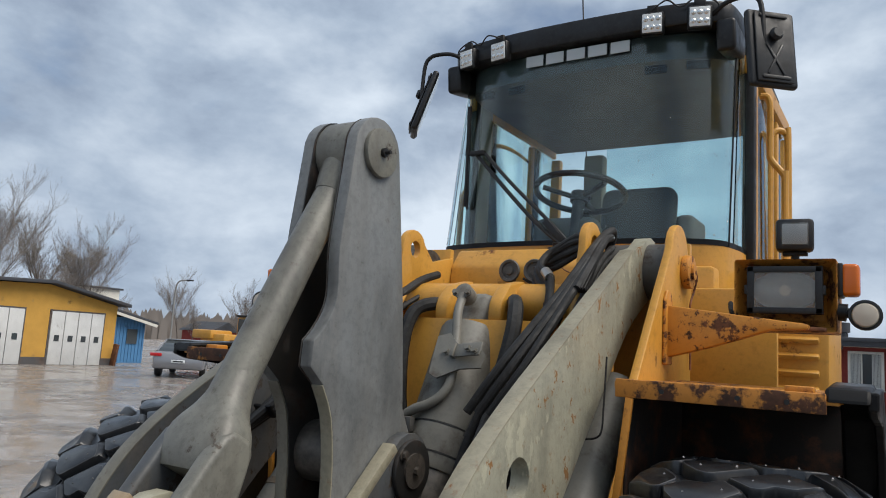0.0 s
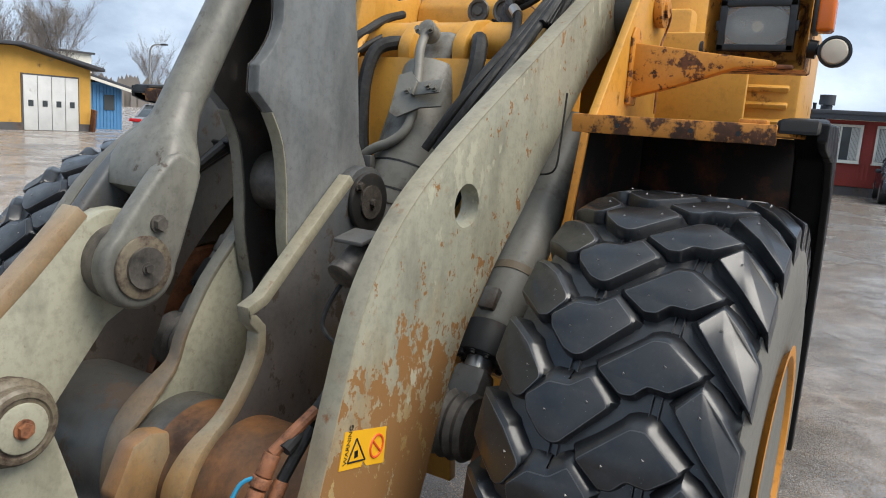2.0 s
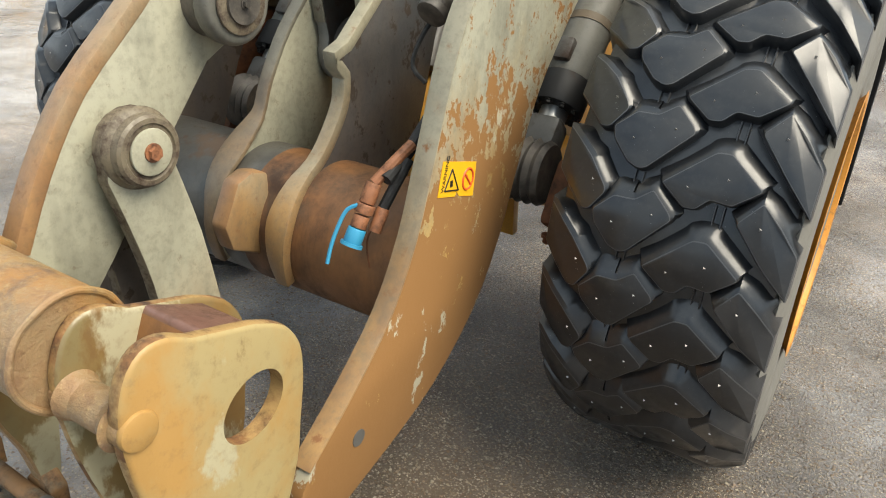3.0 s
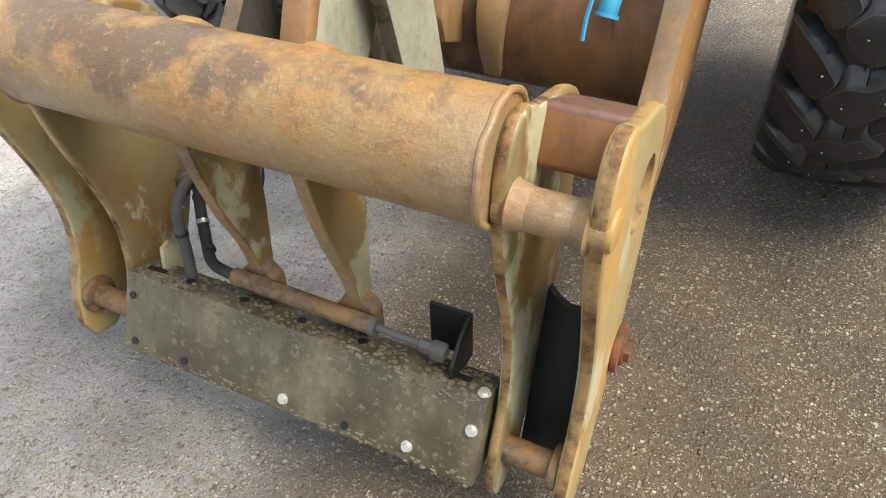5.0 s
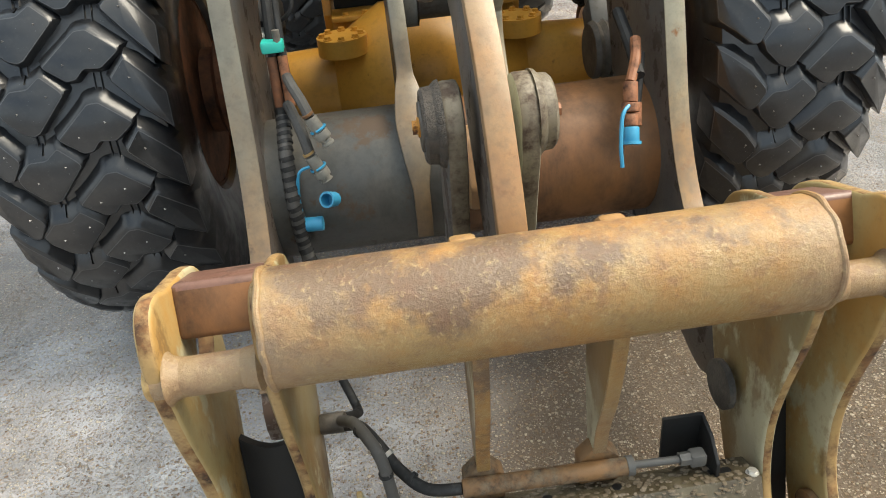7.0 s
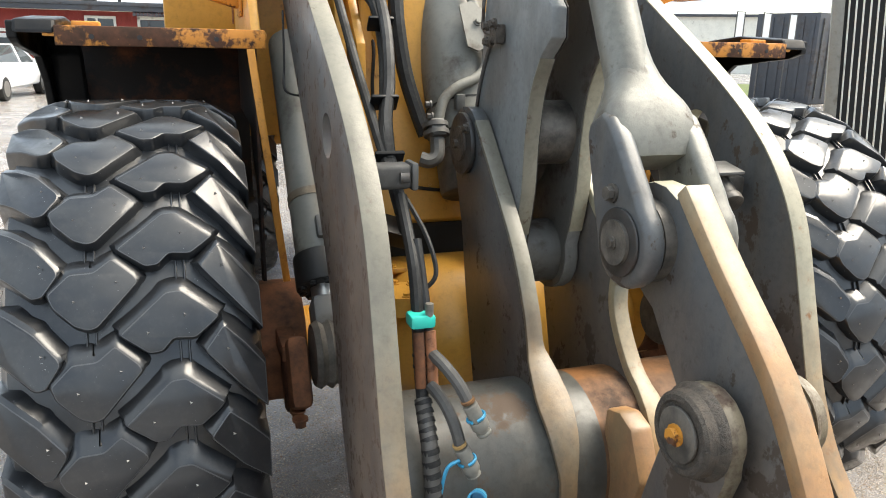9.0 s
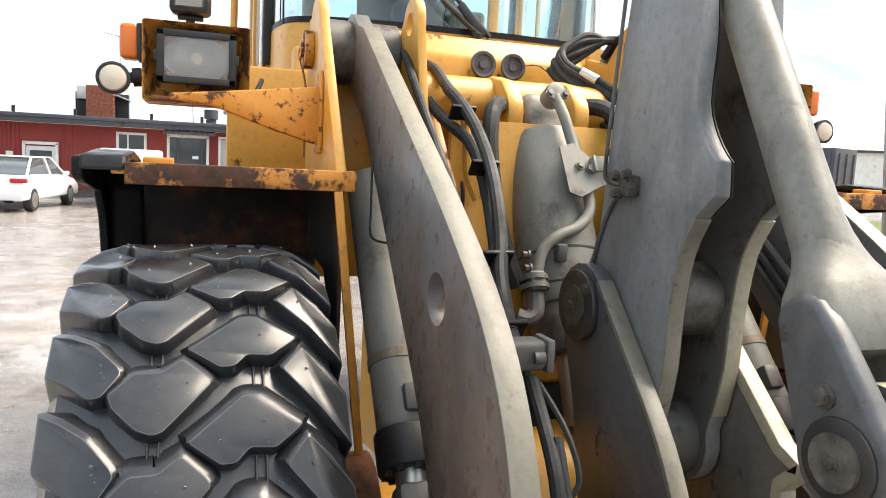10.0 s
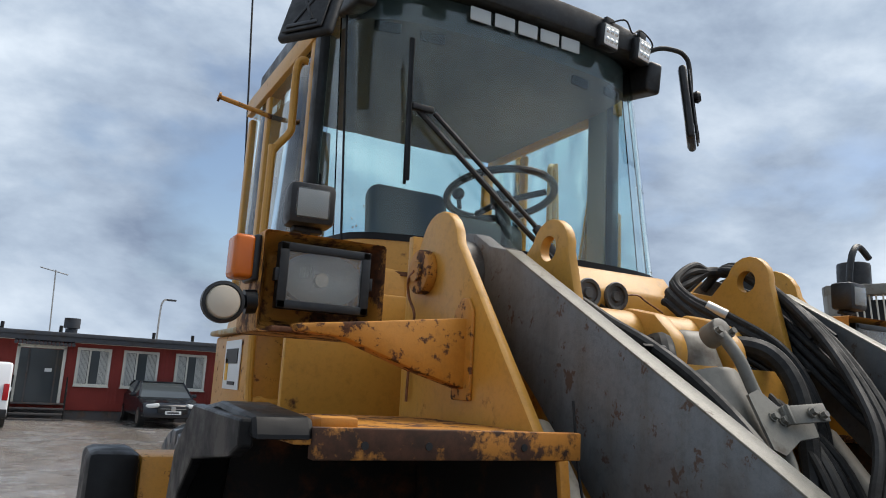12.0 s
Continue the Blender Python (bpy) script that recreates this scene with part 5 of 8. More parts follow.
for s in SIDES:
    # door post, door frame, side panes
    bm = box((s * 0.765, 3.90, 2.70), (0.05, 0.07, 1.16), 0.012)
    part("front_post", bm, m_plastic, cab, "black cab post")
    part("door_post", box((s * 0.772, 3.965, 2.50), (0.03, 0.05, 1.42), 0.008), m_yellow, cab)
    p = part("side_pane", box((s * 0.765, 4.32, 2.66), (0.008, 0.66, 1.02), 0.002), m_glass, cab)
    p.visible_shadow = False
    p = part("rear_side_pane", box((s * 0.765, 4.86, 2.66), (0.008, 0.34, 1.02), 0.002), m_glass, cab)
    p.visible_shadow = False
    part("middle_post", box((s * 0.765, 4.66, 2.62), (0.04, 0.06, 1.02), 0.01), m_yellow, cab)
    part("rear_post", box((s * 0.74, 5.04, 2.62), (0.08, 0.06, 1.02), 0.012), m_yellow, cab)
    bm = box((s * 0.765, 4.45, 2.145), (0.03, 1.16, 0.05), 0.006)
    part("window_sill", bm, m_yellow, cab)
    bm = box((s * 0.770, 4.45, 3.19), (0.05, 1.20, 0.09), 0.006)
    part("window_head", bm, m_yellow, cab)
    part("pillar_trim", box((s * 0.735, 3.975, 2.69), (0.018, 0.13, 1.02), 0.006), m_trim, cab, "beige pillar trim")
    # hand rails
    bm = sweep([(s * 0.80, 3.98, 3.06), (s * 0.84, 3.98, 3.03), (s * 0.84, 3.985, 2.80), (s * 0.845, 3.99, 2.74), (s * 0.90, 4.0, 2.66), (s * 0.905, 4.0, 2.60), (s * 0.905, 4.0, 1.75), (s * 0.86, 4.0, 1.68), (s * 0.78, 4.0, 1.67)], 0.016, steps=5)
    part("hand_rail", bm, m_yellow, cab, "yellow tubular hand rail")
    bm = sweep([(s * 0.775, 4.42, 1.90), (s * 0.778, 4.42, 2.90), (s * 0.785, 4.43, 2.99), (s * 0.815, 4.45, 3.02), (s * 0.85, 4.47, 3.0), (s * 0.86, 4.47, 2.92), (s * 0.86, 4.47, 1.75)], 0.018, steps=5)
    if s > 0:
        part("hand_rail", bm, m_yellow, cab, "yellow tubular hand rail")
    else:
        bm.free()
        bm = rod((-0.76, 4.62, 3.02), (-1.02, 4.66, 3.08), 0.012)
        bm = rod((-1.012, 4.66, 3.078), (-1.022, 4.66, 3.08), 0.024, bm=bm)
        part("marker_stalk", bm, m_yellow_worn, cab)
    # mirror on its arm
    mx = s * 0.893
    MIR = {1: pose(0.905, 3.54, 3.11, -6, 0, 41), -1: pose(-0.905, 3.56, 3.10, -18, 0, -54)}
    own = box((0, -0.004, 0), (0.225, 0.036, 0.36), 0.016, seg=3)
    mir = part("mirror", joined(None, own, MIR[s]), m_plastic, cab, "black rear view mirror")
    own = box((0, -0.030, 0), (0.17, 0.010, 0.33), 0.005)
    for a in (-28, 28):
        own = box((0, -0.036, -0.06), (0.012, 0.008, 0.16), 0.003, own, (0, a, 0))
    for dz in (-0.145, 0.145):
        own = box((0, -0.037, dz), (0.13, 0.008, 0.016), 0.003, own)
    own = lathe([(-0.03, 0.022), (-0.055, 0.03), (-0.07, 0.02)], 16, "Y", own, pose(0, 0, 0.05))
    part("mirror_back", joined(None, own, MIR[s]), m_plastic, mir)
    part("mirror_glass", joined(None, box((0, 0.0155, 0), (0.185, 0.004, 0.325), 0.001), MIR[s]), m_reflector, mir)
    bm = sweep([(s * 0.66, 3.56, 3.33), (s * 0.72, 3.53, 3.36), (s * 0.79, 3.51, 3.365), (s * 0.85, 3.50, 3.35), (s * 0.88, 3.495, 3.28), (s * 0.89, 3.495, 3.02)], 0.011)
    part("mirror_arm", bm, m_black_steel, mir)

# roof with its black visor and lamps
own = bmesh.new()
plan = smooth_line([(-0.76, 3.95), (-0.755, 3.72), (-0.70, 3.575), (-0.45, 3.525), (0.0, 3.515), (0.45, 3.525), (0.70, 3.575), (0.755, 3.72), (0.76, 3.95)], 3) + [(0.74, 5.06), (-0.74, 5.06)]
lo = [own.verts.new((x, y, 3.298)) for x, y in plan]
hi = [own.verts.new((x, y - 0.01, 3.392 + 0.020 * (1 - (x / 0.8) ** 2))) for x, y in plan]
own.faces.new(lo), own.faces.new(hi[::-1])
for i in range(len(plan)):
    j = (i + 1) % len(plan)
    own.faces.new((lo[i], hi[i], hi[j], lo[j]))
bmesh.ops.recalc_face_normals(own, faces=own.faces[:])
bevelled(own, 0.015, 2, 40)
roof = part("roof", own, m_plastic, cab, "black cab roof with a narrow front visor")
own = bmesh.new()
inner = [(x * 0.955, y + LEAN_Y * 0.9 + 0.03) for x, y in WIND] + [(0.72, 5.0), (-0.72, 5.0)]
lo = [own.verts.new((x, y, 3.17)) for x, y in inner]
hi = [own.verts.new((x, y, 3.297)) for x, y in inner]
own.faces.new(lo), own.faces.new(hi[::-1])
for i in range(len(inner)):
    j = (i + 1) % len(inner)
    own.faces.new((lo[i], hi[i], hi[j], lo[j]))
part("headliner", own, m_dark_cab, roof)
for s in SIDES:
    part("roof_corner", prism([(3.56, 3.15), (3.54, 3.30), (3.80, 3.30), (3.80, 3.19)], s * 0.675, s * 0.762, 0.02, seg=3), m_plastic, roof)
for i, x in enumerate((-0.615, -0.41, 0.397, 0.608)):
    m = pose(x, 3.515 + 0.10 * max(0, abs(x) - 0.4), 3.315, 6, 0, x * 24)
    lamp = part("roof_lamp", joined(None, box((0, 0, 0), (0.108, 0.05, 0.108), 0.012), m), m_plastic, roof, "square led work lamp with a clear face")
    part("lamp_face", joined(None, box((0, -0.024, 0), (0.09, 0.008, 0.09), 0.006), m), m_led, lamp)
    own = bmesh.new()
    for a in (-1, 0, 1):
        for b in (-1, 1):
            own = lathe([(-0.033, 0.0), (-0.031, 0.010), (-0.028, 0.013)], 12, "Y", own, pose(a * 0.028, 0, b * 0.02))
    tagged(part("led_reflector", joined(None, own, m), m_reflector, lamp), kind="stuff")
    part("lamp_foot", joined(None, box((0, 0.0, 0.07), (0.05, 0.02, 0.04), 0.004), m), m_black_steel, lamp)
    # added dark block behind the glass, for the lamp's shadow there
    part("lamp_shadow_block", joined(None, box((0, 0.14, -0.14), (0.11, 0.02, 0.12), 0.02, turn=(0, 0, 0)), m), m_plastic, lamp)
for s in SIDES:
    part("lamp_cable", sweep([(s * 0.40, 3.50, 3.38), (s * 0.47, 3.48, 3.405), (s * 0.53, 3.50, 3.37), (s * 0.60, 3.52, 3.41), (s * 0.69, 3.54, 3.37), (s * 0.66, 3.58, 3.30)], 0.004, seg=6), m_hose, roof)
# maker's mark as plain bars on the glass
for i in range(5):
    x = -0.228 + 0.114 * i
    y = 3.551 + 0.11 * x * x
    own = box((x, y, 3.250), (0.096, 0.004, 0.058), 0.001)
    part("mark_bar", own, m_grey_print, roof)

# wipers
bm = box((0.04, 3.38, 2.215), (0.13, 0.07, 0.05), 0.012)
bm = rod((0.02, 3.37, 2.22), (0.02, 3.36, 2.26), 0.02, bm=bm)
wip = part("wiper", bm, m_plastic, cab, "black parallel-arm windscreen wiper")
bm = sweep([(0.04, 3.375, 2.25), (-0.10, 3.39, 2.36), (-0.30, 3.435, 2.55), (-0.52, 3.50, 2.77)], 0.011, seg=8)
bm = sweep([(0.08, 3.375, 2.25), (-0.04, 3.39, 2.37), (-0.26, 3.43, 2.57), (-0.45, 3.48, 2.755)], 0.010, bm=bm, seg=8)
bm = box((0.0, 3.378, 2.31), (0.035, 0.02, 0.16), 0.006, bm, (0, -42, 0))
bm = box((-0.50, 3.485, 2.765), (0.09, 0.03, 0.025), 0.006, bm)
part("wiper_arm", bm, m_plastic, wip)
bm = sweep([(-0.56, 3.475, 3.02), (-0.555, 3.475, 2.75), (-0.55, 3.47, 2.48)], 0.009, seg=6)
bm = box((-0.555, 3.49, 2.75), (0.01, 0.012, 0.56), 0.002, bm, (0, -1, 0))
part("wiper_blade", bm, m_black_rubber, wip)
part("washer_pipe", sweep([(0.10, 3.36, 2.22), (0.15, 3.37, 2.235), (0.20, 3.40, 2.21), (0.24, 3.42, 2.22)], 0.008, seg=6), m_hose, wip)

# cab inside
st = part("seat", box((-0.02, 4.40, 2.32), (0.50, 0.50, 0.16), 0.05, seg=3), m_fabric, cab, "grey fabric driver seat")
part("seat_back", box((0.0, 4.62, 2.55), (0.46, 0.14, 0.48), 0.06, turn=(-8, 0, 0), seg=4), m_fabric, st)
part("arm_rest", box((0.36, 4.45, 2.45), (0.10, 0.32, 0.20), 0.03, seg=3), m_fabric, st)
part("dashboard", box((-0.08, 3.72, 2.34), (0.34, 0.16, 0.20), 0.05, seg=3), m_fabric, cab, "grey dashboard pod")
own = bmesh.new()
ring = [(0.225 * math.cos(a * math.pi / 12), 0.225 * math.sin(a * math.pi / 12), 0) for a in range(25)]
own = sweep(ring, 0.016, seg=10, steps=2)
for a in (90, 210, 330):
    own = sweep([(0, 0, -0.03), (0.19 * math.cos(radians(a)), 0.19 * math.sin(radians(a)), 0)], 0.014, own, seg=8)
own = rod((0, 0, -0.05), (0, 0, 0.0), 0.045, bm=own)
own = rod((0, 0, -0.35), (0, 0, -0.04), 0.03, bm=own)
own = rod((-0.10, 0.17, 0), (-0.10, 0.17, 0.055), 0.01, bm=own)
own = joined(own, bmesh.ops.create_uvsphere(b := bmesh.new(), u_segments=12, v_segments=8, radius=0.028) and b, Matrix.Translation((-0.10, 0.17, 0.07)))
part("steering_wheel", joined(None, own, pose(-0.01, 3.70, 2.565, -14, 0, 0)), m_plastic, cab, "black steering wheel with a spinner knob")
part("rear_wall", box((0, 5.03, 2.20), (1.40, 0.03, 0.30), 0.01), m_dark_cab, cab)
part("rear_pillar", box((-0.42, 4.98, 2.62), (0.14, 0.10, 1.0), 0.02), m_trim, cab)
p = part("rear_pane", box((0.17, 5.03, 2.77), (1.06, 0.008, 0.86), 0.002), m_glass, cab)
p.visible_shadow = False
bm = sweep([(-0.52, 4.90, 2.80), (-0.40, 4.86, 2.80)], 0.012)
bm = box((-0.44, 4.88, 2.75), (0.05, 0.04, 0.22), 0.01, bm)
part("control_levers", sweep([(0.30, 4.1, 2.1), (0.31, 4.08, 2.30)], 0.012, bm), m_plastic, cab)

# horns on the cowl
for x in (-0.062, 0.056):
    h = part("horn", lathe([(0.0, 0.0), (0.0, 0.03), (-0.018, 0.046), (-0.03, 0.050), (-0.036, 0.046), (-0.034, 0.036), (-0.026, 0.034), (-0.026, 0.020), (-0.034, 0.016), (-0.034, 0.0)], 28, "Y", m=pose(x, 3.085, 2.093)), m_grey_dark, loader, "round dusty grey horn")
    part("horn_bracket", box((x, 3.10, 2.06), (0.03, 0.04, 0.03), 0.005), m_black_steel, h)
part("horn_panel", prism([(3.08, 1.95), (3.10, 2.12), (3.16, 2.20), (3.46, 2.24), (3.46, 1.95)], -0.385, 0.385, 0.012), m_yellow, loader, "yellow panel below the windscreen")
part("horn_cable", sweep([(0.0, 3.07, 2.06), (0.06, 3.06, 2.035), (0.18, 3.07, 2.03), (0.32, 3.07, 2.035)], 0.006, seg=6), m_hose, loader)
part("lamp_wire", sweep([(0.09, 3.07, 2.10), (0.16, 3.07, 2.11), (0.20, 3.065, 2.09), (0.28, 3.07, 2.06)], 0.003, seg=6), m_copper, loader)

# side boxes and rear step of the machine
def upright(plan, z0, z1, bevel=0.008):
    """A block on a plan of (x, y)."""
    own = bmesh.new()
    lo = [own.verts.new((x, y, z0)) for x, y in plan]
    hi = [own.verts.new((x, y, z1)) for x, y in plan]
    own.faces.new(lo), own.faces.new(hi[::-1])
    for i in range(len(plan)):
        j = (i + 1) % len(plan)
        own.faces.new((lo[i], hi[i], hi[j], lo[j]))
    bmesh.ops.recalc_face_normals(own, faces=own.faces[:])
    bevelled(own, bevel, 2, 20)
    return own


bx = part("tool_box", upright([(-0.70, 4.04), (-0.90, 4.04), (-0.905, 4.66), (-0.70, 4.66)], 1.31, 1.935, 0.012), m_yellow_speck, loader, "yellow side tank with rust speckles")
part("tank_lid", upright([(-0.68, 4.01), (-0.925, 4.01), (-0.93, 4.70), (-0.68, 4.70)], 1.938, 1.962), m_cream, bx)
dc = part("decal", box((-0.906, 4.30, 1.81), (0.004, 0.27, 0.20), 0.001), m_white_print, bx, "white dealer decal with dark bars")
part("decal_bar", box((-0.910, 4.30, 1.845), (0.003, 0.20, 0.06), 0.0), m_ink, dc)
part("decal_bar", box((-0.910, 4.28, 1.735), (0.003, 0.12, 0.014), 0.0), m_ink, dc)
part("decal_stripe", box((-0.910, 4.38, 1.79), (0.003, 0.04, 0.09), 0.0), m_sticker, dc)
bx = part("side_tank", box((0.90, 4.05, 1.86), (0.42, 0.62, 0.62), 0.02), m_yellow, loader, "yellow side tank with cooling louvres")
for k in range(4):
    part("louvre", box((0.96, 3.735, 1.66 + 0.07 * k), (0.22, 0.03, 0.025), 0.008, turn=(30, 0, 0)), m_yellow, bx)
part("cab_side_panel", box((0.5, 3.44, 1.85), (0.9, 0.03, 0.42), 0.01), m_yellow, loader)
part("cab_side_panel", box((-0.5, 3.44, 1.85), (0.9, 0.03, 0.42), 0.01), m_yellow, loader)
for s in SIDES:
    # the rear half is steered a little to the left
    e = 1.41 if s < 0 else 1.24
    st = part("rear_fender", upright([(s * (e - 0.18), 4.15), (s * e, 4.17), (s * e, 4.50), (s * (e - 0.18), 4.50)], 0.95, 1.47, 0.03), m_black_rubber, loader, "black rear wheel fender")
    part("step_box", upright([(s * (e - 0.49), 4.18), (s * (e - 0.182), 4.18), (s * (e - 0.182), 4.44), (s * (e - 0.49), 4.44)], 1.02, 1.455, 0.012), m_yellow_speck, st)
part("rear_body", prism([(5.06, 1.0), (5.06, 2.30), (6.8, 2.20), (7.1, 1.9), (7.1, 1.0)], -0.40, 0.60, 0.05), m_yellow, loader, "yellow engine hood")
part("aerial", sweep([(-0.66, 5.5, 2.1), (-0.665, 5.5, 2.7), (-0.74, 5.5, 4.04), (-0.80, 5.5, 5.1)], 0.006, seg=6), m_black_steel, loader)

# ---- quick coupler ----
coupler = thing("quick_coupler", "rust-coated hydraulic quick coupler hanging on the lift arms", "attachment", (0, 0.70, 0.08))
TUBE = (0.632, 0.880)
part("top_tube", rod((-0.441, *TUBE), (0.441, *TUBE), 0.096, seg=56), m_coupler, coupler, "thick tube with mottled rust and cream film")
for x in (-0.122, 0.124):
    part("tube_nub", prism([(0.64, 0.945), (0.672, 0.968), (0.70, 0.964), (0.742, 0.925), (0.70, 0.90)], x - 0.024, x + 0.024, 0.012), m_coupler, coupler)
PLATE_F = [(0.72, 0.922), (0.675, 0.944), (0.632, 0.942), (0.600, 0.905), (0.585, 0.83), (0.603, 0.70), (0.637, 0.57), (0.655, 0.45), (0.64, 0.33), (0.60, 0.24), (0.58, 0.15)]
PLATE = smooth_line(PLATE_F, 3) + [(0.60, 0.09), (0.66, 0.075)] + smooth_line([(0.72, 0.12), (0.80, 0.26), (0.88, 0.42), (0.928, 0.55), (0.940, 0.64), (0.950, 0.73), (0.943, 0.80), (0.905, 0.855), (0.84, 0.888)], 3)
OFF = -0.016
for s in SIDES:
    outer = part("side_plate", prism(PLATE, s * 0.592 + OFF, s * 0.622 + OFF, 0.009, seg=3), m_cream, coupler, "outer side plate with flaking cream paint")
    holed(outer, [joined(None, rod((0, 0, -0.2), (0, 0, 0.2), 0.063, seg=36), pose(s * 0.6 + OFF, 0.826, 0.736, 0, 90, 0) @ Matrix.Rotation(radians(25), 4, "Z") @ Matrix.Diagonal((0.95, 1.10, 1, 1)))])
    inner = part("side_plate", prism(PLATE, s * 0.440, s * 0.465, 0.009, seg=3), m_olive, coupler, "inner side plate with darker cream paint")
    for plate in (outer, inner):
        # worn edges all round
        plate.data.materials.append(m_gold)
        for face in plate.data.polygons:
            if abs(face.normal.x) < 0.6:
                face.material_index = 1
    bar = rod((s * 0.443, 0.613, 0.824), (s * 0.618 + OFF, 0.613, 0.824), 0.032, seg=28, bevel=0.004)
    bar = lathe([(s * 0.450, 0.026), (s * 0.466, 0.040), (s * 0.474, 0.036), (s * 0.490, 0.033), (s * 0.500, 0.028)], 28, bm=bar, m=Matrix.Translation((0, 0.613, 0.824)))
    bar = lathe([(s * 0.560 + OFF, 0.028), (s * 0.572 + OFF, 0.0325), (s * 0.586 + OFF, 0.037), (s * 0.5925 + OFF, 0.044), (s * 0.597 + OFF, 0.030)], 28, bm=bar, m=Matrix.Translation((0, 0.613, 0.824)))
    bar = part("front_bar", bar, m_coupler, coupler, "round rusty tie bar welded between the plates")
    part("bar_end", rod((s * 0.612 + OFF, 0.613, 0.824), (s * 0.628 + OFF, 0.613, 0.824), 0.032, seg=28, bevel=0.006), m_cream, bar)
    # heavy weld round the end of the tube
    # uneven weld round the end of the tube
    rng = random.Random(31 + s)
    part("weld_bead", sweep([(s * (0.441 + rng.uniform(-0.0015, 0.0015)), TUBE[0] + (0.0945 + rng.uniform(-0.0015, 0.0015)) * math.cos(a / 24 * math.tau), TUBE[1] + (0.0945 + rng.uniform(-0.0015, 0.0015)) * math.sin(a / 24 * math.tau)) for a in range(24)], 0.006, closed=True, steps=3), m_coupler, coupler)
    rear = part("rear_bar", box((s * 0.53 + OFF / 2, 0.785, 0.846), (0.15, 0.130, 0.098), 0.012, turn=(-22, 0, 0), seg=3), m_plum, coupler, "flat plum-brown tie bar")
    rear.data.materials.append(m_tube_brown)
    for face in rear.data.polygons:
        if face.normal.z < 0.6:
            face.material_index = 1
    # dark web between the plates, its upper edge cut out round
    web = bmesh.new()
    rows = []
    for k in range(13):
        f = k / 12
        top = 0.865 - 0.055 * math.sin(math.pi * f)
        x = s * 0.466 + (s * 0.125 + OFF) * f
        rows.append([web.verts.new((x, y, z)) for y, z in ((0.72, 0.09), (0.52 + 0.36 * top, 0.16 + 0.36 * top), (0.545 + 0.36 * top, 0.15 + 0.36 * top), (0.745, 0.08))])
    for a, b in zip(rows[:-1], rows[1:]):
        for k in range(4):
            web.faces.new((a[k], a[(k + 1) % 4], b[(k + 1) % 4], b[k]))
    web.faces.new(rows[0]), web.faces.new(rows[-1][::-1])
    bmesh.ops.recalc_face_normals(web, faces=web.faces[:])
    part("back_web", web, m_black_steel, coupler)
    bm = rod((s * 0.455, 0.640, 0.205), (s * 0.60 + OFF, 0.640, 0.205), 0.028)
    bm = rod((s * 0.573 + OFF, 0.640, 0.205), (s * 0.592 + OFF, 0.640, 0.205), 0.045, bm=bm, bevel=0.004)
    part("locking_pin", bm, m_rust_mud, coupler, "rusty locking pin")
    bm = rod((s * 0.622 + OFF, 0.838, 0.362), (s * 0.637 + OFF, 0.838, 0.362), 0.05, seg=24, bevel=0.003)
    part("hinge_cap", bolt((s * 0.637 + OFF, 0.838, 0.362), (s, 0, 0), 0.024, 0.016, bm), m_rust, coupler)
for x in (-0.118, 0.118):
    rib = smooth_line([(0.59, 0.84), (0.610, 0.72), (0.640, 0.60), (0.677, 0.50), (0.695, 0.41)], 3) + [(0.735, 0.40), (0.755, 0.56), (0.765, 0.83)]
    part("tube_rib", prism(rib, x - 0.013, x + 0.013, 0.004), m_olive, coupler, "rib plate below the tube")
    path = smooth_line([(0.59, 0.84), (0.610, 0.72), (0.640, 0.60), (0.677, 0.50), (0.695, 0.41)], 3)
    part("rib_edge", strip(path, x, lambda f: 0.014, 0.006), m_coupler, coupler, "rusted front edge of the rib")
    foot = bmesh.new()
    for y in (0.690, 0.730):
        [foot.verts.new((x + dx, y, z)) for dx, z in ((-0.042, 0.335), (-0.042, 0.402), (-0.014, 0.432), (0.014, 0.432), (0.042, 0.402), (0.042, 0.335))]
    corner = list(foot.verts)
    foot.faces.new(corner[:6]), foot.faces.new(corner[:5:-1])
    for k in range(6):
        foot.faces.new((corner[k], corner[(k + 1) % 6], corner[6 + (k + 1) % 6], corner[6 + k]))
    bmesh.ops.recalc_face_normals(foot, faces=foot.faces[:])
    bevelled(foot, 0.006)
    part("rib_foot", foot, m_rust_mud, coupler)
part("link_seat", box((-0.016, 0.80, 0.762), (0.30, 0.135, 0.055), 0.024, turn=(-8, 0, 0), seg=4), m_link, coupler, "pale rounded pad under the link")
# folded cover plate
COVER = [(0.543, 0.186), (0.624, 0.360), (0.704, 0.332), (0.70, 0.30), (0.68, 0.18), (0.55, 0.178)]
cover = part("cover_plate", prism(COVER, -0.432, 0.432, 0.006), m_cover, coupler, "muddy folded cover plate")
fd = Vector((0, 0.174, -0.081)).normalized() * -1
bolts = bmesh.new()
for x, f in ((0.002, 0.16), (0.290, 0.18), (0.412, 0.62)):
    bolts = bolt((x, 0.543 + 0.081 * f, 0.186 + 0.174 * f), fd, 0.009, 0.010, bolts)
bolts = bolt((0.418, 0.637, 0.354), (0, 0.3, 1), 0.010, 0.009, bolts)
tagged(part("zinc_bolt", bolts, m_zinc, cover, "pale zinc bolts"), kind="stuff")
slots = bmesh.new()
tn = Vector((0, 0.028, 0.08)).normalized()
for x in (-0.286, -0.143, 0.003, 0.146):
    slots = rod(Vector((x, 0.66, 0.3465)), Vector((x, 0.66, 0.3465)) + tn * 0.004, 0.010, bm=slots, seg=12)
for x in (-0.38, 0.36):
    slots = box((x, 0.66, 0.3490), (0.045, 0.014, 0.004), 0.0, slots, (-19, 0, 0))
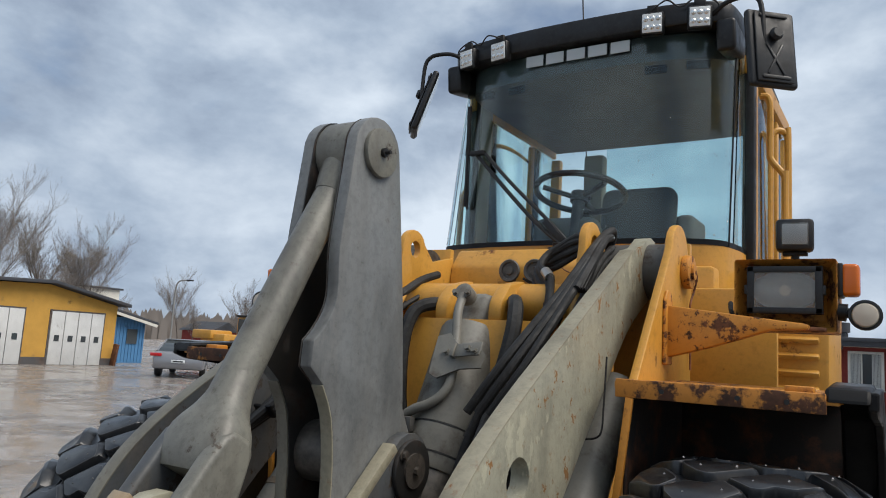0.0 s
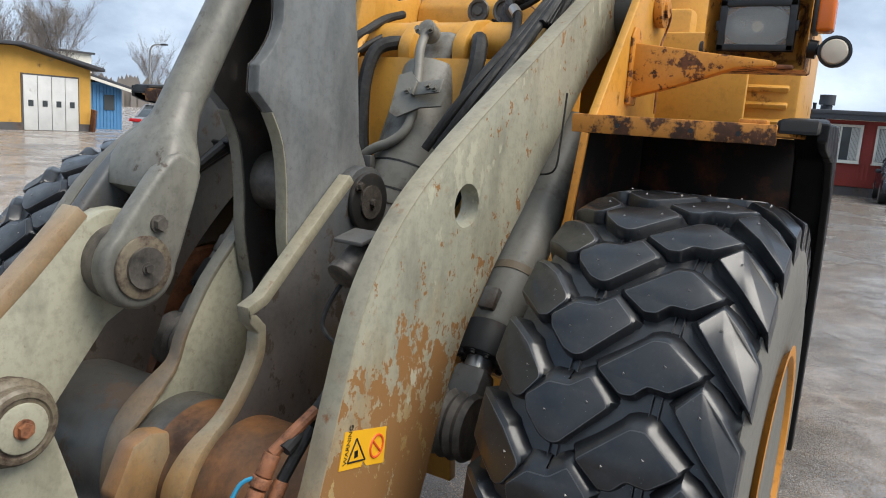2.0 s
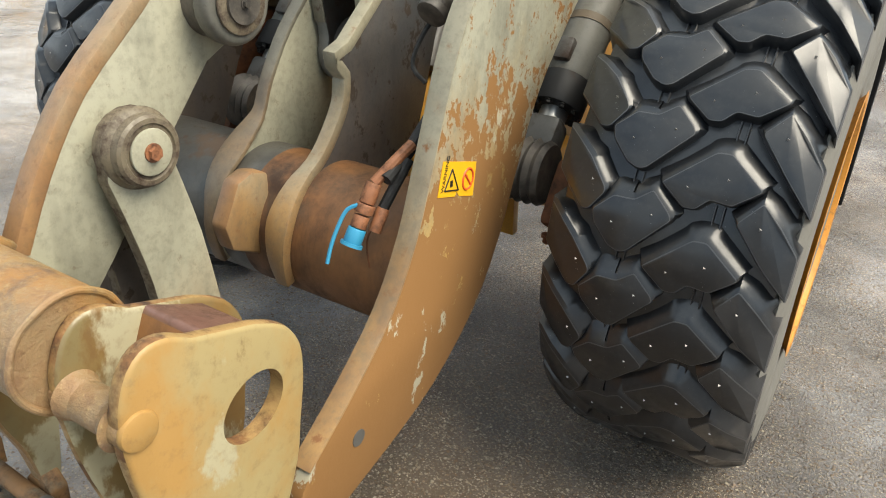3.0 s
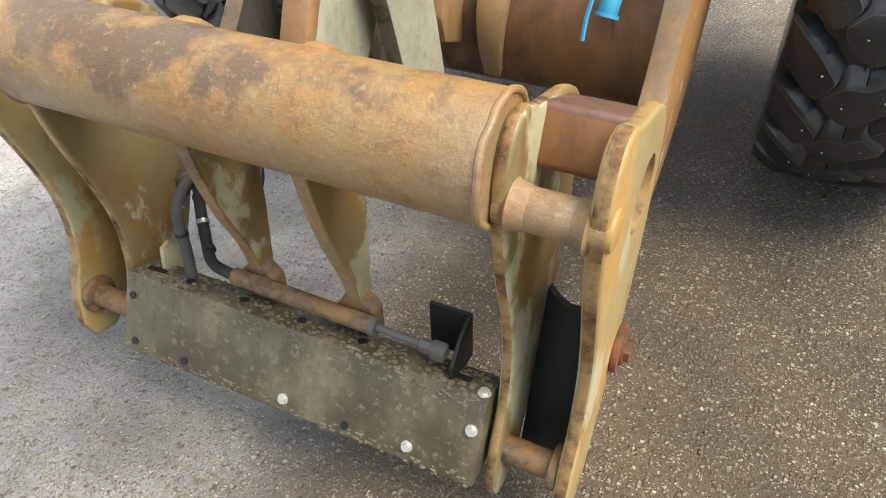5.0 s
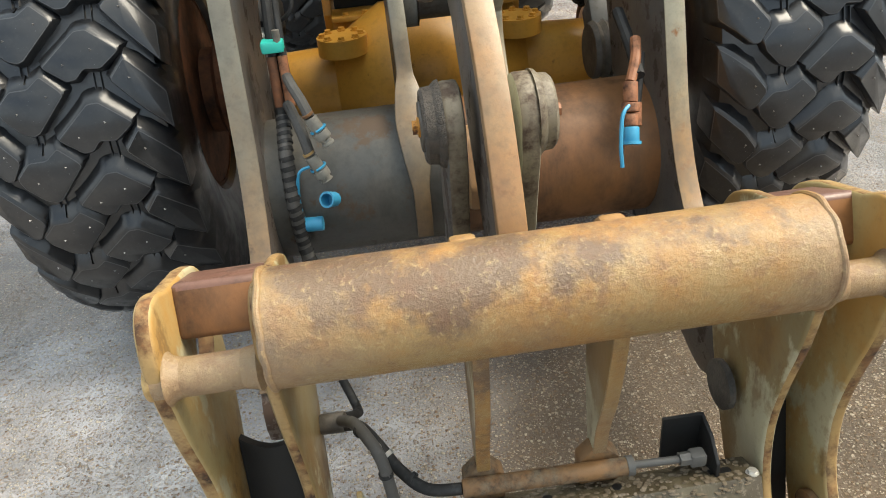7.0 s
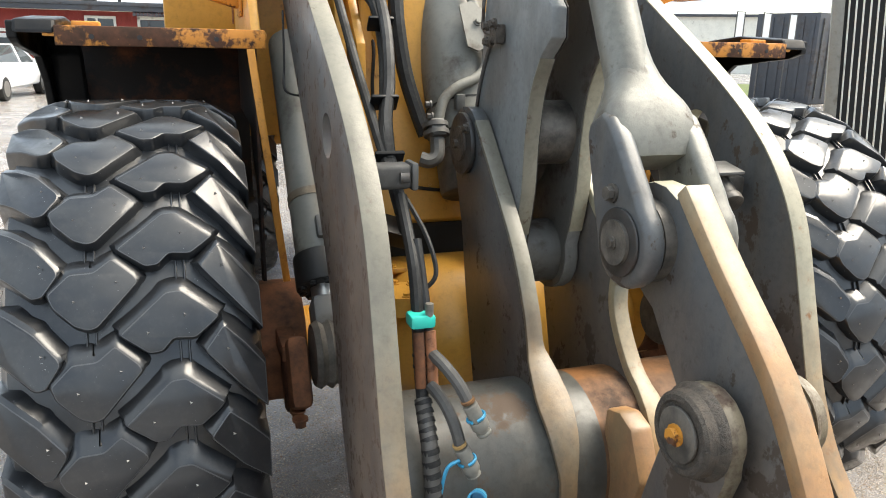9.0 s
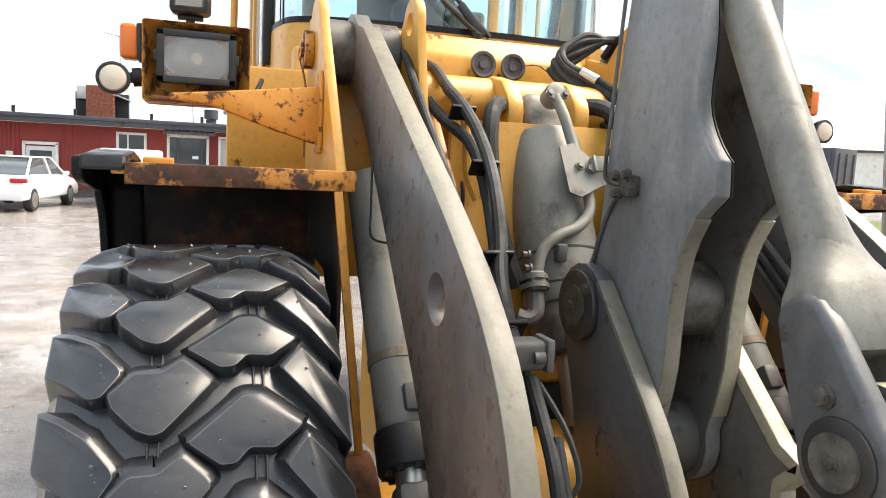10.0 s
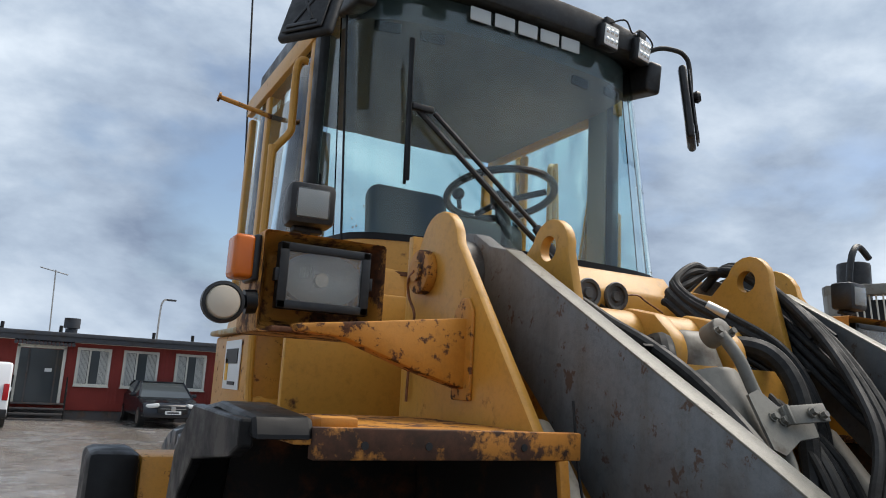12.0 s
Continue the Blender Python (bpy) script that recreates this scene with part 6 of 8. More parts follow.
for x, f in ((-0.41, 0.72), (-0.40, 0.15), (-0.26, 0.14), (0.15, 0.13)):
    at = Vector((x, 0.543 + 0.081 * f, 0.186 + 0.174 * f))
    slots = rod(at, at + fd * 0.003, 0.009, bm=slots, seg=12)
tagged(part("bolt_hole", slots, m_ink, cover), kind="stuff")
own = bmesh.new()
rng = random.Random(8)
for i in range(700):
    x = rng.uniform(-0.42, 0.42)
    f = rng.choice((rng.uniform(0.0, 0.12), rng.uniform(0.86, 1.0)))
    b = bmesh.new()
    bmesh.ops.create_icosphere(b, subdivisions=1, radius=rng.uniform(0.0018, 0.0048))
    if rng.random() < 0.6:
        f = rng.random()
        pt = (x, 0.626 + 0.076 * f, 0.360 - 0.027 * f)
    else:
        pt = (x, 0.543 + 0.081 * f, 0.186 + 0.174 * f)
    own = joined(own, b, Matrix.Translation(pt) @ Matrix.Diagonal((1.6, 1.2, 0.5, 1)))
tagged(part("dried_mud", own, m_muddy, cover), kind="stuff")
# locking cylinder with its hoses
c = part("locking_cylinder", rod((-0.165, 0.674, 0.400), (0.172, 0.670, 0.395), 0.0185, bevel=0.003), m_rust_mud, coupler, "small rusty locking cylinder")
bm = rod((0.172, 0.670, 0.395), (0.285, 0.668, 0.392), 0.008)
bm = rod((0.166, 0.670, 0.395), (0.180, 0.670, 0.395), 0.0205, bm=bm)
bm = box((0.312, 0.668, 0.390), (0.034, 0.030, 0.032), 0.007, bm)
bm = rod((0.297, 0.668, 0.392), (0.275, 0.668, 0.392), 0.014, bm=bm, seg=6)
part("cylinder_rod", bm, m_grey_dark, c)
bm = prism([(0.640, 0.335), (0.645, 0.385), (0.685, 0.425), (0.738, 0.442), (0.738, 0.325)], 0.344, 0.352, 0.002)
bm = prism([(0.730, 0.325), (0.730, 0.442), (0.738, 0.442), (0.738, 0.325)], 0.264, 0.346, 0.0, bm)
part("stop_bracket", bm, m_black_steel, coupler, "dark angle bracket")
ring = lathe([(0.026, 0.0), (0.040, 0.0), (0.042, 0.012), (0.040, 0.055), (0.026, 0.055)], 24, "X", m=Matrix.Translation((0.384, 0.80, 0.45)))
part("side_block", ring, m_grease, coupler, "greasy dark bush on the plate")
part("side_block", prism([(0.665, 0.335), (0.68, 0.40), (0.705, 0.405), (0.745, 0.325)], -0.375, -0.363, 0.003), m_cream, coupler)
part("hose_block", rod((-0.440, 0.855, 0.455), (-0.385, 0.847, 0.46), 0.022, bevel=0.004), m_grease, coupler, "greasy hose passage in the plate")
for k, pts in enumerate(([(-0.405, 0.855, 0.458), (-0.365, 0.800, 0.497), (-0.335, 0.740, 0.505), (-0.314, 0.703, 0.482), (-0.305, 0.692, 0.411), (-0.297, 0.676, 0.335)],
                         [(-0.405, 0.850, 0.445), (-0.360, 0.820, 0.470), (-0.325, 0.780, 0.455), (-0.285, 0.735, 0.415), (-0.235, 0.690, 0.397), (-0.165, 0.674, 0.400)],
                         [(-0.405, 0.865, 0.455), (-0.370, 0.93, 0.40), (-0.378, 1.034, 0.33), (-0.42, 1.10, 0.42)])):
    part("hydraulic_hose", sweep(pts, 0.0125 if k < 2 else 0.011, seg=12), m_sleeve if k == 0 else m_hose, coupler, "muddy grey hydraulic hose" if k == 0 else "wet black hydraulic hose")
    for j in range(3 if k < 2 else 0):
        p, q = Vector(pts[1 + j]), Vector(pts[2 + j])
        part("hose_clip", rod(p.lerp(q, 0.42), p.lerp(q, 0.55), 0.0145), m_bright if j == 1 else m_hose, coupler)
# the coupler hangs a little off the middle of the arms
coupler.location.x += 0.016

# ---- hoses of the loader ----
def hose(pts, r, material=None, name="hydraulic_hose", label=""):
    return part(name, sweep(pts, r, seg=10), material or m_hose, loader, label)


# along the left arm
hose([(-0.40, 2.95, 2.10), (-0.42, 2.82, 2.06), (-0.435, 2.66, 1.97), (-0.44, 2.40, 1.78), (-0.44, 2.10, 1.55), (-0.44, 1.85, 1.38), (-0.44, 1.72, 1.28)], 0.013)
hose([(-0.34, 2.92, 2.06), (-0.33, 2.78, 2.02), (-0.33, 2.64, 1.95), (-0.325, 2.50, 1.885), (-0.33, 2.35, 1.80), (-0.345, 2.20, 1.69), (-0.375, 2.06, 1.56), (-0.41, 1.96, 1.47), (-0.43, 1.85, 1.38)], 0.017)
hose([(-0.36, 2.80, 1.95), (-0.36, 2.60, 1.86), (-0.33, 2.42, 1.78), (-0.34, 2.26, 1.66), (-0.38, 2.08, 1.54), (-0.425, 1.90, 1.42), (-0.43, 1.70, 1.24)], 0.017)
hose([(-0.30, 2.80, 1.98), (-0.30, 2.62, 1.90), (-0.30, 2.44, 1.80), (-0.33, 2.28, 1.70), (-0.38, 2.10, 1.54), (-0.425, 1.94, 1.43)], 0.010)
for x, y, z in ((-0.33, 2.50, 1.87), (-0.345, 2.27, 1.715), (-0.40, 2.02, 1.51), (-0.43, 1.86, 1.385)):
    part("hose_band", box((x, y, z), (0.075, 0.012, 0.05), 0.004, turn=(40, 0, 0)), m_black_rubber, loader)
# down the inside of the left arm, to the couplings
hose([(-0.44, 1.72, 1.32), (-0.447, 1.58, 1.18), (-0.452, 1.52, 1.0), (-0.453, 1.485, 0.90)], 0.014)
hose([(-0.43, 1.62, 1.24), (-0.428, 1.54, 1.08), (-0.425, 1.50, 0.96)], 0.011)
BENDS = [Vector(p) for p in ((-0.453, 1.49, 0.915), (-0.457, 1.425, 0.84), (-0.458, 1.384, 0.72), (-0.452, 1.378, 0.60), (-0.43, 1.34, 0.46))]
SLEEVE = [a.lerp(b, k / 5) for a, b in zip(BENDS, BENDS[1:]) for k in range(5)] + BENDS[-1:]
part("hose_sleeve", sweep(SLEEVE, 0.0185, seg=12, steps=2), m_sleeve, loader, "spiral-wrapped hose sleeve")
bm = bmesh.new()
for p, q in zip(SLEEVE, SLEEVE[1:]):
    bm = rod(p.lerp(q, 0.25), p.lerp(q, 0.75) + Vector((0.002, 0, 0)), 0.0198, bm=bm, seg=14)
tagged(part("sleeve_winding", bm, m_hose, loader), kind="stuff")
tc = part("hose_clamp", box((-0.447, 1.53, 1.085), (0.056, 0.05, 0.030), 0.007), m_teal, loader, "teal plastic hose clamp")
part("clamp_bolt", rod((-0.432, 1.515, 1.09), (-0.432, 1.515, 1.125), 0.009, seg=12), m_cyl, tc)
for x, stuff_ in ((-0.455, m_rust), (-0.428, m_copper)):
    part("pipe_union", rod((x, 1.52, 1.06), (x, 1.495, 0.94), 0.0125, seg=14), stuff_, loader, "rust-red pipe union")
    for z in (1.012, 0.988):
        part("union_band", rod((x, 1.5125 + (z - 1.0) * 0.2, z), (x, 1.5115 + (z - 1.0) * 0.2, z - 0.006), 0.0145, seg=14), m_hose, loader)
for pts, tip in (([(-0.425, 1.505, 1.01), (-0.412, 1.46, 0.998), (-0.393, 1.425, 0.970), (-0.378, 1.402, 0.935)], (-0.343, 1.396, 0.862)),
                 ([(-0.435, 1.49, 0.945), (-0.420, 1.45, 0.925), (-0.405, 1.42, 0.885), (-0.394, 1.402, 0.835)], (-0.364, 1.398, 0.767))):
    hose(pts, 0.0135, m_sleeve)
    b, tip = Vector(pts[-1]), Vector(tip)
    d = (tip - b).normalized()
    q = part("quick_connector", rod(b, b + d * 0.042, 0.0165, bevel=0.002), m_cyl, loader, "muddy steel quick connector")
    bm = rod(b + d * 0.040, b + d * 0.062, 0.020, seg=18, bevel=0.003)
    bm = rod(b + d * 0.062, b + d * 0.072, 0.014, bm=bm, seg=18)
    bm = rod(b + d * 0.072, tip, 0.017, bm=bm, seg=18, bevel=0.003)
    part("connector_ring", bm, m_cyl, q)
    part("hose_wire", rod(b + d * -0.012, b + d * -0.006, 0.0155, seg=14), m_gold, q)
    ring = [b + d * 0.034 + 0.0195 * (math.cos(a / 10 * math.tau) * d.orthogonal().normalized() + math.sin(a / 10 * math.tau) * d.cross(d.orthogonal().normalized())) for a in range(10)]
    part("connector_cord", sweep(ring, 0.0035, seg=6, steps=2, closed=True), m_blue_cap, q)
part("cap_cord", sweep([(-0.40, 1.392, 0.812), (-0.428, 1.39, 0.80), (-0.440, 1.39, 0.75), (-0.442, 1.387, 0.70), (-0.438, 1.387, 0.665)], 0.0042, seg=6), m_blue_cap, loader)
part("dust_cap", lathe([(0, 0.0), (0.004, 0.019), (0.045, 0.021), (0.045, 0.016), (0.01, 0.015)], 20, "Y", m=pose(-0.352, 1.395, 0.712, 25, 0, 152)), m_blue_cap, loader, "open blue dust cap")
part("dust_cap", rod((-0.438, 1.387, 0.653), (-0.392, 1.384, 0.653), 0.019, bevel=0.003), m_blue_cap, loader, "blue dust cap")
# right side couplings
hose([(0.45, 1.60, 1.05), (0.455, 1.50, 0.98), (0.45, 1.42, 0.93)], 0.016)
for k, pts in enumerate(([(0.465, 1.50, 1.00), (0.45, 1.45, 0.965), (0.425, 1.41, 0.92)], [(0.47, 1.48, 0.97), (0.46, 1.45, 0.92), (0.445, 1.42, 0.86)])):
    part("pipe_bend", sweep(pts, 0.014, seg=10), m_copper if k == 0 else m_hose, loader)
b0, d0 = Vector((0.425, 1.41, 0.92)), Vector((-0.10, -0.42, -0.90)).normalized()
cup = part("quick_connector", rod(b0, b0 + d0 * 0.05, 0.019, bevel=0.002), m_copper, loader, "rust-red quick connector with a blue cap")
for a0, a1, r in ((0.052, 0.075, 0.023), (0.08, 0.11, 0.019)):
    part("connector_ring", rod(b0 + d0 * a0, b0 + d0 * a1, r, bevel=0.002), m_copper, cup)
part("dust_cap", rod(b0 + d0 * 0.112, b0 + d0 * 0.15, 0.022, bevel=0.003), m_blue_cap, cup)
part("cap_flange", rod(b0 + d0 * 0.148, b0 + d0 * 0.156, 0.027), m_blue_cap, cup)
part("cap_cord", sweep([b0 + d0 * 0.05 + Vector((-0.01, -0.02, 0)), b0 + d0 * 0.07 + Vector((-0.03, -0.03, 0)), b0 + d0 * 0.14 + Vector((-0.035, -0.03, 0)), b0 + d0 * 0.20 + Vector((-0.03, -0.025, 0))], 0.005, seg=6), m_blue_cap, cup)
b1 = Vector((0.445, 1.42, 0.86))
part("quick_connector", rod(b1, b1 + d0 * 0.06, 0.016, bevel=0.002), m_copper, loader, "small rust-red connector")
part("cap_chain", sweep([b1 + d0 * 0.02, b1 + Vector((-0.03, -0.02, -0.08)), b1 + Vector((-0.03, -0.01, -0.16))], 0.0025, seg=5), m_rust, loader)
for x in (-0.40, 0.40):
    s = 1 if x > 0 else -1
    if s > 0:
        bm = rod((s * 0.424, 1.70, 1.335), (s * 0.420, 1.625, 1.275), 0.032, bevel=0.005)
        bm = rod((s * 0.4205, 1.64, 1.287), (s * 0.4195, 1.622, 1.273), 0.038, bm=bm, bevel=0.004)
        l = part("arm_socket", box((s * 0.465, 1.70, 1.31), (0.10, 0.03, 0.05), 0.008, bm), m_grease, loader, "grey connector socket with a hinged lid")
        part("socket_lid", box((s * 0.424, 1.675, 1.362), (0.085, 0.085, 0.012), 0.005, turn=(12, 0, 0)), m_grey_dark, l)
    else:
        l = part("arm_socket", box((-0.462, 1.735, 1.365), (0.095, 0.060, 0.058), 0.012, seg=3), m_sleeve, loader, "pale grey connector socket with a closed lid")
        bm = box((-0.408, 1.735, 1.365), (0.016, 0.066, 0.064), 0.005)
        part("socket_lid", rod((-0.445, 1.700, 1.365), (-0.425, 1.697, 1.365), 0.012, bm=bm, seg=12), m_grey_dark, l)
    part("lamp_wire", sweep([(x + s * 0.03, 1.72, 1.32), (x + s * 0.0, 1.64, 1.24), (x - s * 0.01, 1.60, 1.16), (x + s * 0.03, 1.60, 1.12)], 0.006, seg=6), m_hose, loader)
# bundles over the right ear and the right arm
for k in range(6):
    o, w = 0.014 * k, 0.024 * k
    hose([(0.452, 2.55 + o, 1.97), (0.45, 2.80, 2.165), (0.435, 2.92, 2.20), (0.38, 2.955, 2.205), ((0.30 - o), 2.94, 2.215 - o * 1.6), ((0.23 - o), 2.935, 2.18 - o * 1.5), ((0.18 - o * 0.6), 2.91, 2.14 - o), ((0.18 - o * 0.3), 2.85, 2.085 - o), ((0.26 - o * 0.3), 2.77, 2.03 - w), ((0.325 - o * 0.4), 2.62, 1.92 - w), ((0.35 - o), 2.53, 1.74 - w), ((0.345 - o), 2.50, 1.50), ((0.33 - o), 2.49, 1.30)], (0.013, 0.016, 0.010, 0.016, 0.009, 0.012)[k])
part("pipe_union", rod((0.215, 2.82, 2.06), (0.255, 2.775, 2.03), 0.02, seg=14), m_bright, loader)
part("hose_band", box((0.335, 2.60, 1.87), (0.09, 0.05, 0.02), 0.006, turn=(30, 0, 0)), m_black_rubber, loader)
for k in range(3):
    hose([(0.44, 2.98, 2.17 - 0.02 * k), (0.445, 2.80, 2.10 - 0.03 * k), (0.447, 2.50, 1.84 - 0.04 * k), (0.447, 2.20, 1.60 - 0.04 * k), (0.447, 1.90, 1.36 - 0.04 * k), (0.45, 1.65, 1.10)], 0.012)
    hose([(0.40, 3.0, 2.15), (0.42 + 0.012 * k, 2.92, 2.21 + 0.008 * k), (0.435, 2.78, 2.14 + 0.01 * k), (0.44 - 0.02 * k, 2.55, 1.96), (0.38 - 0.04 * k, 2.35, 1.72), (0.28 - 0.04 * k, 2.30, 1.55)], 0.015)
hose([(-0.13, 2.74, 1.90), (-0.16, 2.64, 1.915), (-0.21, 2.57, 1.88), (-0.225, 2.53, 1.76), (-0.205, 2.50, 1.58), (-0.17, 2.475, 1.45), (-0.145, 2.45, 1.37)], 0.026, m_hose, label="thick black suction hose")
hose([(0.13, 2.76, 1.90), (0.17, 2.66, 1.93), (0.215, 2.58, 1.90), (0.235, 2.52, 1.80), (0.21, 2.47, 1.62), (0.15, 2.42, 1.45)], 0.028, m_hose, label="thick black suction hose")
for k in range(4):
    hose([(0.20 + 0.03 * k, 2.78, 1.84 - 0.02 * k), (0.22 + 0.03 * k, 2.62, 1.80 - 0.02 * k), (0.20 + 0.035 * k, 2.45, 1.62), (0.17 + 0.04 * k, 2.34, 1.42), (0.15 + 0.04 * k, 2.28, 1.22)], (0.014, 0.018, 0.012, 0.016)[k], m_sleeve if k == 1 else m_hose)
hose([(-0.30, 2.70, 1.75), (-0.29, 2.58, 1.66), (-0.30, 2.55, 1.5), (-0.28, 2.52, 1.3), (-0.2, 2.5, 1.2), (-0.05, 2.49, 1.17), (0.1, 2.49, 1.16)], 0.006)
part("yellow_pipe", sweep([(-0.33, 2.66, 1.95), (-0.30, 2.56, 1.85), (-0.29, 2.54, 1.70), (-0.26, 2.53, 1.62)], 0.014), m_yellow, loader)
# grease line on the left crank plate
hose([(-0.13, 1.885, 2.295), (-0.13, 1.99, 2.26), (-0.108, 2.02, 2.20), (-0.105, 2.05, 1.95), (-0.105, 2.07, 1.75), (-0.105, 2.06, 1.70), (-0.118, 1.96, 1.69)], 0.005, m_grey_dark, "grease_line")
bm = box((-0.115, 1.945, 1.69), (0.03, 0.05, 0.05), 0.008)
for dy, dz in ((-0.02, 0.025), (0.02, -0.02), (0.03, 0.02)):
    bm = bolt((-0.13, 1.945 + dy, 1.69 + dz), (-1, 0, 0), 0.010, 0.016, bm)
part("grease_block", bm, m_weld, loader, "greasy lubrication block")
hose([(-0.118, 1.97, 1.665), (-0.105, 2.03, 1.64), (-0.105, 2.08, 1.55), (-0.105, 2.10, 1.48)], 0.005, m_grey_dark, "grease_line")

# warning sticker on the right arm
sy, sz = 1.515, 0.865
own = bmesh.new()
c4 = [(1.450, 0.908), (1.528, 0.889), (1.535, 0.900), (1.548, 0.884), (1.615, 0.866), (1.620, 0.952), (1.467, 0.990)]
vs = [own.verts.new((0.5722, y, z)) for y, z in c4]
vb = [own.verts.new((0.5714, y, z)) for y, z in c4]
own.faces.new(vs), own.faces.new(vb[::-1])
for i in range(len(c4)):
    j = (i + 1) % len(c4)
    own.faces.new((vs[i], vs[j], vb[j], vb[i]))
sticker = thing("warning_sticker", "torn yellow warning sticker on the lift arm", "sticker", (0.572, 1.465, 0.90))
part("sticker_sheet", own, m_sticker, sticker, smooth=0)
own = bmesh.new()
tri = [(1.478, 0.916), (1.508, 0.962), (1.541, 0.902)]
for (y0, z0), (y1, z1) in zip(tri, tri[1:] + tri[:1]):
    own = rod((0.5724, y0, z0), (0.5724, y1, z1), 0.002, bm=own, seg=6)
own = box((0.5724, 1.508, 0.926), (0.001, 0.012, 0.016), 0.0, own)
part("warning_triangle", own, m_ink, sticker)
own = bmesh.new()
ring = [(0.5724, 1.583 + 0.024 * math.cos(k * math.pi / 8), 0.918 + 0.026 * math.sin(k * math.pi / 8)) for k in range(17)]
own = sweep(ring, 0.003, steps=1, seg=6)
own = rod((0.5724, 1.568, 0.935), (0.5724, 1.598, 0.901), 0.003, bm=own, seg=6)
part("forbidden_ring", own, m_red, sticker)
cu = bpy.data.curves.new("warning_text", "FONT")
cu.body, cu.size, cu.extrude = "WARNING", 0.018, 0.0003
txt = new("warning_text", cu)
txt.data.materials.append(m_ink)
txt.matrix_world = pose(0.5726, 1.474, 0.913, 90, 0, 90) @ Matrix.Rotation(radians(76), 4, "Z")
dg = bpy.context.evaluated_depsgraph_get()
me_txt = bpy.data.meshes.new_from_object(txt.evaluated_get(dg))
mt = txt.matrix_world.copy()
bpy.data.objects.remove(txt)
me_txt.transform(mt)
wt = new("warning_lettering", me_txt)
wt.parent = sticker
wt.matrix_parent_inverse = Matrix.Translation(-sticker.location)

# ---- yard buildings ----
m_red_wood = painted("red_board_paint", (0.27, 0.035, 0.026), (0.12, 0.03, 0.02), 0.60, 0.75, 3.0, 0.75, stretch=(1, 1, 0.3))
m_white_trim = painted("white_trim_paint", (0.74, 0.72, 0.64), (0.45, 0.42, 0.36), 0.60, 0.75, 3.0, 0.6)
m_roof_felt = painted("grey_roof_felt", (0.055, 0.06, 0.07), (0.09, 0.09, 0.09), 0.5, 0.7, 2.0, 0.7)
m_plinth = painted("grey_plinth", (0.10, 0.095, 0.095), (0.16, 0.10, 0.07), 0.5, 0.7, 2.0, 0.9)
m_render = painted("yellow_render", (0.62, 0.34, 0.065), (0.42, 0.33, 0.2), 0.60, 0.72, 1.2, 0.85)
m_door_white = painted("white_door_paint", (0.68, 0.68, 0.66), (0.40, 0.38, 0.34), 0.62, 0.78, 2.0, 0.6)
m_blue_wood = painted("blue_board_paint", (0.085, 0.25, 0.48), (0.05, 0.12, 0.2), 0.6, 0.75, 2.0, 0.7)
m_curtain = mat("pale_curtain", (0.52, 0.52, 0.49), 0.9)
m_brick = painted("brick_red", (0.30, 0.095, 0.055), (0.20, 0.07, 0.05), 0.45, 0.6, 12.0, 0.9)
m_white_car = mat("white_car_paint", (0.74, 0.75, 0.76), 0.22)
m_black_car = mat("black_car_paint", (0.014, 0.016, 0.02), 0.14)
m_silver_car = mat("silver_car_paint", (0.30, 0.30, 0.31), 0.25, 0.5)
m_tail = mat("red_lamp_glass", (0.45, 0.012, 0.015), 0.15)
m_bark = painted("grey_bark", (0.17, 0.14, 0.12), (0.08, 0.06, 0.05), 0.45, 0.6, 6.0, 0.9)
m_twig = mat("twigs", (0.21, 0.185, 0.165), 0.9)
m_grass = painted("grass", (0.10, 0.15, 0.02), (0.05, 0.08, 0.015), 0.4, 0.6, 8.0, 0.9)
m_needle = painted("spruce_green", (0.025, 0.045, 0.022), (0.012, 0.025, 0.012), 0.4, 0.6, 6.0, 0.9)


def window(h, x0, x1, z0, z1, y, mull=(0.38,), curtain=True):
    """A white window in a wall that faces -y."""
    f = bmesh.new()
    w = 0.09
    for c, s in ((((x0 + x1) / 2, z1 - w / 2), (x1 - x0, w)), (((x0 + x1) / 2, z0 + w / 2), (x1 - x0, w)), ((x0 + w / 2, (z0 + z1) / 2), (w, z1 - z0 - 2 * w)), ((x1 - w / 2, (z0 + z1) / 2), (w, z1 - z0 - 2 * w))):
        f = box((c[0], y - 0.02, c[1]), (s[0], 0.12, s[1]), 0.01, f)
    for k in mull:
        f = box((x0 + k * (x1 - x0), y - 0.01, (z0 + z1) / 2), (0.06, 0.09, z1 - z0 - 2 * w), 0.006, f)
    win = part("window", f, m_white_trim, h, "white-framed window")
    part("pane", box(((x0 + x1) / 2, y + 0.01, (z0 + z1) / 2), (x1 - x0 - 2 * w, 0.01, z1 - z0 - 2 * w), 0.0), m_window_dark, win)
    if curtain:
        c = bmesh.new()
        for a, b in ((0.08, 0.34), (0.66, 0.92)):
            n = 7
            for i in range(n):
                xx = x0 + (a + (b - a) * (i + 0.5) / n) * (x1 - x0)
                c = box((xx, y + 0.0, (z0 + z1) / 2), ((b - a) * (x1 - x0) / n * 0.8, 0.008, z1 - z0 - 2 * w - 0.02), 0.002, c)
        tagged(part("curtain", c, m_curtain, win), kind="stuff")
    part("sill", box(((x0 + x1) / 2, y - 0.08, z0 - 0.01), (x1 - x0 + 0.06, 0.10, 0.03), 0.006), m_white_trim, win)


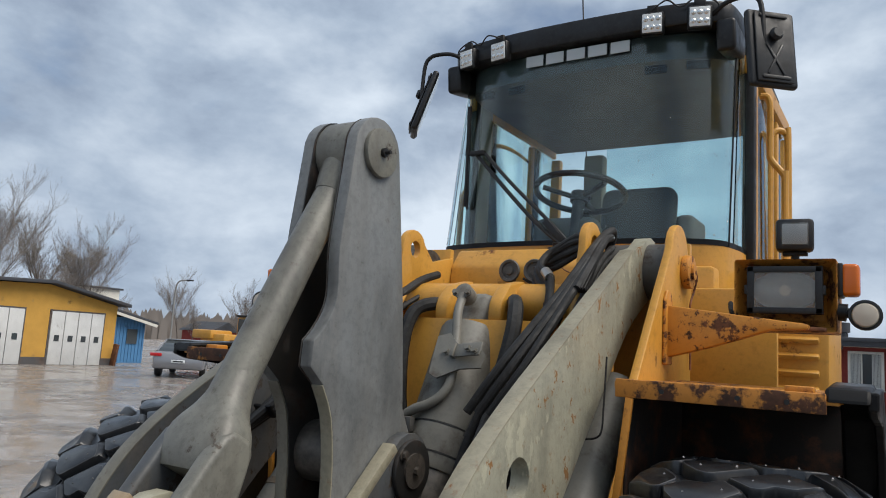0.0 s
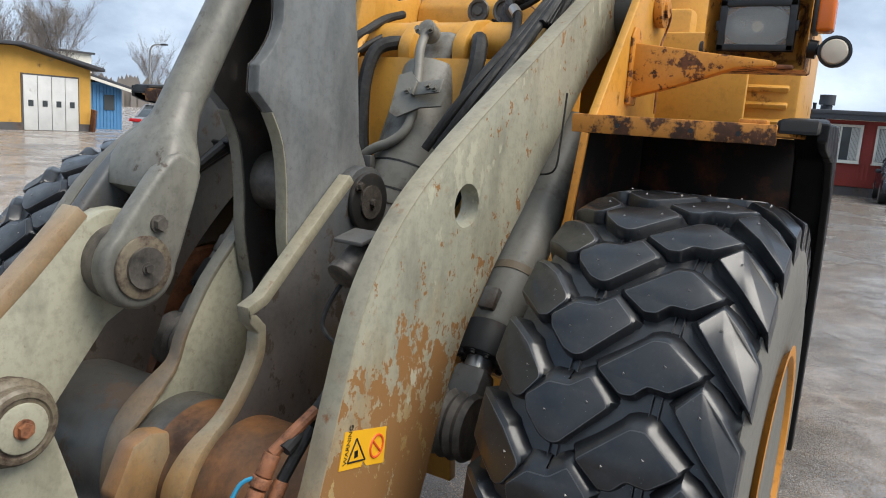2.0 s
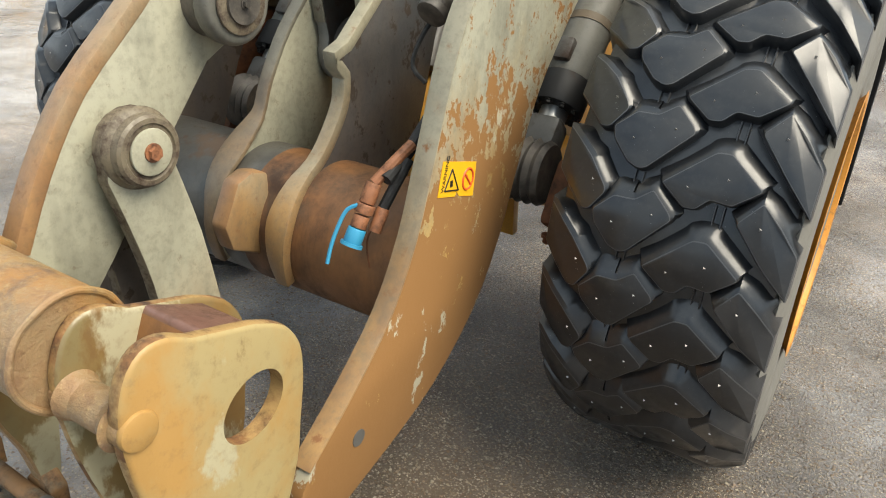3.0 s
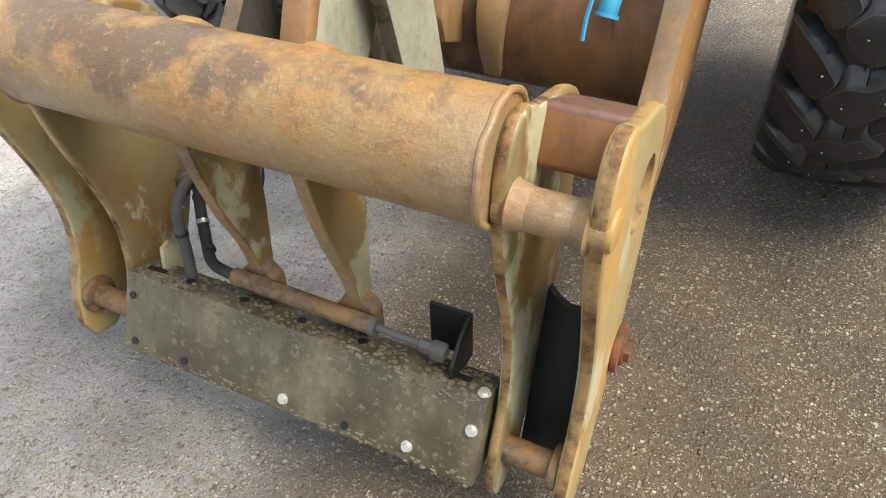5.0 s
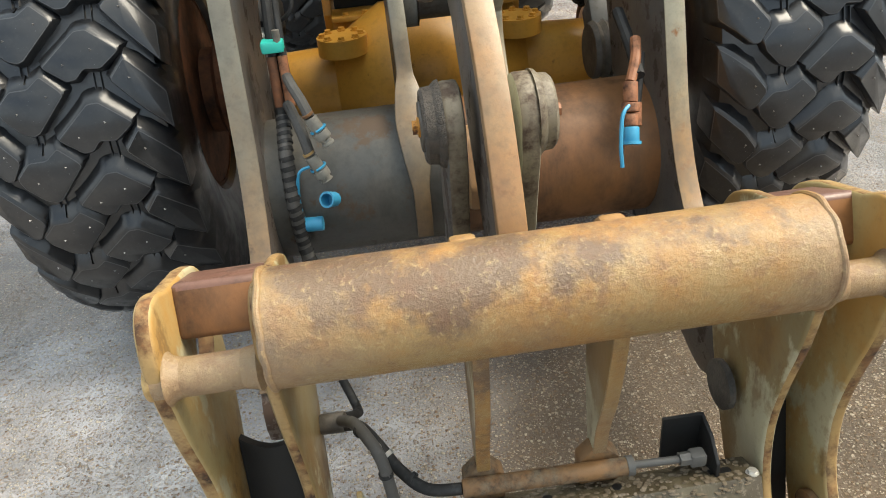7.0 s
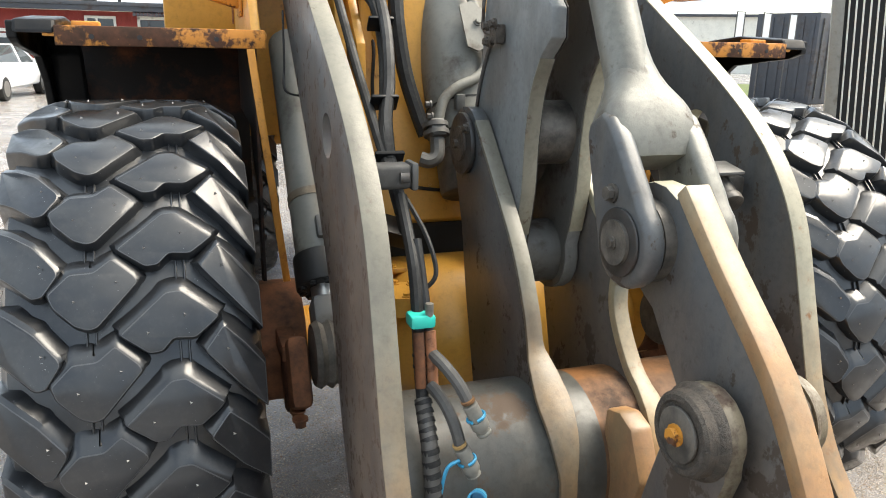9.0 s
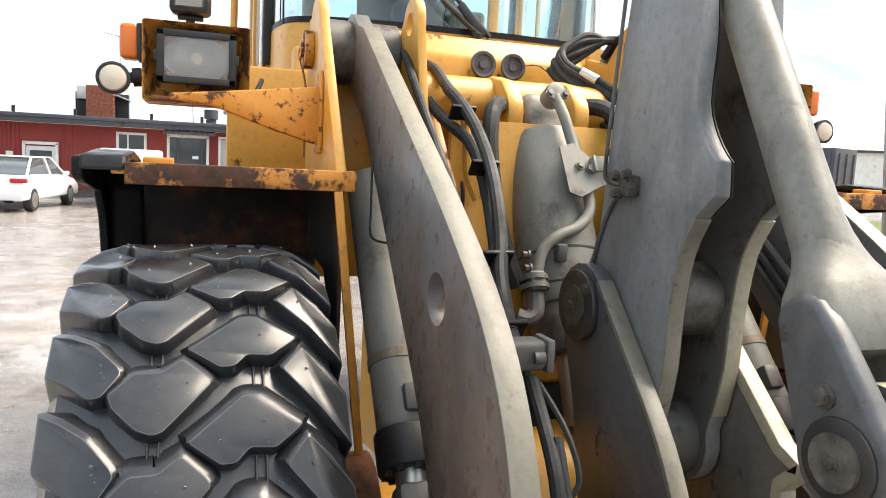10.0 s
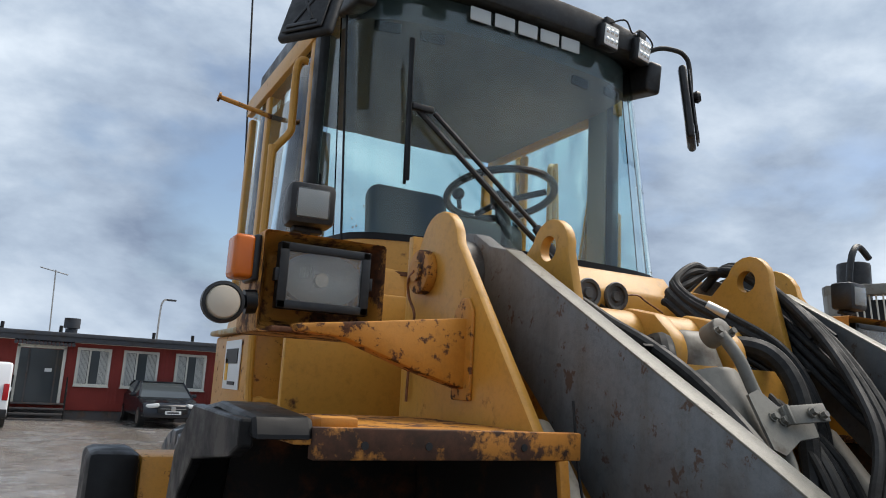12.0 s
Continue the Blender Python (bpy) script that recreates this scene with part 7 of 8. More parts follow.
house = thing("red_house", "long low red timber house with a flat dark roof", "house", (0, 30, 0))
HY = 30.0
part("wall", box((0, HY + 3.5, 1.65), (26, 7.0, 2.5), 0.02), m_red_wood, house, "red vertical boarding")
bm = bmesh.new()
openings = [(-2.13, -0.63), (-0.3, 0.8), (1.2, 2.4), (2.98, 4.08), (-3.86, -2.83), (-6.9, -5.75), (5.0, 6.1), (-9.6, -8.5)]
for i in range(186):
    x = -12.9 + 0.14 * i
    if any(a - 0.02 < x < b + 0.02 for a, b in openings):
        continue
    part("batten", box((x, HY - 0.012, 1.72), (0.055, 0.025, 2.1), 0.0), m_red_wood, house)
part("plinth", box((0, HY + 3.5, 0.20), (25.9, 6.9, 0.40), 0.0), m_plinth, house)
rf = part("roof", box((0, HY + 3.4, 2.93), (26.8, 8.2, 0.14), 0.02), m_roof_felt, house, "dark roof with a deep fascia")
part("fascia", box((0, HY - 0.62, 2.84), (26.8, 0.06, 0.30), 0.01), m_roof_felt, rf)
part("soffit_board", box((0, HY - 0.03, 2.72), (26.0, 0.06, 0.06), 0.005), m_white_trim, rf)
for x in (-9.0, -7.3, -5.3, -2.7, -0.9, 2.2, 3.6):
    part("vent_pipe", rod((x, HY + 0.6, 2.98), (x, HY + 0.6, 3.28), 0.06, seg=12), m_black_steel, rf)
bm = rod((-0.55, HY + 1.2, 2.98), (-0.55, HY + 1.2, 3.22), 0.20, seg=20)
bm = rod((-0.55, HY + 1.2, 3.24), (-0.55, HY + 1.2, 3.60), 0.27, bm=bm, seg=24)
part("roof_fan", bm, m_roof_felt, rf, "grey roof ventilator")
ch = part("chimney", box((-4.6, HY + 2.0, 3.62), (0.95, 0.8, 1.3), 0.01), m_brick, house, "red brick chimney with a metal hood")
bm = bmesh.new()
for r in range(16):
    for k in range(4):
        bm = box((-4.95 + 0.235 * k + (0.06 if r % 2 else -0.02), HY + 1.595, 3.02 + 0.078 * r), (0.215, 0.02, 0.062), 0.0, bm)
tagged(part("brick_face", bm, m_brick, ch), kind="stuff")
bm = box((-4.6, HY + 2.6, 3.55), (1.9, 0.5, 1.0), 0.02)
part("hood_body", bm, m_black_steel, ch)
bm = box((-4.0, HY + 2.3, 3.95), (0.9, 0.7, 0.05), 0.01, turn=(0, 20, 0))
bm = box((-5.2, HY + 2.3, 4.0), (0.5, 0.7, 0.5), 0.02, bm)
tagged(part("sheet_hood", bm, m_bright, ch), kind="stuff")
for (x0, x1, z0, z1, mull, cur) in ((-0.3, 0.8, 1.23, 2.55, (0.38,), True), (1.2, 2.4, 1.23, 2.55, (0.38,), True), (2.98, 4.08, 1.23, 2.55, (0.38,), True), (-3.86, -2.83, 1.40, 2.53, (0.38,), False), (5.0, 6.1, 1.23, 2.55, (0.38,), True), (-9.6, -8.5, 1.3, 2.5, (0.5,), True)):
    window(house, x0, x1, z0, z1, HY - 0.02, mull, cur)
bm = bmesh.new()
for x in (-2.08, -0.68):
    bm = box((x, HY - 0.05, 1.55), (0.10, 0.14, 1.95), 0.01, bm)
bm = box((-1.38, HY - 0.05, 2.50), (1.50, 0.14, 0.12), 0.01, bm)
d = part("entrance_door", bm, m_white_trim, house, "glazed entrance door under a corrugated canopy")
part("door_glass", box((-1.38, HY - 0.01, 1.50), (1.30, 0.02, 1.85), 0.0), m_window_dark, d)
part("door_frame", box((-0.90, HY - 0.04, 1.5), (0.05, 0.04, 1.85), 0.0, box((-1.75, HY - 0.04, 1.5), (0.05, 0.04, 1.85), 0.0)), m_plinth, d)
part("door_notice", box((-1.12, HY - 0.03, 1.72), (0.22, 0.01, 0.12), 0.0), m_white_print, d)
bm = bmesh.new()
for i in range(15):
    bm = rod((-2.18 + 0.122 * i, HY - 0.06, 2.72), (-2.18 + 0.122 * i, HY - 0.75, 2.58), 0.055, bm=bm, seg=8)
part("canopy", bm, m_roof_felt, d, "corrugated canopy")
for k in range(4):
    part("step", box((-1.3, HY - 0.15 - 0.26 * k, 0.60 - 0.16 * k), (1.6, 0.28, 0.06), 0.008), m_plinth, d)
for x in (-2.12, -0.50):
    bm = bmesh.new()
    for yy, z in ((HY - 0.2, 1.45), (HY - 0.9, 1.05)):
        bm = rod((x, yy, 0.1), (x, yy, z), 0.022, bm=bm, seg=8)
    bm = rod((x, HY - 0.1, 1.50), (x, HY - 1.0, 1.02), 0.022, bm=bm, seg=8)
    part("stair_rail", bm, m_black_steel, d)
bm = bmesh.new()
for x in (-6.85, -5.80):
    bm = box((x, HY - 0.05, 1.05), (0.10, 0.14, 1.9), 0.01, bm)
bm = box((-6.32, HY - 0.05, 1.98), (1.15, 0.14, 0.11), 0.01, bm)
d = part("side_door", bm, m_white_trim, house, "white side door with a pane")
part("door_leaf", box((-6.32, HY - 0.02, 0.95), (0.95, 0.03, 1.85), 0.0), m_door_white, d)
part("door_pane", box((-6.32, HY - 0.045, 1.35), (0.70, 0.02, 0.75), 0.0), m_window_dark, d)
part("wall_box", box((-7.3, HY - 0.06, 1.55), (0.22, 0.10, 0.22), 0.01), m_white_trim, house)
for x, z, hh in ((-4.05, 3.0, 6.3), (-1.35, 3.0, 5.4)):
    an = thing("roof_aerial", "thin grey television aerial on a mast", "aerial", (x, HY + 2.9, 2.95), "aerials")
    bm = rod((x, HY + 2.9, 2.95), (x - 0.1, HY + 2.9, hh), 0.025, seg=8)
    part("mast", bm, m_bright, an)
    bm = rod((x - 0.65, HY + 2.9, hh + 0.05), (x + 0.35, HY + 2.9, hh - 0.15), 0.02, seg=6)
    for k in range(5):
        bm = rod((x - 0.55 + 0.18 * k, HY + 2.7, hh + 0.04 - 0.04 * k), (x - 0.55 + 0.18 * k, HY + 3.1, hh + 0.04 - 0.04 * k), 0.012, bm=bm, seg=5)
    part("aerial_rods", bm, m_bright, an)


# the house stands a hand's width lower than the yard's middle
house.location = (-0.12, HY, -0.09)


def lamp_post(x, y, h, lean):
    p = thing("street_lamp", "grey curved street lamp post", "street lamp", (x, y, 0), "street lamps")
    part("post", sweep([(x, y, 0), (x, y, h * 0.8), (x + 0.3 * lean, y, h), (x + 1.6 * lean, y, h + 0.15)], 0.07, seg=8), m_bright, p)
    part("lamp_head", box((x + 1.8 * lean, y, h + 0.14), (0.7, 0.25, 0.14), 0.04), m_roof_felt, p)


lamp_post(-52.5, 42.0, 6.0, 1)
lamp_post(-16.0, 60.0, 7.5, 0.4)
lamp_post(6.0, 60.0, 7.0, 0.4)

# yellow garage, facing +x
GX = -30.0
garage = thing("garage", "yellow rendered garage with white folding doors", "garage", (GX, 17.5, 0))
prof = [(6.5, 0.0), (21.45, 0.0), (21.45, 2.75), (18.1, 3.45), (6.5, 3.0)]
part("wall", prism(prof, GX - 9, GX, 0.0), m_render, garage, "stained yellow render")
bm = prism([(6.3, 3.02), (18.1, 3.48), (21.85, 2.72), (21.85, 2.86), (18.1, 3.62), (6.3, 3.16)], GX - 9.4, GX + 0.5, 0.01)
part("roof", bm, m_roof_felt, garage)
part("base_course", box((GX + 0.01, 14.0, 0.15), (0.04, 14.8, 0.34), 0.0), m_plinth, garage)
for y0, y1 in ((18.31, 20.8), (14.55, 17.15), (10.7, 13.3)):
    n = 4
    w = (y1 - y0) / n
    g = part("folding_door", box((GX + 0.015, (y0 + y1) / 2, 1.17), (0.03, y1 - y0 + 0.12, 2.42), 0.0), m_plinth, garage, "white four-leaf folding door")
    for i in range(n):
        leaf = box((GX + 0.05, y0 + w * (i + 0.5), 1.16), (0.05, w - 0.03, 2.3), 0.008)
        part("door_leaf", leaf, m_door_white, g)
        part("door_pane", box((GX + 0.08, y0 + w * (i + 0.5), 1.15), (0.02, 0.22, 0.26), 0.0), m_window_dark, g)
part("board", box((GX + 0.3, 21.35, 0.5), (0.3, 0.12, 1.0), 0.01, turn=(0, 10, 0)), m_rust, garage)

shed = thing("blue_shed", "small blue boarded shed", "shed", (-33, 24.0, 0))
part("wall", box((-34.5, 23.9, 1.15), (4.0, 1.9, 2.3), 0.0), m_blue_wood, shed)
part("roof", prism([(22.7, 2.60), (25.3, 2.02), (25.3, 2.14), (22.7, 2.72)], -37, -32.0, 0.01), m_roof_felt, shed)
part("fascia", box((-32.0, 24.0, 2.22), (0.05, 2.5, 0.14), 0.0, turn=(-12.5, 0, 0)), m_white_trim, shed)
part("window", box((-32.47, 24.1, 1.35), (0.04, 0.6, 0.75), 0.0), m_window_dark, shed)
for k in range(10):
    part("batten", box((-32.485, 23.05 + 0.19 * k, 1.1), (0.03, 0.03, 2.1), 0.0), m_blue_wood, shed)

far = thing("far_red_house", "distant red timber house with pitched roof", "house", (-60, 53, 0))
part("wall", box((-62, 54.5, 1.0), (4.5, 4, 2.0), 0.0), m_red_wood, far)
part("roof", prism([(52.2, 1.95), (54.5, 3.0), (56.8, 1.95)], -64.6, -59.4, 0.0), m_roof_felt, far)
for y in (53.2, 54.5, 55.6):
    part("window", box((-59.73, y, 1.2), (0.06, 0.6, 0.7), 0.0), m_white_trim, far)
far = thing("far_white_hall", "distant pale industrial hall", "hall", (-52, 33, 0))
part("wall", box((-55, 34, 2.4), (4, 6, 4.8), 0.0), m_white_trim, far)
part("roof", box((-55, 34, 4.85), (4.4, 6.4, 0.15), 0.0), m_roof_felt, far)

other = thing("parked_loader", "distant parked yellow wheel loader", "wheel loader", (-31.5, 31, 0))
part("body", box((-31.9, 30.4, 1.35), (2.0, 3.2, 0.8), 0.1), m_yellow, other)
part("hood", box((-32.6, 29.4, 1.7), (1.6, 1.6, 0.5), 0.1), m_yellow, other)
part("cab", box((-31.3, 31.3, 2.2), (1.4, 1.3, 1.2), 0.08), m_yellow, other)
part("cab_glass", box((-30.58, 31.3, 2.25), (0.05, 1.05, 0.85), 0.0, box((-31.3, 30.62, 2.25), (1.1, 0.05, 0.85), 0.0)), m_window_dark, other)
part("cab_roof", box((-31.3, 31.3, 2.85), (1.5, 1.45, 0.12), 0.03), m_plastic, other)
part("beacon", rod((-31.3, 31.3, 2.9), (-31.3, 31.3, 3.1), 0.1, seg=12), m_amber, other)
for y in (29.4, 31.6):
    part("wheel", rod((-30.9, y, 0.72), (-30.4, y, 0.72), 0.72, seg=24, bevel=0.06), m_tyre, other)


# parked cars
def car(name, label, at, turn, paint, size, van=False):
    """A parked car, nose towards its own -y."""
    ln, wd, ht = size
    root = thing(name, label, "van" if van else "car", at)
    m = pose(*at) @ pose(0, 0, 0, 0, 0, turn)
    h = ht
    if van:
        side = [(-ln / 2, 0.30), (-ln / 2 + 0.05, 0.75), (-ln / 2 + 0.9, 1.05), (-ln / 2 + 1.6, h - 0.08), (-ln / 2 + 2.2, h), (ln / 2 - 0.25, h - 0.02), (ln / 2 - 0.06, 1.1), (ln / 2, 0.55), (ln / 2 - 0.02, 0.30)]
    else:
        side = [(-ln / 2, 0.32), (-ln / 2 + 0.02, 0.62), (-ln / 2 + 0.18, 0.78), (-ln / 2 + 1.15, 0.94), (-ln / 2 + 1.25, 0.95), (ln / 2 - 0.8, 1.0), (ln / 2 - 0.10, 0.95), (ln / 2, 0.65), (ln / 2 - 0.04, 0.32)]
    own = prism(side, -wd / 2, wd / 2, 0.07, seg=3)
    body = part("body", joined(None, own, m), paint, root)
    if not van:
        own = bmesh.new()
        base = [(-ln / 2 + 1.15, 0.93), (ln / 2 - 0.45, 0.97)]
        top = [(-ln / 2 + 1.95, h), (ln / 2 - 1.25, h - 0.01)]
        v = [own.verts.new(p) for p in ((-wd / 2 + 0.05, base[0][0], base[0][1]), (wd / 2 - 0.05, base[0][0], base[0][1]), (wd / 2 - 0.05, base[1][0], base[1][1]), (-wd / 2 + 0.05, base[1][0], base[1][1]),
                                        (-wd / 2 + 0.22, top[0][0], top[0][1]), (wd / 2 - 0.22, top[0][0], top[0][1]), (wd / 2 - 0.22, top[1][0], top[1][1]), (-wd / 2 + 0.22, top[1][0], top[1][1]))]
        for f in ((0, 1, 5, 4), (1, 2, 6, 5), (2, 3, 7, 6), (3, 0, 4, 7), (4, 5, 6, 7)):
            own.faces.new([v[i] for i in f])
        bevelled(own, 0.04, 2, 20)
        part("glasshouse", joined(None, own, m), m_window_dark, root, "dark car glass")
        own = box((0, (top[0][0] + top[1][0]) / 2, h + 0.005), (wd - 0.44, top[1][0] - top[0][0] + 0.1, 0.03), 0.012)
        part("roof", joined(None, own, m), paint, body)
        own = bmesh.new()
        for s in SIDES:
            for p, q in ((v0, v1) for v0, v1 in (((s * (wd / 2 - 0.05), base[0][0], base[0][1]), (s * (wd / 2 - 0.22), top[0][0], top[0][1])), ((s * (wd / 2 - 0.05), base[1][0], base[1][1]), (s * (wd / 2 - 0.22), top[1][0], top[1][1])), ((s * (wd / 2 - 0.05), 0.1, 0.95), (s * (wd / 2 - 0.21), 0.15, h)))):
                own = rod(p, q, 0.035, bm=own, seg=8)
        tagged(part("pillar", joined(None, own, m), paint, body), kind="stuff")
    else:
        own = box((0, -ln / 2 + 1.22, 1.42), (wd - 0.25, 0.03, 0.6), 0.0, turn=(-52, 0, 0))
        for s in SIDES:
            own = box((s * wd / 2, -ln / 2 + 1.9, 1.35), (0.02, 0.8, 0.45), 0.0, own)
        part("cab_glass", joined(None, own, m), m_window_dark, root)
        own = bmesh.new()
        own = box((0, ln / 2 - 0.09, 1.05), (0.02, 0.10, 1.25), 0.0, own)
        own = box((0.30, ln / 2 - 0.06, 1.45), (0.30, 0.03, 0.04), 0.0, own)
        part("door_gap", joined(None, own, m), m_ink, body)
        part("bumper", joined(None, box((0, ln / 2 - 0.04, 0.42), (wd - 0.02, 0.16, 0.24), 0.03), m), m_plastic, root)
    for s in SIDES:
        for y in (-ln / 2 + 0.85, ln / 2 - 0.85):
            t = part("tyre", joined(None, rod((s * (wd / 2 - 0.20), y, 0.32), (s * (wd / 2 + 0.01), y, 0.32), 0.32, seg=28, bevel=0.03), m), m_tyre, root)
            own = rod((s * (wd / 2 + 0.0), y, 0.32), (s * (wd / 2 + 0.015), y, 0.32), 0.21, seg=20)
            part("rim", joined(None, own, m), m_bright, t)
        part("head_lamp", joined(None, box((s * (wd / 2 - 0.28), -ln / 2 + 0.10, 0.70), (0.40, 0.18, 0.13), 0.04, turn=(0, s * 8, s * 14)), m), m_led, root)
        part("tail_lamp", joined(None, box((s * (wd / 2 - 0.10), ln / 2 - 0.04, 1.0 if van else 0.85), (0.14 if van else 0.42, 0.08, 0.45 if van else 0.12), 0.02), m), m_tail, root)
        part("mirror", joined(None, box((s * (wd / 2 + 0.08), -ln / 2 + (1.5 if not van else 1.35), 1.0), (0.18, 0.10, 0.13), 0.03), m), paint, root)
    part("grille", joined(None, box((0, -ln / 2 - 0.005, 0.60), (0.95, 0.06, 0.22), 0.03), m), m_plastic, root)
    for y in (-ln / 2 - 0.035, ln / 2 + 0.005):
        pl = part("plate", joined(None, box((0, y, 0.50 if y < 0 else 0.62), (0.50, 0.02, 0.11), 0.004), m), m_white_print, root)
        part("plate_bar", joined(None, box((0, y + (-0.012 if y < 0 else 0.012), 0.50 if y < 0 else 0.62), (0.36, 0.004, 0.05), 0.0), m), m_ink, pl)
    if not van and paint is m_black_car:
        part("grille_mark", joined(None, box((0, -ln / 2 - 0.04, 0.62), (0.14, 0.02, 0.14), 0.03), m), m_bright, root)
        part("grille_bar", joined(None, box((0, -ln / 2 - 0.036, 0.62), (0.80, 0.02, 0.02), 0.004), m), m_bright, root)


car("parked_car", "black saloon car parked at the red house", (2.25, 28.7, 0), 4, m_black_car, (4.6, 1.80, 1.42))
car("parked_car", "white estate car parked at the red house", (-6.0, 24.4, 0), 172, m_white_car, (4.7, 1.85, 1.45))
car("parked_van", "white delivery van parked at the red house", (-3.2, 27.0, 0), 184, m_white_car, (4.4, 1.80, 1.82), van=True)
car("parked_car", "grey saloon car parked in the yard", (-23.5, 20.5, 0), 222, m_silver_car, (4.7, 1.85, 1.42))
car("parked_car", "silver car parked at the red house", (5.4, 30.2 - 1.6, 0), 4, m_silver_car, (4.3, 1.80, 1.45))

# neighbours at the other side of the machine
rack = thing("grille_frame", "tall dark protective grille with white upright bars", "grille", (4.75, 4.5, 0))
gm = pose(4.80, 4.45, 0, 0, -4, -42)
own = box((0, 0.05, 1.5), (1.3, 0.04, 2.4), 0.0)
part("grille_back", joined(None, own, gm), m_black_steel, rack)
own = box((-0.68, 0, 1.5), (0.09, 0.14, 2.5), 0.01)
own = box((0.68, 0, 1.5), (0.09, 0.14, 2.5), 0.01, own)
own = box((0, 0, 2.78), (1.45, 0.14, 0.09), 0.01, own)
own = box((0, 0, 0.15), (1.45, 0.3, 0.3), 0.01, own)
part("grille_post", joined(None, own, gm), m_cyl, rack)
for k in range(24):
    part("grille_bar", joined(None, rod((-0.60 + 0.052 * k, -0.02, 0.30), (-0.60 + 0.052 * k, -0.02, 2.74), 0.007, seg=8), gm), m_white_trim, rack)
cont = thing("site_container", "dark grey steel container", "container", (19.2, 21.0, 0))
cm = pose(19.2, 21.0, 1.48, 0, 0, 18)
part("container_box", joined(None, box((0, 0, 0), (1.5, 2.2, 2.95), 0.03), cm), m_roof_felt, cont)
for k in range(6):
    part("side_rib", joined(None, box((-0.76, -0.9 + 0.36 * k, 0), (0.05, 0.14, 2.7), 0.01), cm), m_roof_felt, cont)
for k in range(3):
    part("lock_rod", joined(None, rod((-0.5 + 0.5 * k, -1.13, -1.3), (-0.5 + 0.5 * k, -1.13, 1.3), 0.025, seg=8), cm), m_grey_dark, cont)
machine = thing("parked_machine", "orange parked machine with black work lamps", "machine", (9.9, 8.2, 0))
part("machine_body", box((10.1, 8.2, 1.9), (2.3, 1.1, 2.6), 0.08), m_orange_edge, machine)
part("machine_wheel", rod((9.1, 7.62, 0.65), (9.6, 7.62, 0.65), 0.65, seg=24, bevel=0.05), m_tyre, machine)
bm = rod((9.35, 8.1, 3.2), (9.35, 8.1, 4.0), 0.24, seg=20, bevel=0.04)
part("machine_lamp", sweep([(9.1, 8.0, 3.2), (9.0, 7.95, 3.7), (9.1, 7.95, 4.1), (9.35, 8.0, 4.25), (9.6, 8.0, 4.1)], 0.05, bm), m_plastic, machine)
lawn = tagged(part("grass_verge", box((25.0, 26.0, 0.02), (34, 12.0, 0.04), 0.0, turn=(0, 0, -42)), m_grass), "strip of green grass beyond the yard", "grass", kind="structure")
for k, (x, y) in enumerate(((15.75, 20.0), (16.80, 20.0), (17.85, 20.0))):
    b = thing("banner_pole", "pale narrow banner on a thin pole", "banner", (x, y, 0), "banners")
    part("pole", rod((x, y, 0), (x, y, 2.9), 0.018, seg=8), m_grey_dark, b)
    own = box((x + 0.17, y, 2.88), (0.30, 0.03, 0.02), 0.0)
    own = box((x + 0.17, y, 1.95), (0.30, 0.03, 0.02), 0.0, own)
    part("banner_arm", box((x + 0.31, y, 2.415), (0.02, 0.03, 0.93), 0.0, own), m_grey_dark, b)
    part("banner_cloth", box((x + 0.16, y, 2.415), (0.25, 0.008, 0.88), 0.0), m_white_print, b)
hall = thing("far_hall", "far pale industrial hall beyond the verge", "hall", (40, 52, 0))
part("wall", box((46, 52, 2.2), (40, 8, 4.4), 0.0, turn=(0, 0, -38)), m_white_trim, hall)
part("roof", box((46, 52, 4.45), (40.6, 8.6, 0.2), 0.0, turn=(0, 0, -38)), m_roof_felt, hall)


# bare trees
def bare_tree(seed, h, spread):
    """A leafless tree: trunk with limbs, and a crown of thin twigs."""
    rng = random.Random(seed)
    trunk, crown = bmesh.new(), bmesh.new()

    def stick(bm, a, b, ra, rb, n):
        d = (b - a).normalized()
        u = d.orthogonal().normalized()
        w = d.cross(u)
        ra_, rb_ = [], []
        for k in range(n):
            c, s = math.cos(2 * math.pi * k / n), math.sin(2 * math.pi * k / n)
            ra_.append(bm.verts.new(a + (u * c + w * s) * ra))
            rb_.append(bm.verts.new(b + (u * c + w * s) * rb))
        for k in range(n):
            bm.faces.new((ra_[k], ra_[(k + 1) % n], rb_[(k + 1) % n], rb_[k]))

    def grow(a, d, length, r, depth):
        p = a
        for i in range(3):
            d2 = (d + Vector((rng.gauss(0, 0.10), rng.gauss(0, 0.10), 0.06))).normalized()
            q = p + d2 * length / 3
            stick(trunk if depth < 2 else crown, p, q, r * (1 - i * 0.22), r * (1 - (i + 1) * 0.22), 7 if depth < 2 else 3)
            if depth < 5:
                for k in range(3 if depth < 2 else 2):
                    az = rng.uniform(0, 2 * math.pi)
                    out = Vector((math.cos(az), math.sin(az), 0)) * spread
                    nd = (d2 * 0.75 + out * rng.uniform(0.42, 0.85) + Vector((0, 0, 0.2))).normalized()
                    if depth or i:
                        if rng.random() < (0.95 if depth < 3 else 0.8):
                            grow(p.lerp(q, rng.random()), nd, length * rng.uniform(0.42, 0.66), max(r * 0.45, 0.006), depth + 1)
            p, d = q, d2

    grow(Vector((0, 0, 0)), Vector((0, 0, 1)), h * 0.72, h * 0.010, 0)
    return trunk, crown


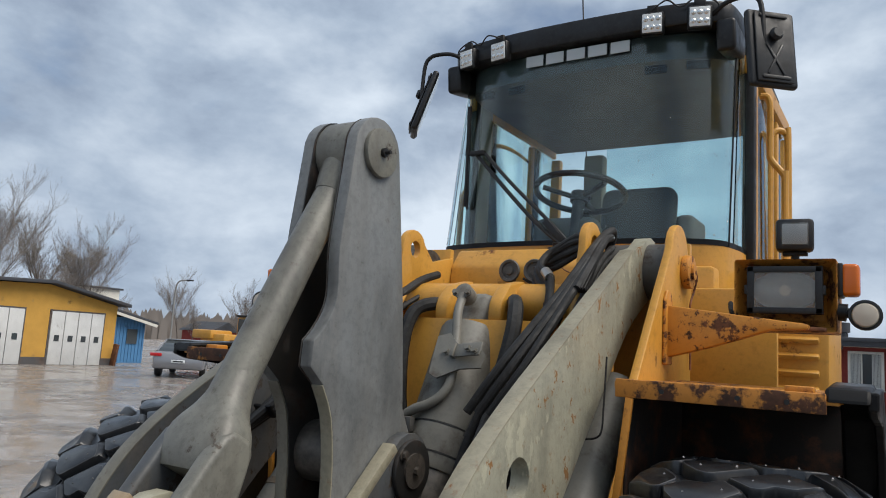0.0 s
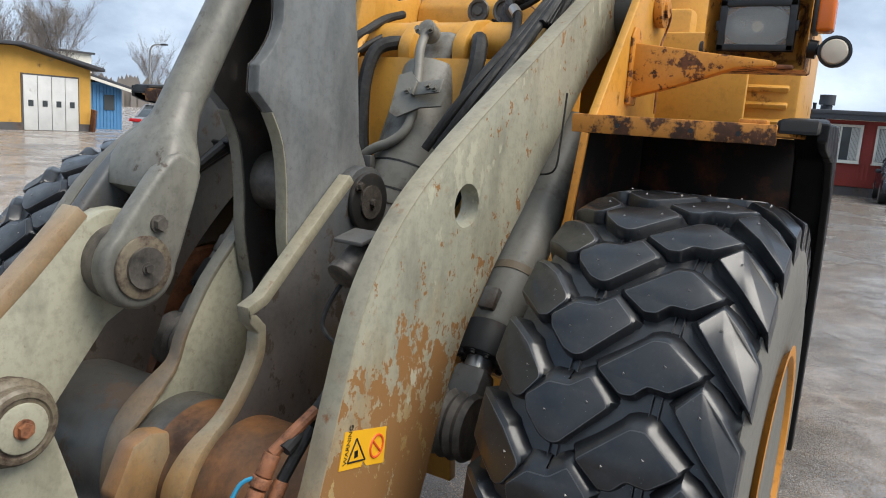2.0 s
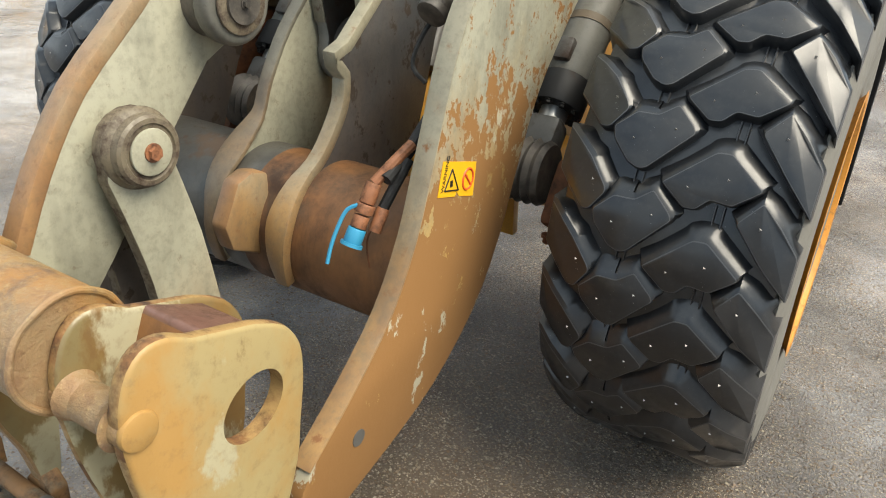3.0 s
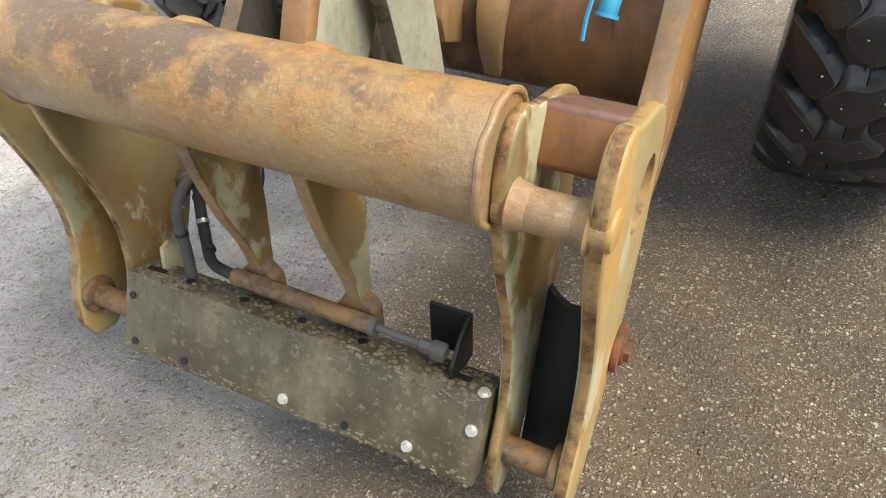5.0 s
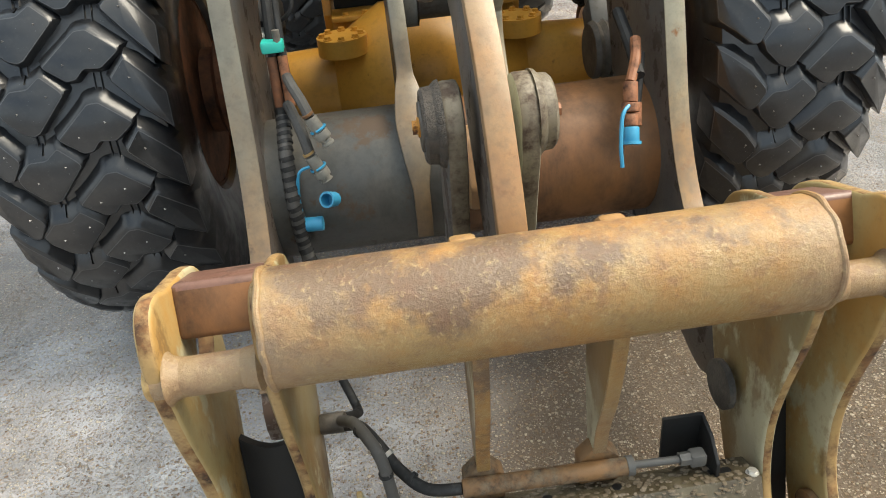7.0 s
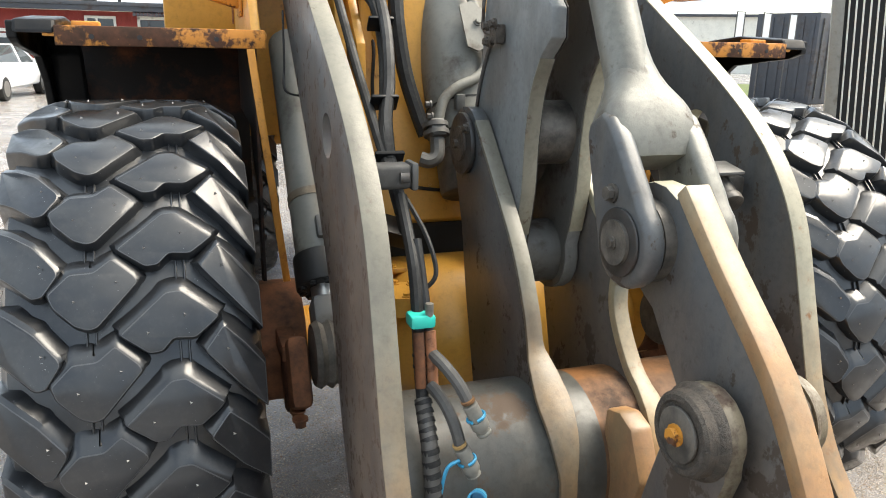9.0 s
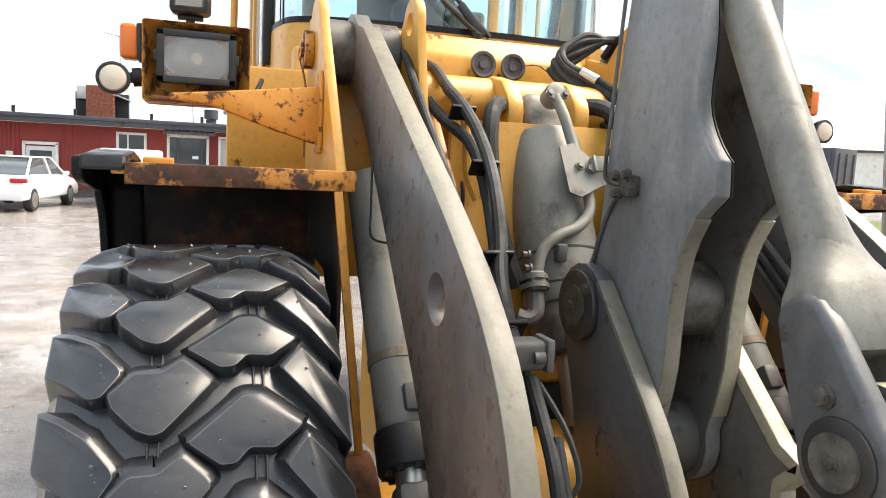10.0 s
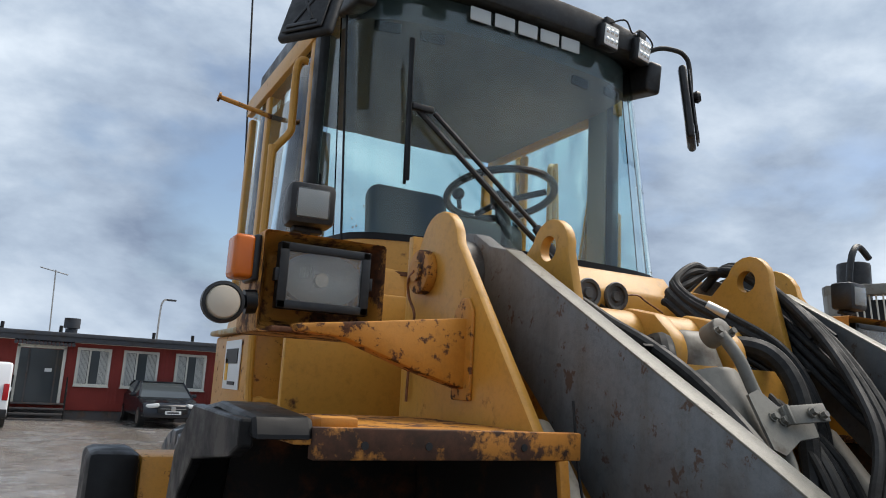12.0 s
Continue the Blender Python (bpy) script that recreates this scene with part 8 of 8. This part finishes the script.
protos = []
for seed, h, sp in ((3, 10.0, 0.85), (11, 12.0, 0.70), (23, 9.0, 1.0)):
    tk, cr = bare_tree(seed, h, sp)
    t = thing("bare_tree", "leafless tall tree with fine twigs", "tree", (0, 0, 0), "bare trees")
    part("trunk", tk, m_bark, t)
    part("crown", cr, m_twig, t)
    protos.append(t)
spots = [(-47, 22.0, 0.85), (-50, 26.5, 0.95), (-48, 29.0, 0.85), (-52, 30.0, 1.0), (-47.5, 31.5, 0.75), (-54, 33.0, 0.9), (-56, 24, 1.1), (-61, 49.5, 0.85), (-62, 52, 0.75), (-58, 54, 0.65), (-60, 57, 0.8), (-55.0, 56.0, 0.75), (-53, 58.5, 0.8), (-66, 45, 0.6), (-50, 61, 0.8), (-44, 64, 0.7), (-36, 66, 0.8)]
rng = random.Random(4)
for i, (x, y, k) in enumerate(spots):
    k *= 0.84 if y < 40 else 0.62
    if i < 3:
        t = protos[i]
        t.matrix_basis = pose(x, y, 0, 0, 0, 40 * i) @ Matrix.Diagonal((k, k, k, 1))
    else:
        t = protos[i % 3]
        t.scale = (k, k, k)
        copy_thing(t, pose(x, y, 0, 0, 0, rng.uniform(0, 360)))
for i, (x, y, k) in enumerate(spots[:3]):
    k *= 0.84 if y < 40 else 0.62
    protos[i].scale = (k, k, k)
bm = bmesh.new()
rng = random.Random(9)
for i in range(420):
    z = rng.uniform(0.4, 7.2)
    r = (7.5 - z) * 0.22
    a = rng.uniform(0, 6.283)
    p = Vector((0, 0, z))
    q = Vector((r * math.cos(a), r * math.sin(a), z - 0.25 * r))
    s = Vector((-math.sin(a), math.cos(a), 0)) * 0.16 * (0.4 + r)
    v = [bm.verts.new(c) for c in (p, p.lerp(q, 0.6) + s, q, p.lerp(q, 0.6) - s, p.lerp(q, 0.6) - Vector((0, 0, 0.14)))]
    for f in ((0, 1, 2), (0, 2, 3), (0, 1, 4), (0, 3, 4), (1, 2, 4), (2, 3, 4)):
        bm.faces.new([v[j] for j in f])
bm.transform(pose(-53, 26.8, 0))
spruce = thing("spruce", "dark green spruce among bare trees", "tree", (-53, 26.8, 0))
part("crown", bm, m_needle, spruce)
part("trunk", rod((-53, 26.8, 0), (-53, 26.8, 6.8), 0.14, 0.03, seg=8), m_bark, spruce)

# low far tree line round the yard
bm = bmesh.new()
rng = random.Random(14)
for i in range(5200):
    a = rng.uniform(0, 2 * math.pi)
    d = rng.uniform(150, 190)
    x, y = d * math.cos(a), d * math.sin(a)
    h = 4.5 + 3.0 * noise.noise((x * 0.02, y * 0.02, 2.0)) + rng.uniform(-1.5, 1.5)
    w = rng.uniform(0.5, 1.4)
    t = Vector((-math.sin(a), math.cos(a), 0)) * w
    v = [bm.verts.new(c) for c in (Vector((x, y, -0.2)) - t, Vector((x, y, -0.2)) + t, Vector((x, y, h * 0.7)) + t * 0.8, Vector((x, y, h)) + t * rng.uniform(-0.5, 0.5), Vector((x, y, h * 0.7)) - t * 0.8)]
    bm.faces.new(v)
tagged(part("far_woods", bm, m_twig, None, smooth=0), "far brown leafless woods on the horizon", "woods", kind="stuff")
